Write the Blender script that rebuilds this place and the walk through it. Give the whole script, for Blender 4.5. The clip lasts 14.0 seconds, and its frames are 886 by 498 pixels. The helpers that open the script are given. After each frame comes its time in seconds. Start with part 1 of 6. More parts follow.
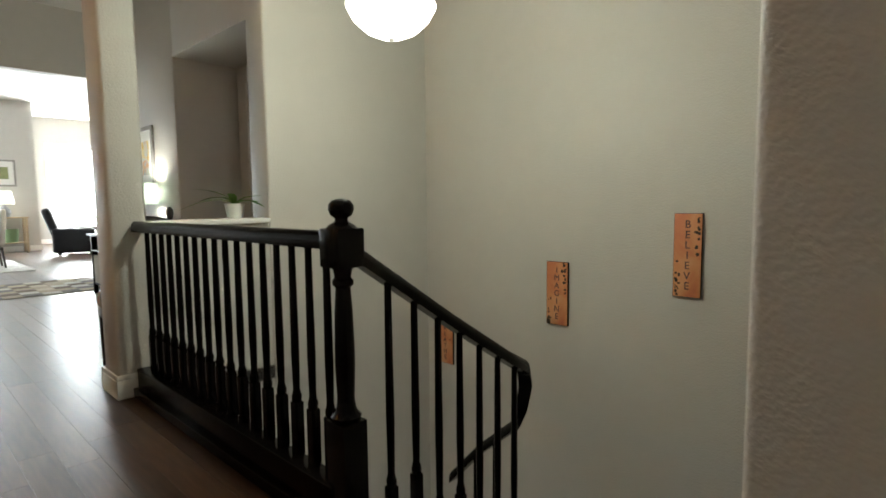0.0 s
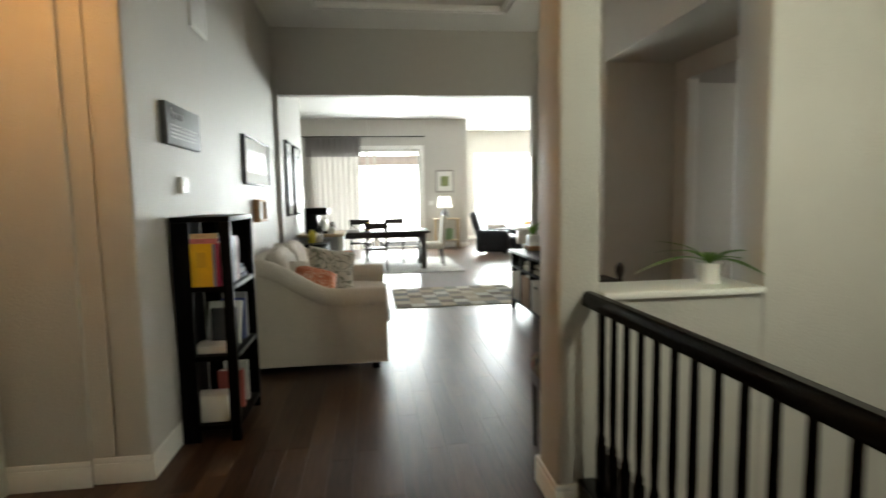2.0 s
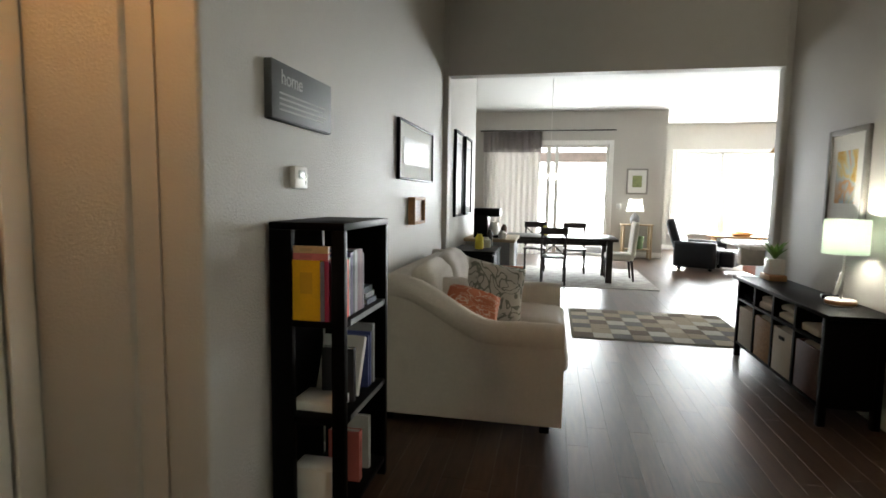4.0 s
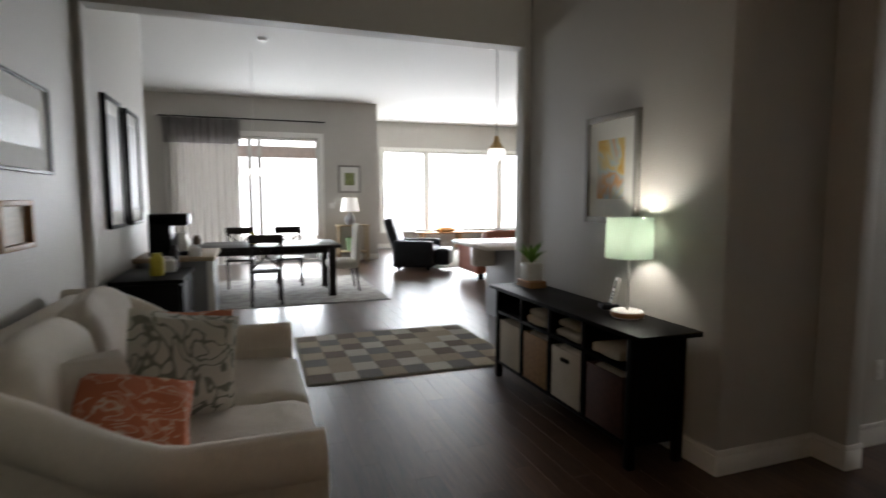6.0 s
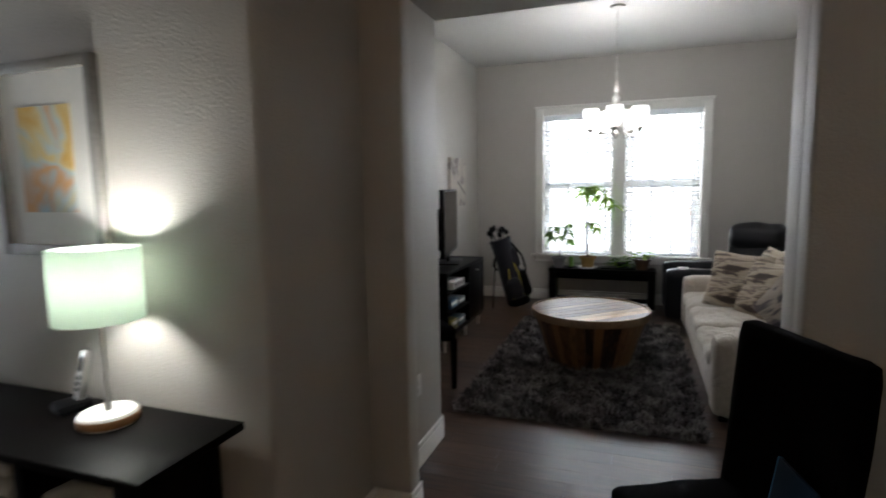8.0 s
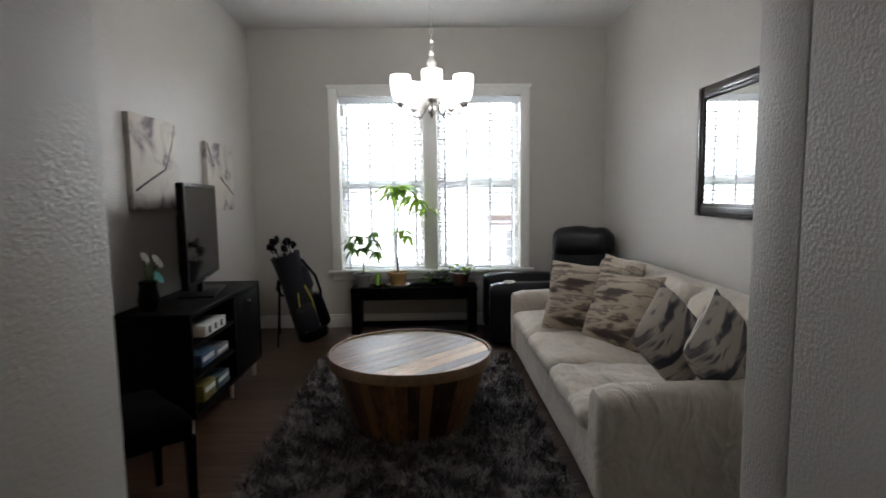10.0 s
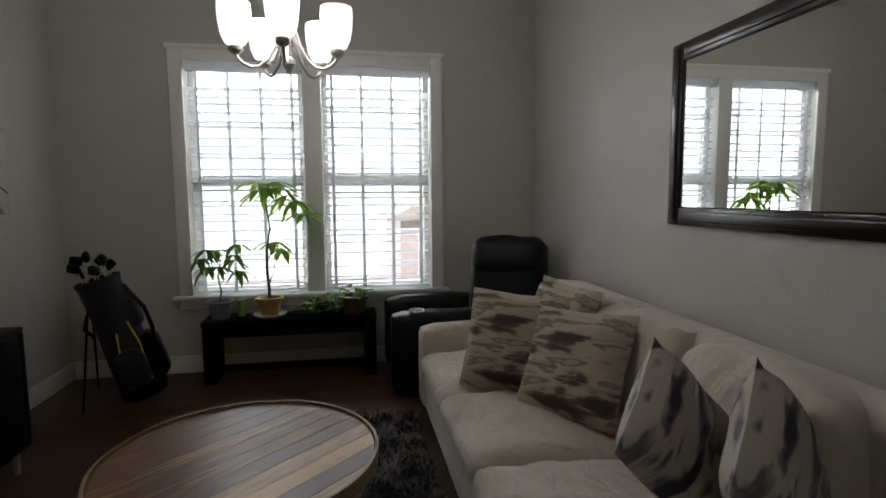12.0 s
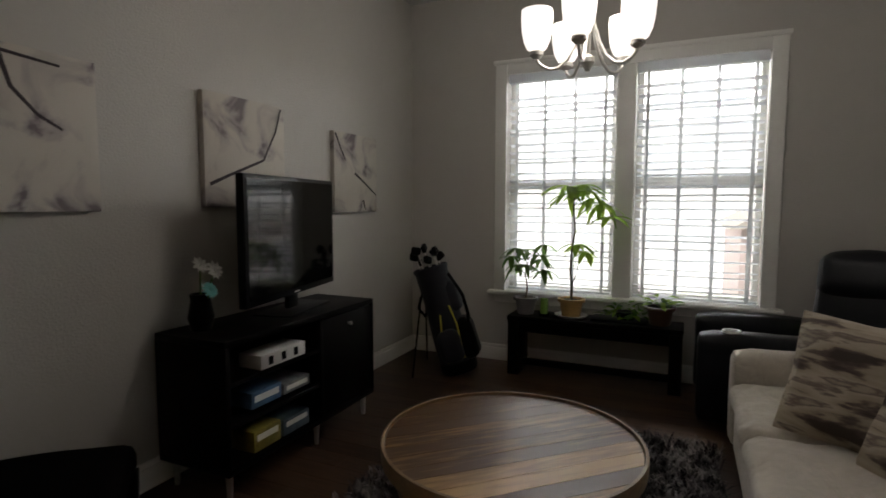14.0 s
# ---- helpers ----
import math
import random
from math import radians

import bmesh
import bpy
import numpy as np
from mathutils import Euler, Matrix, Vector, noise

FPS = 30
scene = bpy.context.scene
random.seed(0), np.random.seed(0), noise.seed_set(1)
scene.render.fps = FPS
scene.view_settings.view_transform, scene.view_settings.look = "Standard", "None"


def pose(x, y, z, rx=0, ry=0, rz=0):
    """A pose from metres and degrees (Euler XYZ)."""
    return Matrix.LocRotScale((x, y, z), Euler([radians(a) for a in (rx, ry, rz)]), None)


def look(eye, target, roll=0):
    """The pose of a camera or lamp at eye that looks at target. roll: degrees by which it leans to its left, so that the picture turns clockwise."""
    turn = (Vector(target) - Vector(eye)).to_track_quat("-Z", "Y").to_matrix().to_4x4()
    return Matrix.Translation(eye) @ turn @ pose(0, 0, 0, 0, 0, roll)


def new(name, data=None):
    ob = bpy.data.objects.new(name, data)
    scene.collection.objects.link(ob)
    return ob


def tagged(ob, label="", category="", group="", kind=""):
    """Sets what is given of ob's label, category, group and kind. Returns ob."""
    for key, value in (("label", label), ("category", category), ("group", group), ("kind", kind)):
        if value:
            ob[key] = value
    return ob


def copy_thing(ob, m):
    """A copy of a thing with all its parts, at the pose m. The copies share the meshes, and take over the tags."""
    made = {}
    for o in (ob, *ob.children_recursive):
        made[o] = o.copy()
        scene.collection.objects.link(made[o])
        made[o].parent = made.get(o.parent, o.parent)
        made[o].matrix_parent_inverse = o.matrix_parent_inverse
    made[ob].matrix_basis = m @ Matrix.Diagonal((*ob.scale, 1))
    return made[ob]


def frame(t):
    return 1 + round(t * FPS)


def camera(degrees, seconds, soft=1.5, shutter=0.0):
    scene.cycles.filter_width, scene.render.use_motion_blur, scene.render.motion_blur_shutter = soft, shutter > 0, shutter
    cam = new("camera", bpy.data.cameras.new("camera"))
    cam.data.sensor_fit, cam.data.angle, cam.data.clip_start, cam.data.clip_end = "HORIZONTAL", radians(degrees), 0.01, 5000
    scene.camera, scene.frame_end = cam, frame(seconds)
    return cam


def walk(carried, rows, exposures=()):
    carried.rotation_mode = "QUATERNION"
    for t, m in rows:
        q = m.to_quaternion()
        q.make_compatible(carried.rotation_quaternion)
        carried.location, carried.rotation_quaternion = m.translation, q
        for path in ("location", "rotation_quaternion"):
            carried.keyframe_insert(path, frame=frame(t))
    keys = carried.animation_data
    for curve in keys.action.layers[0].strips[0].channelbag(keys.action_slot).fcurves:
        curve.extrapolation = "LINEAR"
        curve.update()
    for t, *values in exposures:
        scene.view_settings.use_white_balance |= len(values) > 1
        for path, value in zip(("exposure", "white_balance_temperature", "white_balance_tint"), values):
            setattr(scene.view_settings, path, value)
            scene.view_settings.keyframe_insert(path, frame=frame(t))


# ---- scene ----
cam = camera(79.0, 14.0, soft=1.6, shutter=0.4)
# seconds, x, y, z, yaw, pitch, roll
ROWS = [
    (0.0, 0.108, 0.021, 1.074, 43.54, -5.03, 0.63),
    (0.5, -0.079, 0.004, 1.181, 41.27, -5.24, 0.66),
    (1.0, -0.362, 0.042, 1.289, 51.32, -5.32, 0.55),
    (1.5, -0.575, 0.003, 1.382, 69.00, -5.74, 0.88),
    (2.0, -1.031, 0.119, 1.391, 82.66, -5.44, 1.09),
    (2.5, -1.283, 0.165, 1.395, 95.80, -5.16, 0.35),
    (5.0, -3.008, 0.039, 1.431, 101.83, -5.63, -0.96),
    (5.5, -3.391, 0.017, 1.431, 87.05, -5.49, -0.29),
    (6.0, -3.710, -0.000, 1.419, 70.50, -5.40, 0.01),
    (6.5, -4.001, 0.126, 1.397, 57.01, -5.29, 0.63),
    (7.0, -4.315, 0.331, 1.411, 41.47, -5.59, 1.12),
    (7.5, -4.495, 0.614, 1.444, 31.03, -6.10, 1.25),
    (8.0, -4.633, 0.816, 1.483, 19.76, -6.57, 0.93),
    (8.5, -4.819, 1.269, 1.387, 9.37, -5.88, 0.76),
    (9.0, -4.898, 1.621, 1.374, 5.97, -5.80, 0.69),
    (11.5, -4.664, 3.205, 1.367, -10.24, -5.80, 0.63),
    (12.0, -4.594, 3.472, 1.359, -10.02, -5.74, 0.37),
    (12.5, -4.516, 3.640, 1.369, -1.65, -5.63, 0.42),
    (13.0, -4.472, 3.708, 1.343, 13.29, -4.95, 0.29),
    (13.5, -4.442, 3.621, 1.341, 19.79, -4.84, -0.03),
    (14.0, -4.427, 3.532, 1.319, 24.14, -4.81, -0.12),
]
EXPO = [(0.0, 1.08, 6500, 6), (0.5, 1.25, 6500, 6), (1.0, 1.25, 6500, 5), (1.5, 1.0, 6600, 4), (2.0, 0.8, 6700, 4), (2.5, 0.68, 6800, 6), (5.0, 0.25, 6600, 10), (5.5, 0.02, 6600, 12), (6.0, -0.4, 6500, 13), (6.5, -0.68, 6400, 13), (7.0, -0.62, 6250, 12), (7.5, -0.32, 6150, 12), (8.0, 0.12, 6100, 12), (8.5, 0.35, 6100, 12), (9.0, 0.45, 6100, 12), (11.5, -0.68, 6300, 12), (12.5, -0.82, 6450, 12), (13.5, -0.9, 6700, 13), (14.0, -0.88, 6800, 13)]
walk(cam, [(t, pose(x, y, z, 90 + pitch, roll, yaw)) for t, x, y, z, yaw, pitch, roll in ROWS], EXPO)

# ---- world and large lights ----
world = bpy.data.worlds.new("world")
scene.world = world
world.use_nodes = True
wn = world.node_tree
sky = wn.nodes.new("ShaderNodeTexSky")
sky.sky_type = "NISHITA"
sky.sun_disc = False
sky.sun_elevation, sky.sun_rotation = radians(48), radians(200)
wn.links.new(sky.outputs[0], wn.nodes["Background"].inputs[0])
wn.nodes["Background"].inputs[1].default_value = 0.15


def lamp(name, kind, m, energy, color=(1, 1, 1), size=0.1, size_y=None):
    d = bpy.data.lights.new(name, kind)
    d.energy, d.color = energy, color
    if kind == "AREA":
        d.shape, d.size, d.size_y = "RECTANGLE", size, size_y or size
    elif kind == "SUN":
        d.angle = size
    else:
        d.shadow_soft_size = size
    ob = new(name, d)
    ob.matrix_world = m
    return ob


DAY = (0.88, 0.95, 1.0)
WARM = (1.0, 0.83, 0.62)
lamp("sun", "SUN", look((-6, -20, 22), (-6, 2, 0)), 4.5, (1, 0.95, 0.87), radians(0.5))
lamp("window_light_den", "AREA", look((-4.84, 10.0, 2.85), (-4.84, 7.0, 1.5)), 320, (0.93, 0.97, 0.98), 3.4, 1.3)
lamp("window_light_living", "AREA", look((-18.5, 5.8, 1.6), (-8, 4.6, 0.9)), 520, DAY, 4.6, 2.2)
lamp("window_light_slider", "AREA", look((-15.93, 0.7, 1.3), (-8, 0.7, 0.9)), 190, DAY, 1.5, 2.3)
lamp("stair_bulb", "POINT", pose(-1.80, 1.70, 2.02), 25, (0.95, 0.975, 0.80), 0.07)
lamp("side_hall_bulb", "POINT", pose(-2.95, -1.38, 2.45), 11.5, (1, 0.47, 0.14), 0.08)
lamp("table_lamp_bulb", "POINT", pose(-6.245, 2.03, 1.20), 23.0, (1.0, 0.98, 0.86), 0.05)


# ---- materials ----
def mat(name, color, rough=0.6, metal=0.0, var=0.08, scale=8.0, bump=0.0, bscale=120.0, coat=0.0, spec=0.5, trans=0.0, sheen=0.0, stretch=(1, 1, 1), emit=0.0):
    m = bpy.data.materials.new(name)
    m.use_nodes = True
    t = m.node_tree
    p = t.nodes["Principled BSDF"]
    p.inputs["Roughness"].default_value, p.inputs["Metallic"].default_value = rough, metal
    p.inputs["Coat Weight"].default_value, p.inputs["Specular IOR Level"].default_value = coat, spec
    p.inputs["Transmission Weight"].default_value, p.inputs["Sheen Weight"].default_value = trans, sheen
    tc = t.nodes.new("ShaderNodeTexCoord")
    mp = t.nodes.new("ShaderNodeMapping")
    mp.inputs["Scale"].default_value = stretch
    t.links.new(tc.outputs["Object"], mp.inputs[0])
    a, b = t.nodes.new("ShaderNodeTexNoise"), t.nodes.new("ShaderNodeTexNoise")
    a.inputs["Scale"].default_value, b.inputs["Scale"].default_value = scale, scale * 7
    a.inputs["Detail"].default_value = b.inputs["Detail"].default_value = 4
    mix = t.nodes.new("ShaderNodeMath")
    mix.operation = "ADD"
    t.links.new(mp.outputs[0], a.inputs[0])
    t.links.new(mp.outputs[0], b.inputs[0])
    t.links.new(a.outputs[0], mix.inputs[0])
    t.links.new(b.outputs[0], mix.inputs[1])
    ramp = t.nodes.new("ShaderNodeValToRGB")
    ramp.color_ramp.elements[0].position, ramp.color_ramp.elements[1].position = 0.3, 0.72
    half = t.nodes.new("ShaderNodeMath")
    half.operation = "MULTIPLY"
    half.inputs[1].default_value = 0.5
    t.links.new(mix.outputs[0], half.inputs[0])
    t.links.new(half.outputs[0], ramp.inputs[0])
    ramp.color_ramp.elements[0].color = (*[max(0, c * (1 - var)) for c in color], 1)
    ramp.color_ramp.elements[1].color = (*[min(1, c * (1 + var)) for c in color], 1)
    t.links.new(ramp.outputs[0], p.inputs["Base Color"])
    rr = t.nodes.new("ShaderNodeMapRange")
    rr.inputs["To Min"].default_value, rr.inputs["To Max"].default_value = max(0.02, rough - 0.07), min(1, rough + 0.07)
    t.links.new(b.outputs[0], rr.inputs[0])
    t.links.new(rr.outputs[0], p.inputs["Roughness"])
    if bump:
        n = t.nodes.new("ShaderNodeTexNoise")
        n.inputs["Scale"].default_value, n.inputs["Detail"].default_value = bscale, 3
        t.links.new(mp.outputs[0], n.inputs[0])
        bp = t.nodes.new("ShaderNodeBump")
        bp.inputs["Strength"].default_value, bp.inputs["Distance"].default_value = bump, 0.01
        t.links.new(n.outputs[0], bp.inputs["Height"])
        t.links.new(bp.outputs[0], p.inputs["Normal"])
    if emit:
        p.inputs["Emission Color"].default_value = (*color, 1)
        p.inputs["Emission Strength"].default_value = emit
    return m


def node_of(m):
    return m.node_tree, m.node_tree.nodes["Principled BSDF"]


def plank_mat(name, dark, light, rough, axis=(1.5, 14, 14), coat=0.15, spread=0.45):
    """Boards that differ from one another, with grain along x."""
    m = mat(name, dark, rough, coat=coat)
    t, p = node_of(m)
    tc = t.nodes.new("ShaderNodeTexCoord")
    info, geo = t.nodes.new("ShaderNodeObjectInfo"), t.nodes.new("ShaderNodeNewGeometry")
    add = t.nodes.new("ShaderNodeMath")
    add.operation = "ADD"
    fr = t.nodes.new("ShaderNodeMath")
    fr.operation = "FRACT"
    t.links.new(info.outputs["Random"], add.inputs[0])
    t.links.new(geo.outputs["Random Per Island"], add.inputs[1])
    t.links.new(add.outputs[0], fr.inputs[0])
    mp = t.nodes.new("ShaderNodeMapping")
    mp.inputs["Scale"].default_value = axis
    t.links.new(geo.outputs["Position"], mp.inputs[0])
    n = t.nodes.new("ShaderNodeTexNoise")
    n.noise_dimensions = "4D"
    n.inputs["Scale"].default_value, n.inputs["Detail"].default_value = 3.0, 6
    t.links.new(mp.outputs[0], n.inputs["Vector"])
    sc = t.nodes.new("ShaderNodeMath")
    sc.operation = "MULTIPLY"
    sc.inputs[1].default_value = 40
    t.links.new(fr.outputs[0], sc.inputs[0])
    t.links.new(sc.outputs[0], n.inputs["W"])
    w = t.nodes.new("ShaderNodeMath")
    w.operation = "MULTIPLY_ADD"
    w.inputs[1].default_value, w.inputs[2].default_value = spread, -spread / 2
    t.links.new(fr.outputs[0], w.inputs[0])
    s = t.nodes.new("ShaderNodeMath")
    s.operation = "ADD"
    t.links.new(w.outputs[0], s.inputs[0])
    t.links.new(n.outputs[0], s.inputs[1])
    r = t.nodes.new("ShaderNodeValToRGB")
    r.color_ramp.elements[0].position, r.color_ramp.elements[1].position = 0.25, 0.8
    r.color_ramp.elements[0].color, r.color_ramp.elements[1].color = (*dark, 1), (*light, 1)
    t.links.new(s.outputs[0], r.inputs[0])
    t.links.new(r.outputs[0], p.inputs["Base Color"])
    rm = t.nodes.new("ShaderNodeMapRange")
    rm.inputs["To Min"].default_value, rm.inputs["To Max"].default_value = rough - 0.02, rough + 0.05
    t.links.new(n.outputs[0], rm.inputs[0])
    t.links.new(rm.outputs[0], p.inputs["Roughness"])
    return m


def bands_mat(name, stops, scale, axis=(1, 1, 1), rough=0.85, detail=3.0, distort=0.6):
    """Blotches or bands of several colours from one noise."""
    m = mat(name, stops[0][1], rough)
    t, p = node_of(m)
    tc, mp, n, r = (t.nodes.new("ShaderNode" + k) for k in ("TexCoord", "Mapping", "TexNoise", "ValToRGB"))
    mp.inputs["Scale"].default_value = axis
    n.inputs["Scale"].default_value, n.inputs["Detail"].default_value, n.inputs["Distortion"].default_value = scale, detail, distort
    t.links.new(tc.outputs["Object"], mp.inputs[0])
    t.links.new(mp.outputs[0], n.inputs[0])
    t.links.new(n.outputs[0], r.inputs[0])
    cr = r.color_ramp
    while len(cr.elements) < len(stops):
        cr.elements.new(0.5)
    for e, (pos, col) in zip(cr.elements, stops):
        e.position = pos
    for e, (pos, col) in zip(cr.elements, stops):
        e.color = (*col, 1)
    t.links.new(r.outputs[0], p.inputs["Base Color"])
    bp, nn = t.nodes.new("ShaderNodeBump"), t.nodes.new("ShaderNodeTexNoise")
    nn.inputs["Scale"].default_value = 350
    bp.inputs["Strength"].default_value, bp.inputs["Distance"].default_value = 0.25, 0.004
    t.links.new(tc.outputs["Object"], nn.inputs[0])
    t.links.new(nn.outputs[0], bp.inputs["Height"])
    t.links.new(bp.outputs[0], p.inputs["Normal"])
    return m


def glow_mat(name, color, strength, base=(0.85, 0.85, 0.82)):
    m = mat(name, base, 0.35, var=0.02)
    t, p = node_of(m)
    p.inputs["Emission Color"].default_value = (*color, 1)
    p.inputs["Emission Strength"].default_value = strength
    return m


WALL = mat("wall_paint", (0.515, 0.494, 0.454), 0.55, var=0.03, scale=1.2, bump=0.32, bscale=95)
CEIL = mat("ceiling_paint", (0.68, 0.67, 0.64), 0.75, var=0.02, scale=1.0, bump=0.4, bscale=70)
TRIM = mat("trim_paint", (0.82, 0.81, 0.77), 0.35, var=0.03, scale=4)
DOORP = mat("door_paint", (0.72, 0.68, 0.6), 0.4, var=0.03, scale=4)
FLOOR = plank_mat("floor_boards", (0.024, 0.012, 0.007), (0.09, 0.048, 0.028), 0.31, coat=0.0, spread=0.32)
node_of(FLOOR)[1].inputs["Specular IOR Level"].default_value = 0.3
SUB = mat("subfloor", (0.02, 0.015, 0.012), 0.9)
BLACK = mat("black_stained_wood", (0.0022, 0.0017, 0.0017), 0.45, var=0.3, scale=14, spec=0.07, stretch=(1, 6, 6))
RAILB = mat("rail_black_wood", (0.0022, 0.0016, 0.0015), 0.2, var=0.3, scale=10, spec=0.14)
DARKW = mat("dark_brown_wood", (0.014, 0.008, 0.006), 0.38, var=0.35, scale=10, spec=0.35, stretch=(1, 5, 5))
PALEW = mat("pale_wood", (0.46, 0.35, 0.22), 0.5, var=0.2, scale=9, stretch=(1, 6, 6))
RIMW = mat("worn_rim_wood", (0.21, 0.135, 0.07), 0.45, var=0.35, scale=9, stretch=(4, 4, 4))
HONEYW = mat("honey_wood", (0.36, 0.19, 0.075), 0.5, var=0.3, scale=9, stretch=(1, 6, 6))
LINEN = mat("linen_cream", (0.60, 0.545, 0.46), 0.9, var=0.06, scale=7, bump=0.3, bscale=420, sheen=0.3)
LINEN2 = mat("suede_cream", (0.56, 0.50, 0.42), 0.85, var=0.12, scale=5, bump=0.3, bscale=260, sheen=0.35)


def crease(m, scale, depth, stretch=(1, 1, 1)):
    """Broad soft folds under the weave's own relief."""
    t, p = node_of(m)
    tc, mp, n, b = (t.nodes.new("ShaderNode" + k) for k in ("TexCoord", "Mapping", "TexNoise", "Bump"))
    mp.inputs["Scale"].default_value = stretch
    n.inputs["Scale"].default_value, n.inputs["Detail"].default_value, n.inputs["Distortion"].default_value = scale, 2.5, 1.4
    b.inputs["Strength"].default_value, b.inputs["Distance"].default_value = 0.6, depth
    t.links.new(tc.outputs["Object"], mp.inputs[0])
    t.links.new(mp.outputs[0], n.inputs[0])
    t.links.new(n.outputs[0], b.inputs["Height"])
    t.links.new(p.inputs["Normal"].links[0].from_socket, b.inputs["Normal"])
    t.links.new(b.outputs[0], p.inputs["Normal"])


crease(LINEN2, 5.0, 0.035, (1.6, 1.0, 1.0))
crease(LINEN, 4.0, 0.012)
LEATHER = mat("black_leather", (0.004, 0.0045, 0.007), 0.36, spec=0.32, var=0.3, scale=9, bump=0.25, bscale=160)
DARKFAB = mat("charcoal_fabric", (0.002, 0.0016, 0.0016), 0.9, spec=0.02, var=0.2, scale=12, bump=0.3, bscale=300)
WHITEC = mat("white_ceramic", (0.78, 0.77, 0.74), 0.3, var=0.03)
CHROME = mat("brushed_nickel", (0.72, 0.7, 0.66), 0.38, metal=1.0, var=0.05)
BRASS = mat("aged_brass", (0.45, 0.3, 0.14), 0.35, metal=1.0, var=0.15)
PLASTIC = mat("white_plastic", (0.72, 0.71, 0.68), 0.4, var=0.02)
BLACKP = mat("black_plastic", (0.0022, 0.0022, 0.0026), 0.35, var=0.1, spec=0.1)
SCREEN = mat("tv_screen_glass", (0.002, 0.002, 0.002), 0.06, var=0.05, spec=0.35)
PAPER = mat("white_paper", (0.72, 0.71, 0.67), 0.7, var=0.05, scale=3)
CANVASB = mat("basket_canvas", (0.48, 0.44, 0.36), 0.9, var=0.1, bump=0.3, bscale=200)
WICKER = mat("wicker_brown", (0.28, 0.16, 0.07), 0.7, var=0.4, scale=40, bump=0.6, bscale=90)
TERRA = mat("yellow_clay", (0.45, 0.27, 0.09), 0.6, var=0.2, scale=10)
GREYPOT = mat("grey_clay", (0.22, 0.22, 0.23), 0.6, var=0.15, scale=10)
BROWNPOT = mat("brown_glazed_clay", (0.10, 0.055, 0.03), 0.35, var=0.4, scale=12)
SOIL = mat("soil", (0.03, 0.02, 0.014), 0.95, var=0.4, scale=30, bump=0.8, bscale=60)
LEAF = mat("leaf_green", (0.10, 0.20, 0.034), 0.4, var=0.4, scale=9)
LEAFD = mat("leaf_dark_green", (0.035, 0.085, 0.03), 0.4, var=0.35, scale=9)
STEM = mat("plant_stem", (0.11, 0.085, 0.05), 0.7, var=0.3, scale=20)
CANDLE = mat("green_wax", (0.16, 0.30, 0.05), 0.5, var=0.06)
GLASSM = mat("window_glass", (1, 1, 1), 0.03, var=0.0, trans=1.0)
node_of(GLASSM)[1].inputs["IOR"].default_value = 1.05
MIRROR = mat("mirror_glass", (0.88, 0.89, 0.89), 0.03, metal=1.0, var=0.0)
_t, _p = node_of(MIRROR)
_t.links.remove(_p.inputs["Roughness"].links[0])
_p.inputs["Roughness"].default_value = 0.0
SLAT = mat("blind_slat", (0.80, 0.79, 0.76), 0.5, var=0.02)
CURTAIN = mat("grey_curtain", (0.34, 0.32, 0.31), 0.9, var=0.08, scale=5, bump=0.3, bscale=300)
SHEER = mat("sheer_curtain", (0.62, 0.6, 0.57), 0.9, var=0.05, scale=5, trans=0.0)
ORANGEP = bands_mat("orange_board", [(0.3, (0.5, 0.15, 0.075)), (0.45, (0.56, 0.2, 0.085)), (0.55, (0.6, 0.26, 0.115)), (0.7, (0.62, 0.32, 0.16))], 5, rough=0.6)
PLQINK = mat("plaque_ink", (0.028, 0.018, 0.01), 0.6, var=0.3)
GREYSIGN = mat("grey_sign_board", (0.085, 0.09, 0.088), 0.6, var=0.1, scale=4)
SIGNTXT = mat("sign_lettering", (0.38, 0.38, 0.36), 0.7, var=0.05)
CAMO = bands_mat("camouflage_weave", [(0.37, (0.07, 0.052, 0.045)), (0.42, (0.15, 0.115, 0.095)), (0.455, (0.4, 0.335, 0.25)), (0.55, (0.5, 0.43, 0.34)), (0.585, (0.19, 0.15, 0.13)), (0.64, (0.42, 0.36, 0.28))], 2.2, (1.5, 1.5, 6.2), detail=5, distort=0.25)
BLURST = bands_mat("blurred_stripe_weave", [(0.38, (0.06, 0.058, 0.075)), (0.43, (0.2, 0.185, 0.2)), (0.47, (0.5, 0.45, 0.39)), (0.54, (0.5, 0.45, 0.39)), (0.58, (0.15, 0.14, 0.165)), (0.66, (0.4, 0.36, 0.32))], 2.4, (1.3, 1.3, 5.0), detail=3, distort=0.4)
PAISLEY = bands_mat("paisley_weave", [(0.44, (0.58, 0.55, 0.47)), (0.47, (0.2, 0.2, 0.16)), (0.53, (0.22, 0.22, 0.17)), (0.56, (0.6, 0.56, 0.48))], 5.0, detail=0.5, distort=3.2)
CORAL = bands_mat("coral_weave", [(0.45, (0.5, 0.15, 0.07)), (0.49, (0.58, 0.2, 0.1)), (0.51, (0.66, 0.47, 0.36)), (0.54, (0.66, 0.47, 0.36)), (0.56, (0.56, 0.19, 0.1))], 6, (1, 1, 2.0), detail=1, distort=2.5)
TAPEST = bands_mat("floral_tapestry", [(0.42, (0.02, 0.02, 0.012)), (0.47, (0.12, 0.1, 0.05)), (0.52, (0.26, 0.22, 0.12)), (0.56, (0.03, 0.03, 0.015)), (0.62, (0.18, 0.06, 0.035))], 7, detail=1.5, distort=2.5)
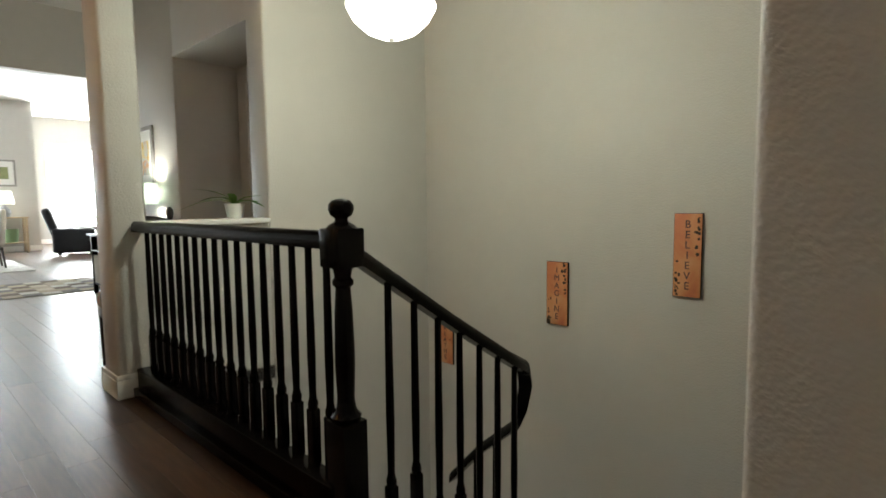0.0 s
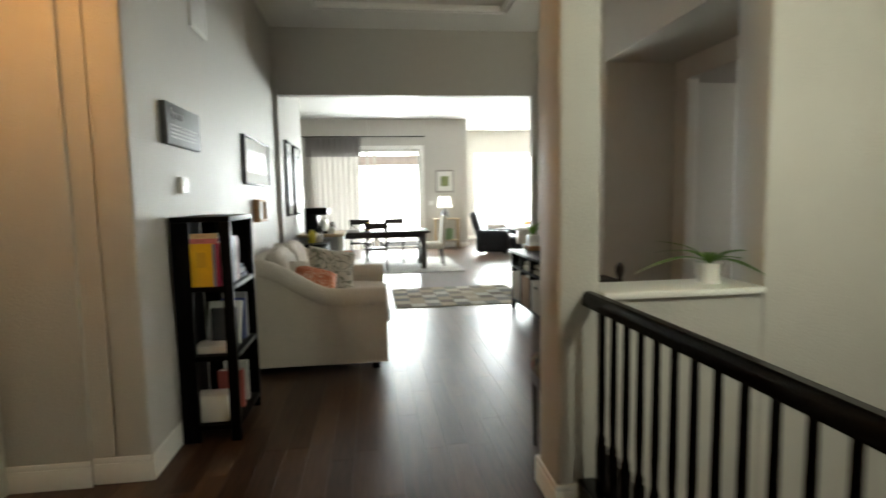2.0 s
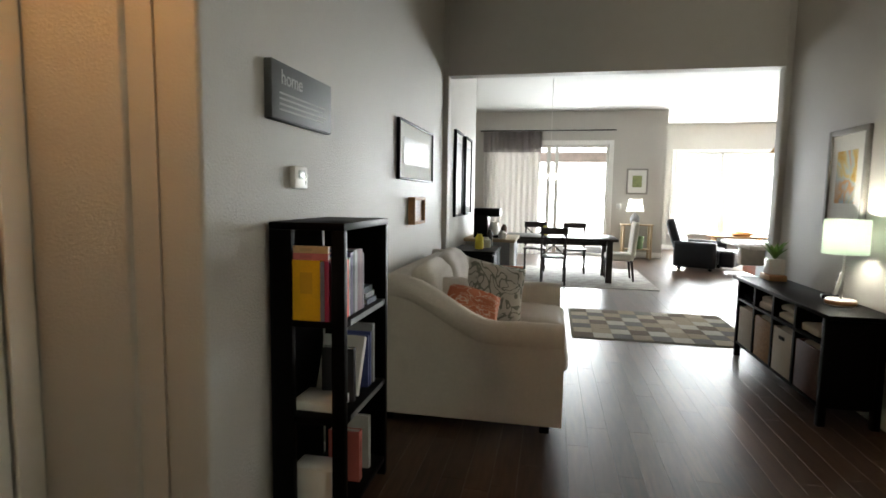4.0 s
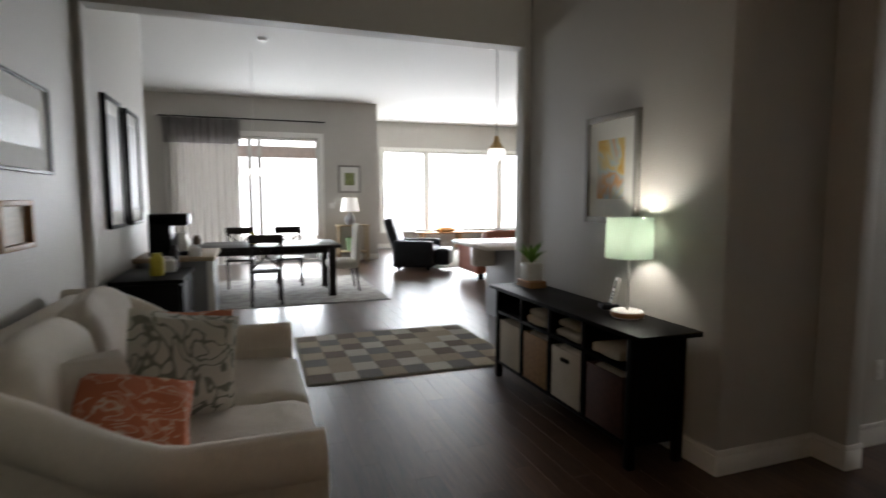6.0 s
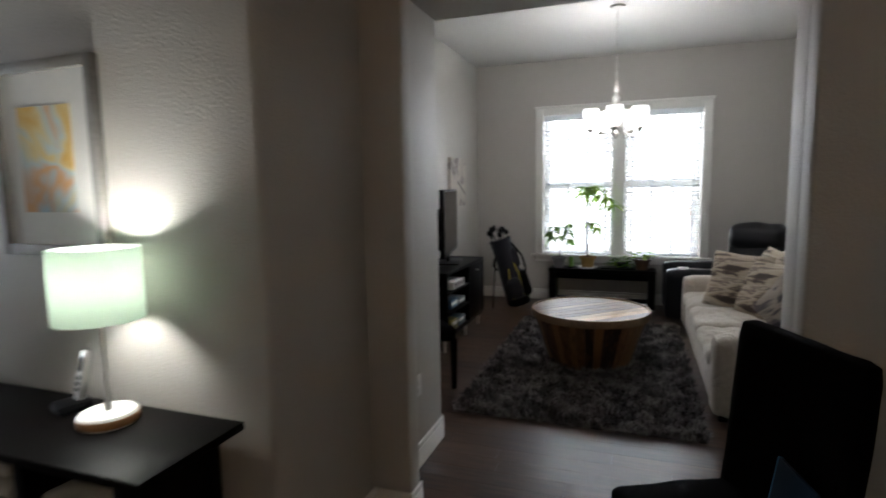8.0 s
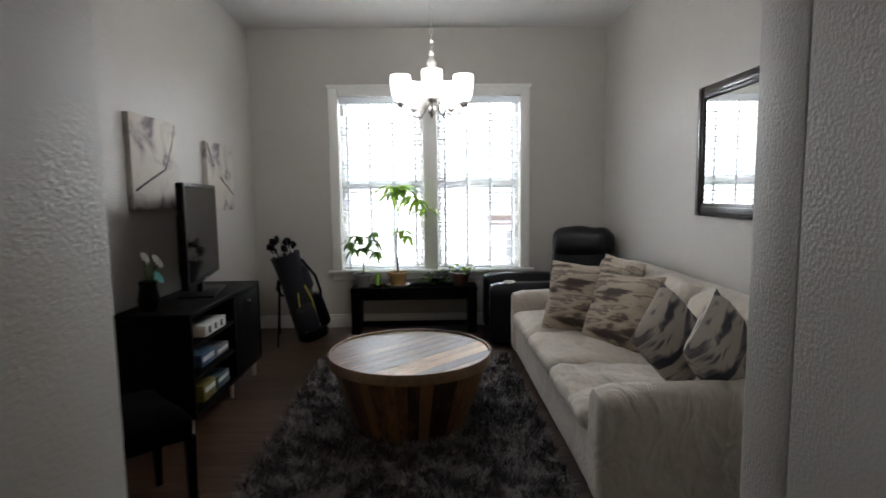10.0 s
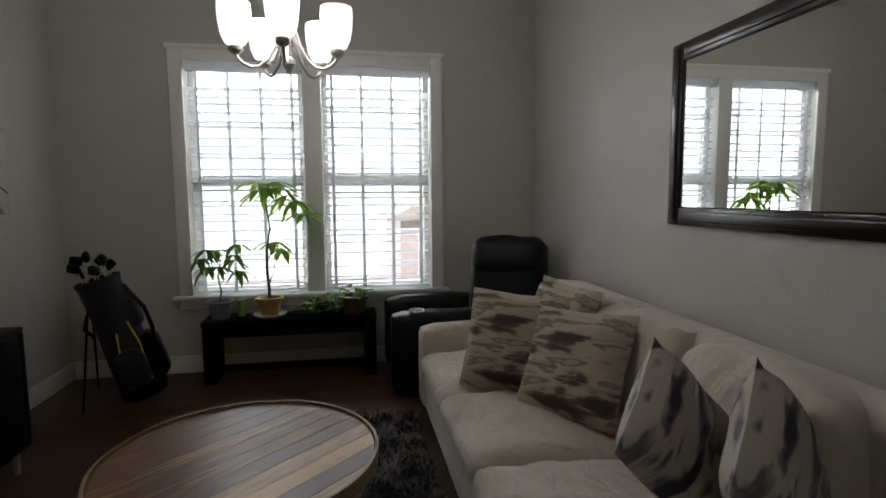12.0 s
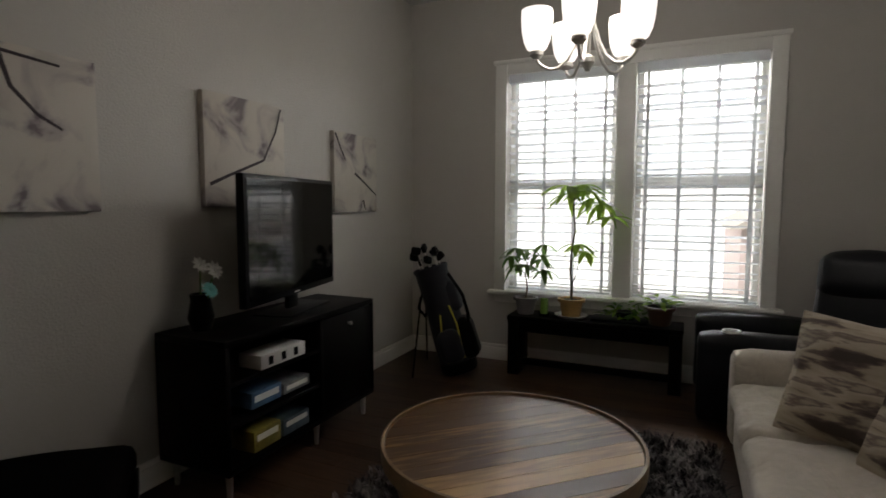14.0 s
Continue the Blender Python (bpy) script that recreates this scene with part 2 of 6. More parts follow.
ARTC = bands_mat("watercolour", [(0.36, (0.66, 0.4, 0.1)), (0.45, (0.68, 0.56, 0.27)), (0.51, (0.5, 0.58, 0.58)), (0.58, (0.66, 0.36, 0.16)), (0.68, (0.4, 0.52, 0.57))], 4, detail=2.5, distort=0.9)
BLOSSOM = bands_mat("blossom_canvas", [(0.36, (0.2, 0.17, 0.18)), (0.42, (0.42, 0.38, 0.36)), (0.5, (0.56, 0.52, 0.46)), (0.8, (0.60, 0.56, 0.5))], 4.2, detail=5, distort=0.8)
BRANCH = mat("painted_branch", (0.05, 0.038, 0.045), 0.8, var=0.3, scale=20)
TABLETOP = plank_mat("reclaimed_top", (0.085, 0.036, 0.01), (0.50, 0.31, 0.135), 0.36, (2.2, 20, 20), 0.0, 0.7)
_mp = [n for n in TABLETOP.node_tree.nodes if n.type == "MAPPING"][-1]
_mp.vector_type = "TEXTURE"
_mp.inputs["Scale"].default_value = (1 / 2.2, 1 / 20, 1 / 20)
_mp.inputs["Rotation"].default_value = (0, 0, radians(44))
STAVE = plank_mat("reclaimed_stave", (0.02, 0.008, 0.004), (0.24, 0.12, 0.05), 0.5, (14, 14, 1.5), 0.0, 0.8)
SHAG = bands_mat("shag_pile", [(0.36, (0.014, 0.012, 0.013)), (0.47, (0.05, 0.043, 0.044)), (0.6, (0.22, 0.2, 0.195))], 10, detail=5)
NAVY = mat("navy_nylon", (0.004, 0.005, 0.012), 0.6, var=0.25, scale=14, bump=0.3, bscale=200)
YELLOW = mat("yellow_nylon", (0.6, 0.5, 0.05), 0.6)
MIRFRAME = mat("mirror_frame_wood", (0.014, 0.005, 0.0035), 0.3, var=0.5, scale=12, coat=0.15)
GREYFRAME = mat("weathered_grey_frame", (0.25, 0.235, 0.215), 0.6, var=0.25, scale=12)
BROWNLEA = mat("rust_leather", (0.28, 0.075, 0.035), 0.5, var=0.15, scale=6)
COUNTER = mat("pale_counter", (0.62, 0.55, 0.46), 0.25, var=0.15, scale=20)
GREYCAB = mat("grey_cabinet_paint", (0.35, 0.36, 0.38), 0.5, var=0.05)
CONCRETE = mat("patio_concrete", (0.42, 0.4, 0.37), 0.9, var=0.15, scale=3)
BRICKR = mat("neighbour_brick", (0.36, 0.17, 0.13), 0.85, var=0.25, scale=5, bump=0.4, bscale=12)
for _thin, _through, _share in ((LEAF, (0.40, 0.60, 0.07), 0.6), (LEAFD, (0.18, 0.33, 0.05), 0.5), (SHEER, (0.8, 0.78, 0.75), 0.5), (CURTAIN, (0.4, 0.38, 0.37), 0.3), (SLAT, (0.86, 0.9, 0.95), 0.42)):
    _t, _p = node_of(_thin)
    _tr = _t.nodes.new("ShaderNodeBsdfTranslucent")
    _tr.inputs[0].default_value = (*_through, 1)
    _mx = _t.nodes.new("ShaderNodeMixShader")
    _mx.inputs[0].default_value = _share
    _t.links.new(_p.outputs[0], _mx.inputs[1])
    _t.links.new(_tr.outputs[0], _mx.inputs[2])
    _t.links.new(_mx.outputs[0], _t.nodes["Material Output"].inputs[0])
PINKISH = mat("pale_pink_brick", (0.70, 0.6, 0.57), 0.9, var=0.2, scale=6)
STUCCO = mat("pale_stucco", (0.62, 0.58, 0.52), 0.9, var=0.1)


# ---- mesh helpers ----
def part(name, bm, material, parent=None, label="", smooth=True, at=None):
    me = bpy.data.meshes.new(name)
    bm.to_mesh(me)
    bm.free()
    if smooth:
        me.shade_smooth()
        me.set_sharp_from_angle(angle=radians(38))
    me.materials.append(material)
    ob = new(name, me)
    if parent:
        ob.parent = parent
    if at is not None:
        ob.matrix_basis = at
    return tagged(ob, label)


def thing(name, label, category, m=None, group=""):
    ob = new(name)
    ob.empty_display_size = 0.1
    ob.matrix_basis = m or Matrix()
    return tagged(ob, label, category, group)


def structure(name, bm, material, label="", parent=None, smooth=True):
    return tagged(part(name, bm, material, parent, label, smooth), kind="structure") if parent is None else part(name, bm, material, parent, label, smooth)


def box(x0, x1, y0, y1, z0, z1, bev=0.0, seg=2, m=None):
    bm = bmesh.new()
    bmesh.ops.create_cube(bm, size=1)
    bmesh.ops.scale(bm, vec=(x1 - x0, y1 - y0, z1 - z0), verts=bm.verts)
    bmesh.ops.translate(bm, vec=((x0 + x1) / 2, (y0 + y1) / 2, (z0 + z1) / 2), verts=bm.verts)
    if bev:
        bmesh.ops.bevel(bm, geom=bm.edges[:], offset=bev, segments=seg, affect="EDGES", profile=0.5)
    if m:
        bm.transform(m)
    return bm


def join(*bms):
    out = bms[0]
    for b in bms[1:]:
        me = bpy.data.meshes.new("tmp")
        b.to_mesh(me)
        b.free()
        out.from_mesh(me)
        bpy.data.meshes.remove(me)
    return out


def lathe(profile, n=24, cx=0.0, cy=0.0, m=None):
    bm = bmesh.new()
    rings = []
    for r, z in profile:
        if r < 1e-5:
            rings.append([bm.verts.new((cx, cy, z))])
        else:
            rings.append([bm.verts.new((cx + r * math.cos(2 * math.pi * i / n), cy + r * math.sin(2 * math.pi * i / n), z)) for i in range(n)])
    for a, b in zip(rings, rings[1:]):
        for i in range(n):
            q = [a[i % len(a)], a[(i + 1) % len(a)], b[(i + 1) % len(b)], b[i % len(b)]]
            q = list(dict.fromkeys(q))
            if len(q) > 2:
                bm.faces.new(q)
    bmesh.ops.recalc_face_normals(bm, faces=bm.faces)
    if m:
        bm.transform(m)
    return bm


def tube(points, r, n=8, r_end=None):
    bm = bmesh.new()
    pts = [Vector(p) for p in points]
    rings = []
    for i, p in enumerate(pts):
        d = (pts[min(i + 1, len(pts) - 1)] - pts[max(i - 1, 0)]).normalized()
        u = d.orthogonal().normalized() if i == 0 else (u - d * u.dot(d)).normalized()
        v = d.cross(u)
        rr = r if r_end is None else r + (r_end - r) * i / (len(pts) - 1)
        rings.append([bm.verts.new(p + rr * (math.cos(2 * math.pi * k / n) * u + math.sin(2 * math.pi * k / n) * v)) for k in range(n)])
    for a, b in zip(rings, rings[1:]):
        for i in range(n):
            bm.faces.new((a[i], a[(i + 1) % n], b[(i + 1) % n], b[i]))
    bm.faces.new(rings[0][::-1])
    bm.faces.new(rings[-1])
    bmesh.ops.recalc_face_normals(bm, faces=bm.faces)
    return bm


def pillow(w, h, t, m=None, seed=0, cuts=10):
    """A stuffed square cushion, standing in its x-z plane."""
    bm = bmesh.new()
    bmesh.ops.create_grid(bm, x_segments=cuts, y_segments=cuts, size=1)
    top = bm.verts[:]
    geo = bmesh.ops.duplicate(bm, geom=bm.faces[:])
    low = [g for g in geo["geom"] if isinstance(g, bmesh.types.BMVert)]
    for side, verts in ((1, top), (-1, low)):
        for v in verts:
            u, s = v.co.x, v.co.y
            fall = max(0, (1 - u ** 4)) ** 0.55 * max(0, (1 - s ** 4)) ** 0.55
            pinch = 1 - 0.10 * (1 - abs(s)) * abs(u) ** 2 * 0.6
            pin2 = 1 - 0.10 * (1 - abs(u)) * abs(s) ** 2 * 0.6
            wob = noise.noise(Vector((u * 1.7 + seed, s * 1.7, side))) * 0.16
            v.co = Vector((u * w / 2 * pinch, side * t / 2 * fall * (1 + wob), s * h / 2 * pin2))
    bmesh.ops.remove_doubles(bm, verts=bm.verts, dist=0.002)
    bmesh.ops.recalc_face_normals(bm, faces=bm.faces)
    if m:
        bm.transform(m)
    return bm


def soft_box(x0, x1, y0, y1, z0, z1, r=0.05, crown=0.03, seed=0.0, wrinkle=0.006, cuts=10):
    """An upholstered block: rounded edges, a crowned top, slight lumps."""
    bm = bmesh.new()
    bmesh.ops.create_cube(bm, size=2)
    bmesh.ops.subdivide_edges(bm, edges=bm.edges[:], cuts=cuts, use_grid_fill=True)
    hx, hy, hz = (x1 - x0) / 2, (y1 - y0) / 2, (z1 - z0) / 2
    c = Vector(((x0 + x1) / 2, (y0 + y1) / 2, (z0 + z1) / 2))
    for v in bm.verts:
        q = Vector((v.co.x * hx, v.co.y * hy, v.co.z * hz))
        core = Vector([max(-(h - r), min(h - r, k)) for k, h in zip(q, (hx, hy, hz))])
        d = q - core
        if d.length > 1e-6:
            q = core + d.normalized() * min(r, max(abs(d.x), abs(d.y), abs(d.z)))
        u, s = v.co.x, v.co.y
        if v.co.z > 0:
            q.z += crown * (1 - u * u) * (1 - s * s)
        q += Vector((0, 0, 1)) * noise.noise(Vector((q.x * 9 + seed, q.y * 9, q.z * 9))) * wrinkle
        q += v.co.normalized() * noise.noise(Vector((q.x * 4 + seed, q.y * 4, q.z * 4 + 7))) * wrinkle
        v.co = c + q
    bmesh.ops.recalc_face_normals(bm, faces=bm.faces)
    return bm


def extrude_y(outline, y0, y1, bev=0.0):
    """A solid from an x-z outline, between two y."""
    bm = bmesh.new()
    a = [bm.verts.new((x, y0, z)) for x, z in outline]
    b = [bm.verts.new((x, y1, z)) for x, z in outline]
    n = len(outline)
    bm.faces.new(a)
    bm.faces.new(b[::-1])
    for i in range(n):
        bm.faces.new((a[i], b[i], b[(i + 1) % n], a[(i + 1) % n]))
    bmesh.ops.recalc_face_normals(bm, faces=bm.faces)
    if bev:
        bmesh.ops.bevel(bm, geom=bm.edges[:], offset=bev, segments=2, affect="EDGES")
    return bm


def text_part(words, size, m, material, parent, name="lettering", extrude=0.001):
    cu = bpy.data.curves.new(name, "FONT")
    cu.body, cu.size, cu.extrude, cu.align_x, cu.align_y = words, size, extrude, "CENTER", "CENTER"
    cu.space_line = 0.95
    ob = new(name, cu)
    cu.materials.append(material)
    ob.parent, ob.matrix_basis = parent, m
    return ob


# ---- the structure ----
HALL_TOP, LIV_TOP, DEN_TOP = 3.43, 3.55, 3.03


def wall(name, x0, x1, y0, y1, z0, z1, bev=0.0, material=None, label="greige orange-peel textured painted wall"):
    return structure(name, box(x0, x1, y0, y1, z0, z1, bev, 3), material or WALL, label)


wall("wall_hall_left", -7.76, -3.80, -1.20, -1.03, 0, 3.9, 0.018)
wall("wall_side_hall_return", -3.98, -3.80, -1.30, -1.2005, 0, 3.9)
wall("wall_side_hall", -3.98, -3.775, -1.80, -1.3005, 0, 3.9, 0.012)
wall("wall_side_hall_back", -3.775, -3.68, -1.85, -1.69, 0, 3.9)
wall("wall_side_hall_back_right", -2.92, 2.40, -1.85, -1.69, 0, 3.9)
wall("wall_side_hall_over_door", -3.68, -2.92, -1.85, -1.69, 2.46, 3.9)
wall("wall_behind_door", -3.7, -2.6, -2.0, -1.86, 0, 2.7)
wall("wall_entry", 2.25, 2.40, -1.69, 0.86, 0, 3.9)
wall("wall_stair_near", -0.10, 2.40, 0.86, 1.02, -2.9, 3.9, 0.02)
wall("wall_stair_right", -0.10, 0.05, 1.02, 3.26, -2.9, 3.9)
wall("wall_stair_back", -3.16, 0.05, 3.26, 3.42, -2.9, 3.9)
wall("wall_stair_left", -3.39, -3.16, 1.80, 3.42, -2.9, 3.9, 0.018)
wall("wall_half", -3.38, -3.17, 1.07, 1.80, -2.9, 0.95)
structure("trim_half_wall_cap", box(-3.42, -3.14, 1.06, 1.80, 0.95, 0.982, 0.008), TRIM, "white painted ledge on the half wall")
wall("wall_column", -3.46, -3.195, 0.88, 1.07, -0.4, 3.9, 0.022, label="square greige wall column beside the railing")
wall("wall_below_railing", -3.195, -1.20, 0.985, 1.05, -2.9, -0.012)
# the wide opening to the living room
wall("wall_opening_header", -7.91, -7.76, -0.98, 2.15, 2.65, 3.9, 0.0)
wall("wall_opening_left", -7.91, -7.76, -3.2, -0.98, 0, 3.9, 0.015)
wall("wall_opening_right", -7.91, -7.76, 2.15, 8.95, 0, 3.9, 0.015)
# the wall with the painting, the alcove and the den's opening
wall("wall_art", -7.76, -5.73, 2.20, 2.88, 0, 3.9, 0.02)
wall("wall_alcove_header", -5.73, -3.39, 2.20, 2.88, 2.57, 3.9)
wall("wall_den_pilaster_left", -6.80, -5.55, 2.88, 2.99, 0, 3.9, 0.012)
wall("wall_den_pilaster_right", -4.10, -3.39, 2.88, 2.99, 0, 3.9, 0.012)
wall("wall_den_front_left", -6.80, -5.70, 2.99, 3.70, 0, 3.2, 0.012)
wall("wall_den_front_right", -3.98, -3.395, 2.99, 3.50, 0, 3.2, 0.0)
wall("wall_den_front_right_end", -3.98, -2.90, 3.50, 3.70, 0, 3.2, 0.012)
wall("wall_den_header", -5.70, -3.98, 2.995, 3.70, 2.39, 3.2)
wall("wall_den_header_front", -5.55, -4.10, 2.88, 2.995, 2.39, 3.9)
wall("wall_den_left", -6.82, -6.65, 3.70, 8.0, 0, 3.2)
wall("wall_den_right", -3.05, -2.88, 3.70, 8.0, 0, 3.2)
WX0, WX1, WZ0, WZ1 = -5.785, -3.915, 0.60, 2.37
wall("wall_den_back_left", -6.65, WX0, 7.82, 8.0, 0, 3.2)
wall("wall_den_back_right", WX1, -3.05, 7.82, 8.0, 0, 3.2)
wall("wall_den_back_low", WX0, WX1, 7.82, 8.0, 0, WZ0)
wall("wall_den_back_high", WX0, WX1, 7.82, 8.0, WZ1, 3.2)
# the living room
wall("wall_living_left", -9.95, -7.91, -1.2, -1.0, 0, 3.6, 0.015)
wall("wall_living_far_left", -16.15, -9.8, -3.35, -3.2, 0, 3.6)
SY0, SY1, SZ1 = -1.50, 1.42, 2.73
wall("wall_living_far_a", -16.16, -16.0, -3.2, SY0, 0, 3.6)
wall("wall_living_far_b", -16.16, -16.0, SY1, 2.74, 0, 3.6)
wall("wall_living_far_over", -16.16, -16.0, SY0, SY1, SZ1, 3.6)
wall("wall_living_bay", -18.76, -16.16, 2.58, 2.74, 0, 3.6)
LY0, LY1, LZ0, LZ1 = 3.50, 8.55, 0.47, 2.75
wall("wall_living_window_left", -18.76, -18.6, 2.74, LY0, 0, 3.6)
wall("wall_living_window_right", -18.76, -18.6, LY1, 8.95, 0, 3.6)
wall("wall_living_window_low", -18.76, -18.6, LY0, LY1, 0, LZ0)
wall("wall_living_window_high", -18.76, -18.6, LY0, LY1, LZ1, 3.6)
wall("wall_living_right", -18.76, -7.91, 8.8, 8.95, 0, 3.6)

structure("ceiling_living", box(-18.76, -7.91, -3.3, 8.95, LIV_TOP, LIV_TOP + 0.1), CEIL, "white textured living room ceiling", smooth=False)
structure("ceiling_den", box(-6.8, -2.9, 3.70, 8.0, DEN_TOP, DEN_TOP + 0.1), CEIL, "white textured den ceiling", smooth=False)
TX0, TX1, TY0, TY1 = -7.15, -4.25, -0.48, 1.65
hall_ceiling = join(box(-7.76, TX0, -1.69, 2.2, HALL_TOP, HALL_TOP + 0.3), box(TX1, 2.3, -1.69, 3.3, HALL_TOP, HALL_TOP + 0.3),
                    box(TX0, TX1, -1.69, TY0, HALL_TOP, HALL_TOP + 0.3), box(TX0, TX1, TY1, 2.2, HALL_TOP, HALL_TOP + 0.3),
                    box(TX0 - 0.05, TX1 + 0.05, TY0 - 0.05, TY1 + 0.05, HALL_TOP + 0.3, HALL_TOP + 0.4))
structure("ceiling_hall", hall_ceiling, CEIL, "white hall ceiling with a raised tray", smooth=False)
for nm, a in (("trim_tray_near", (TX0, TX1, TY0, TY0 + 0.05)), ("trim_tray_far", (TX0, TX1, TY1 - 0.05, TY1)), ("trim_tray_end", (TX0, TX0 + 0.05, TY0 + 0.05, TY1 - 0.05)), ("trim_tray_start", (TX1 - 0.05, TX1, TY0 + 0.05, TY1 - 0.05))):
    structure(nm, box(*a, HALL_TOP + 0.02, HALL_TOP + 0.08, 0.012), TRIM, "white crown moulding in the ceiling tray")


def baseboard(name, x0, x1, y0, y1):
    b = join(box(x0, x1, y0, y1, 0, 0.105, 0.003), box(x0 + 0.0 if x1 - x0 > 0.05 else x0 + 0.002, x1 if x1 - x0 > 0.05 else x1 - 0.002, y0 if y1 - y0 > 0.05 else y0 + 0.002, y1 if y1 - y0 > 0.05 else y1 - 0.002, 0.105, 0.135, 0.005))
    return structure(name, b, TRIM, "white painted moulded baseboard")


BT = 0.016
baseboard("baseboard_hall_left", -7.75, -3.79, -1.03, -1.03 + BT)
baseboard("baseboard_side_return", -3.80, -3.80 + BT, -1.30, -1.03)
baseboard("baseboard_side", -3.775, -3.775 + BT, -1.69, -1.30)
baseboard("baseboard_side_back", -2.84, 2.25, -1.69, -1.69 + BT)
baseboard("baseboard_column_front", -3.46, -3.18, 0.88 - BT, 0.88)
baseboard("baseboard_column_side", -3.195, -3.195 + BT, 0.864, 0.985)
baseboard("baseboard_column_back", -3.46 - BT, -3.46, 0.864, 1.07)
baseboard("baseboard_half_wall", -3.38 - BT, -3.38, 1.07, 1.80)
baseboard("baseboard_stair_left", -3.39 - BT, -3.39, 1.80, 2.88)
baseboard("baseboard_near", -0.095, 2.25, 0.86 - BT, 0.86)
baseboard("baseboard_art", -7.75, -5.72, 2.20 - BT, 2.20)
baseboard("baseboard_alcove", -5.73, -5.73 + BT, 2.19, 2.88)
baseboard("baseboard_pilaster", -5.714, -5.535, 2.88 - BT, 2.88)
baseboard("baseboard_pilaster_side", -5.55, -5.55 + BT, 2.87, 2.99)
baseboard("baseboard_passage_left", -5.70, -5.70 + BT, 2.99, 3.70)
baseboard("baseboard_passage_right", -3.98 - BT, -3.98, 2.99, 3.70)
baseboard("baseboard_pilaster_right", -4.11, -3.41, 2.88 - BT, 2.88)
baseboard("baseboard_den_left", -6.65, -6.65 + BT, 3.70, 7.82)
baseboard("baseboard_den_back", -6.63, -3.07, 7.82 - BT, 7.82)
baseboard("baseboard_den_right", -3.05 - BT, -3.05, 3.70, 7.82)
baseboard("baseboard_den_front", -6.63, -5.70, 3.70, 3.70 + BT)
baseboard("baseboard_living_far", -16.0, -16.0 + BT, 1.55, 2.74)
baseboard("baseboard_living_far_left", -16.0, -16.0 + BT, -3.2, -1.62)
baseboard("baseboard_living_bay", -18.6, -16.0, 2.74, 2.74 + BT)
baseboard("baseboard_living_window", -18.6, -18.6 + BT, 2.76, 8.8)
baseboard("baseboard_opening_right", -7.93, -7.91, 2.15, 8.8)
baseboard("baseboard_living_left", -9.95, -7.92, -1.0, -1.0 + BT)


# windows, doors
def window(name, pane_list, lo, hi, axis, depth0, depth1, label, frame_mat=TRIM):
    """Frames and panes in one opening. axis 'x': the wall runs along x, 'y': along y."""
    def b(a0, a1, d0, d1, z0, z1, bev=0.004):
        return box(a0, a1, d0, d1, z0, z1, bev) if axis == "x" else box(d0, d1, a0, a1, z0, z1, bev)
    w = tagged(new(name), label, kind="structure")
    dm = (depth0 + depth1) / 2
    for a0, a1, z0, z1 in pane_list:
        fr = join(b(a0, a0 + 0.045, dm - 0.03, dm + 0.03, z0, z1), b(a1 - 0.045, a1, dm - 0.03, dm + 0.03, z0, z1), b(a0 + 0.045, a1 - 0.045, dm - 0.03, dm + 0.03, z0, z0 + 0.045), b(a0 + 0.045, a1 - 0.045, dm - 0.03, dm + 0.03, z1 - 0.045, z1))
        part("sash_frame", fr, frame_mat, w)
        g = part("pane", b(a0 + 0.045, a1 - 0.045, dm - 0.003, dm + 0.003, z0 + 0.045, z1 - 0.045, 0), GLASSM, w)
        g.visible_shadow = False
    return w


MID0, MID1 = -4.92, -4.78
window("window_1", [(WX0 + 0.01, MID0 - 0.0, WZ0, 1.48), (WX0 + 0.01, MID0, 1.48, WZ1 - 0.005), (MID1, WX1 - 0.01, WZ0, 1.48), (MID1, WX1 - 0.01, 1.48, WZ1 - 0.005)], WX0, WX1, "x", 7.93, 8.0, "white framed double sash window pair in the den")
structure("trim_window_den_mullion", box(MID0 + 0.002, MID1 - 0.002, 7.815, 7.99, WZ0, WZ1, 0.006), TRIM, "white window mullion between two sashes")
cas = join(box(-5.87, WX0 + 0.012, 7.795, 7.822, 0.60, 2.46, 0.008), box(WX1 - 0.012, -3.83, 7.795, 7.822, 0.60, 2.46, 0.008), box(WX0 + 0.012, WX1 - 0.012, 7.797, 7.822, WZ1 - 0.012, 2.458, 0.008), box(-5.885, -3.815, 7.785, 7.822, 2.44, 2.475, 0.008))
structure("trim_window_den_casing", cas, TRIM, "white moulded window casing")
structure("trim_window_den_sill", join(box(-5.915, -3.785, 7.745, 7.90, 0.572, 0.602, 0.01), box(-5.87, -3.83, 7.80, 7.822, 0.50, 0.571, 0.006)), TRIM, "white window stool and apron")
M1, M2 = 4.78, 7.10
window("window_2", [(LY0 + 0.01, M1 - 0.05, LZ0, LZ1), (M1 + 0.05, M2 - 0.05, LZ0, LZ1), (M2 + 0.05, LY1 - 0.01, LZ0, LZ1)], LY0, LY1, "y", -18.7, -18.6, "wide bright three-part living room window")
for yy in (M1, M2):
    structure("trim_window_living_mullion", box(-18.75, -18.59, yy - 0.048, yy + 0.048, LZ0, LZ1, 0.006), TRIM, "white window mullion")
structure("trim_window_living_casing", join(box(-18.6, -18.575, LY0 - 0.1, LY0, LZ0, LZ1 + 0.1, 0.006), box(-18.6, -18.575, LY1, LY1 + 0.1, LZ0, LZ1 + 0.1, 0.006), box(-18.6, -18.577, LY0, LY1, LZ1, LZ1 + 0.098, 0.006), box(-18.6, -18.52, LY0 - 0.12, LY1 + 0.12, LZ0 - 0.03, LZ0, 0.006)), TRIM, "white window casing and stool")
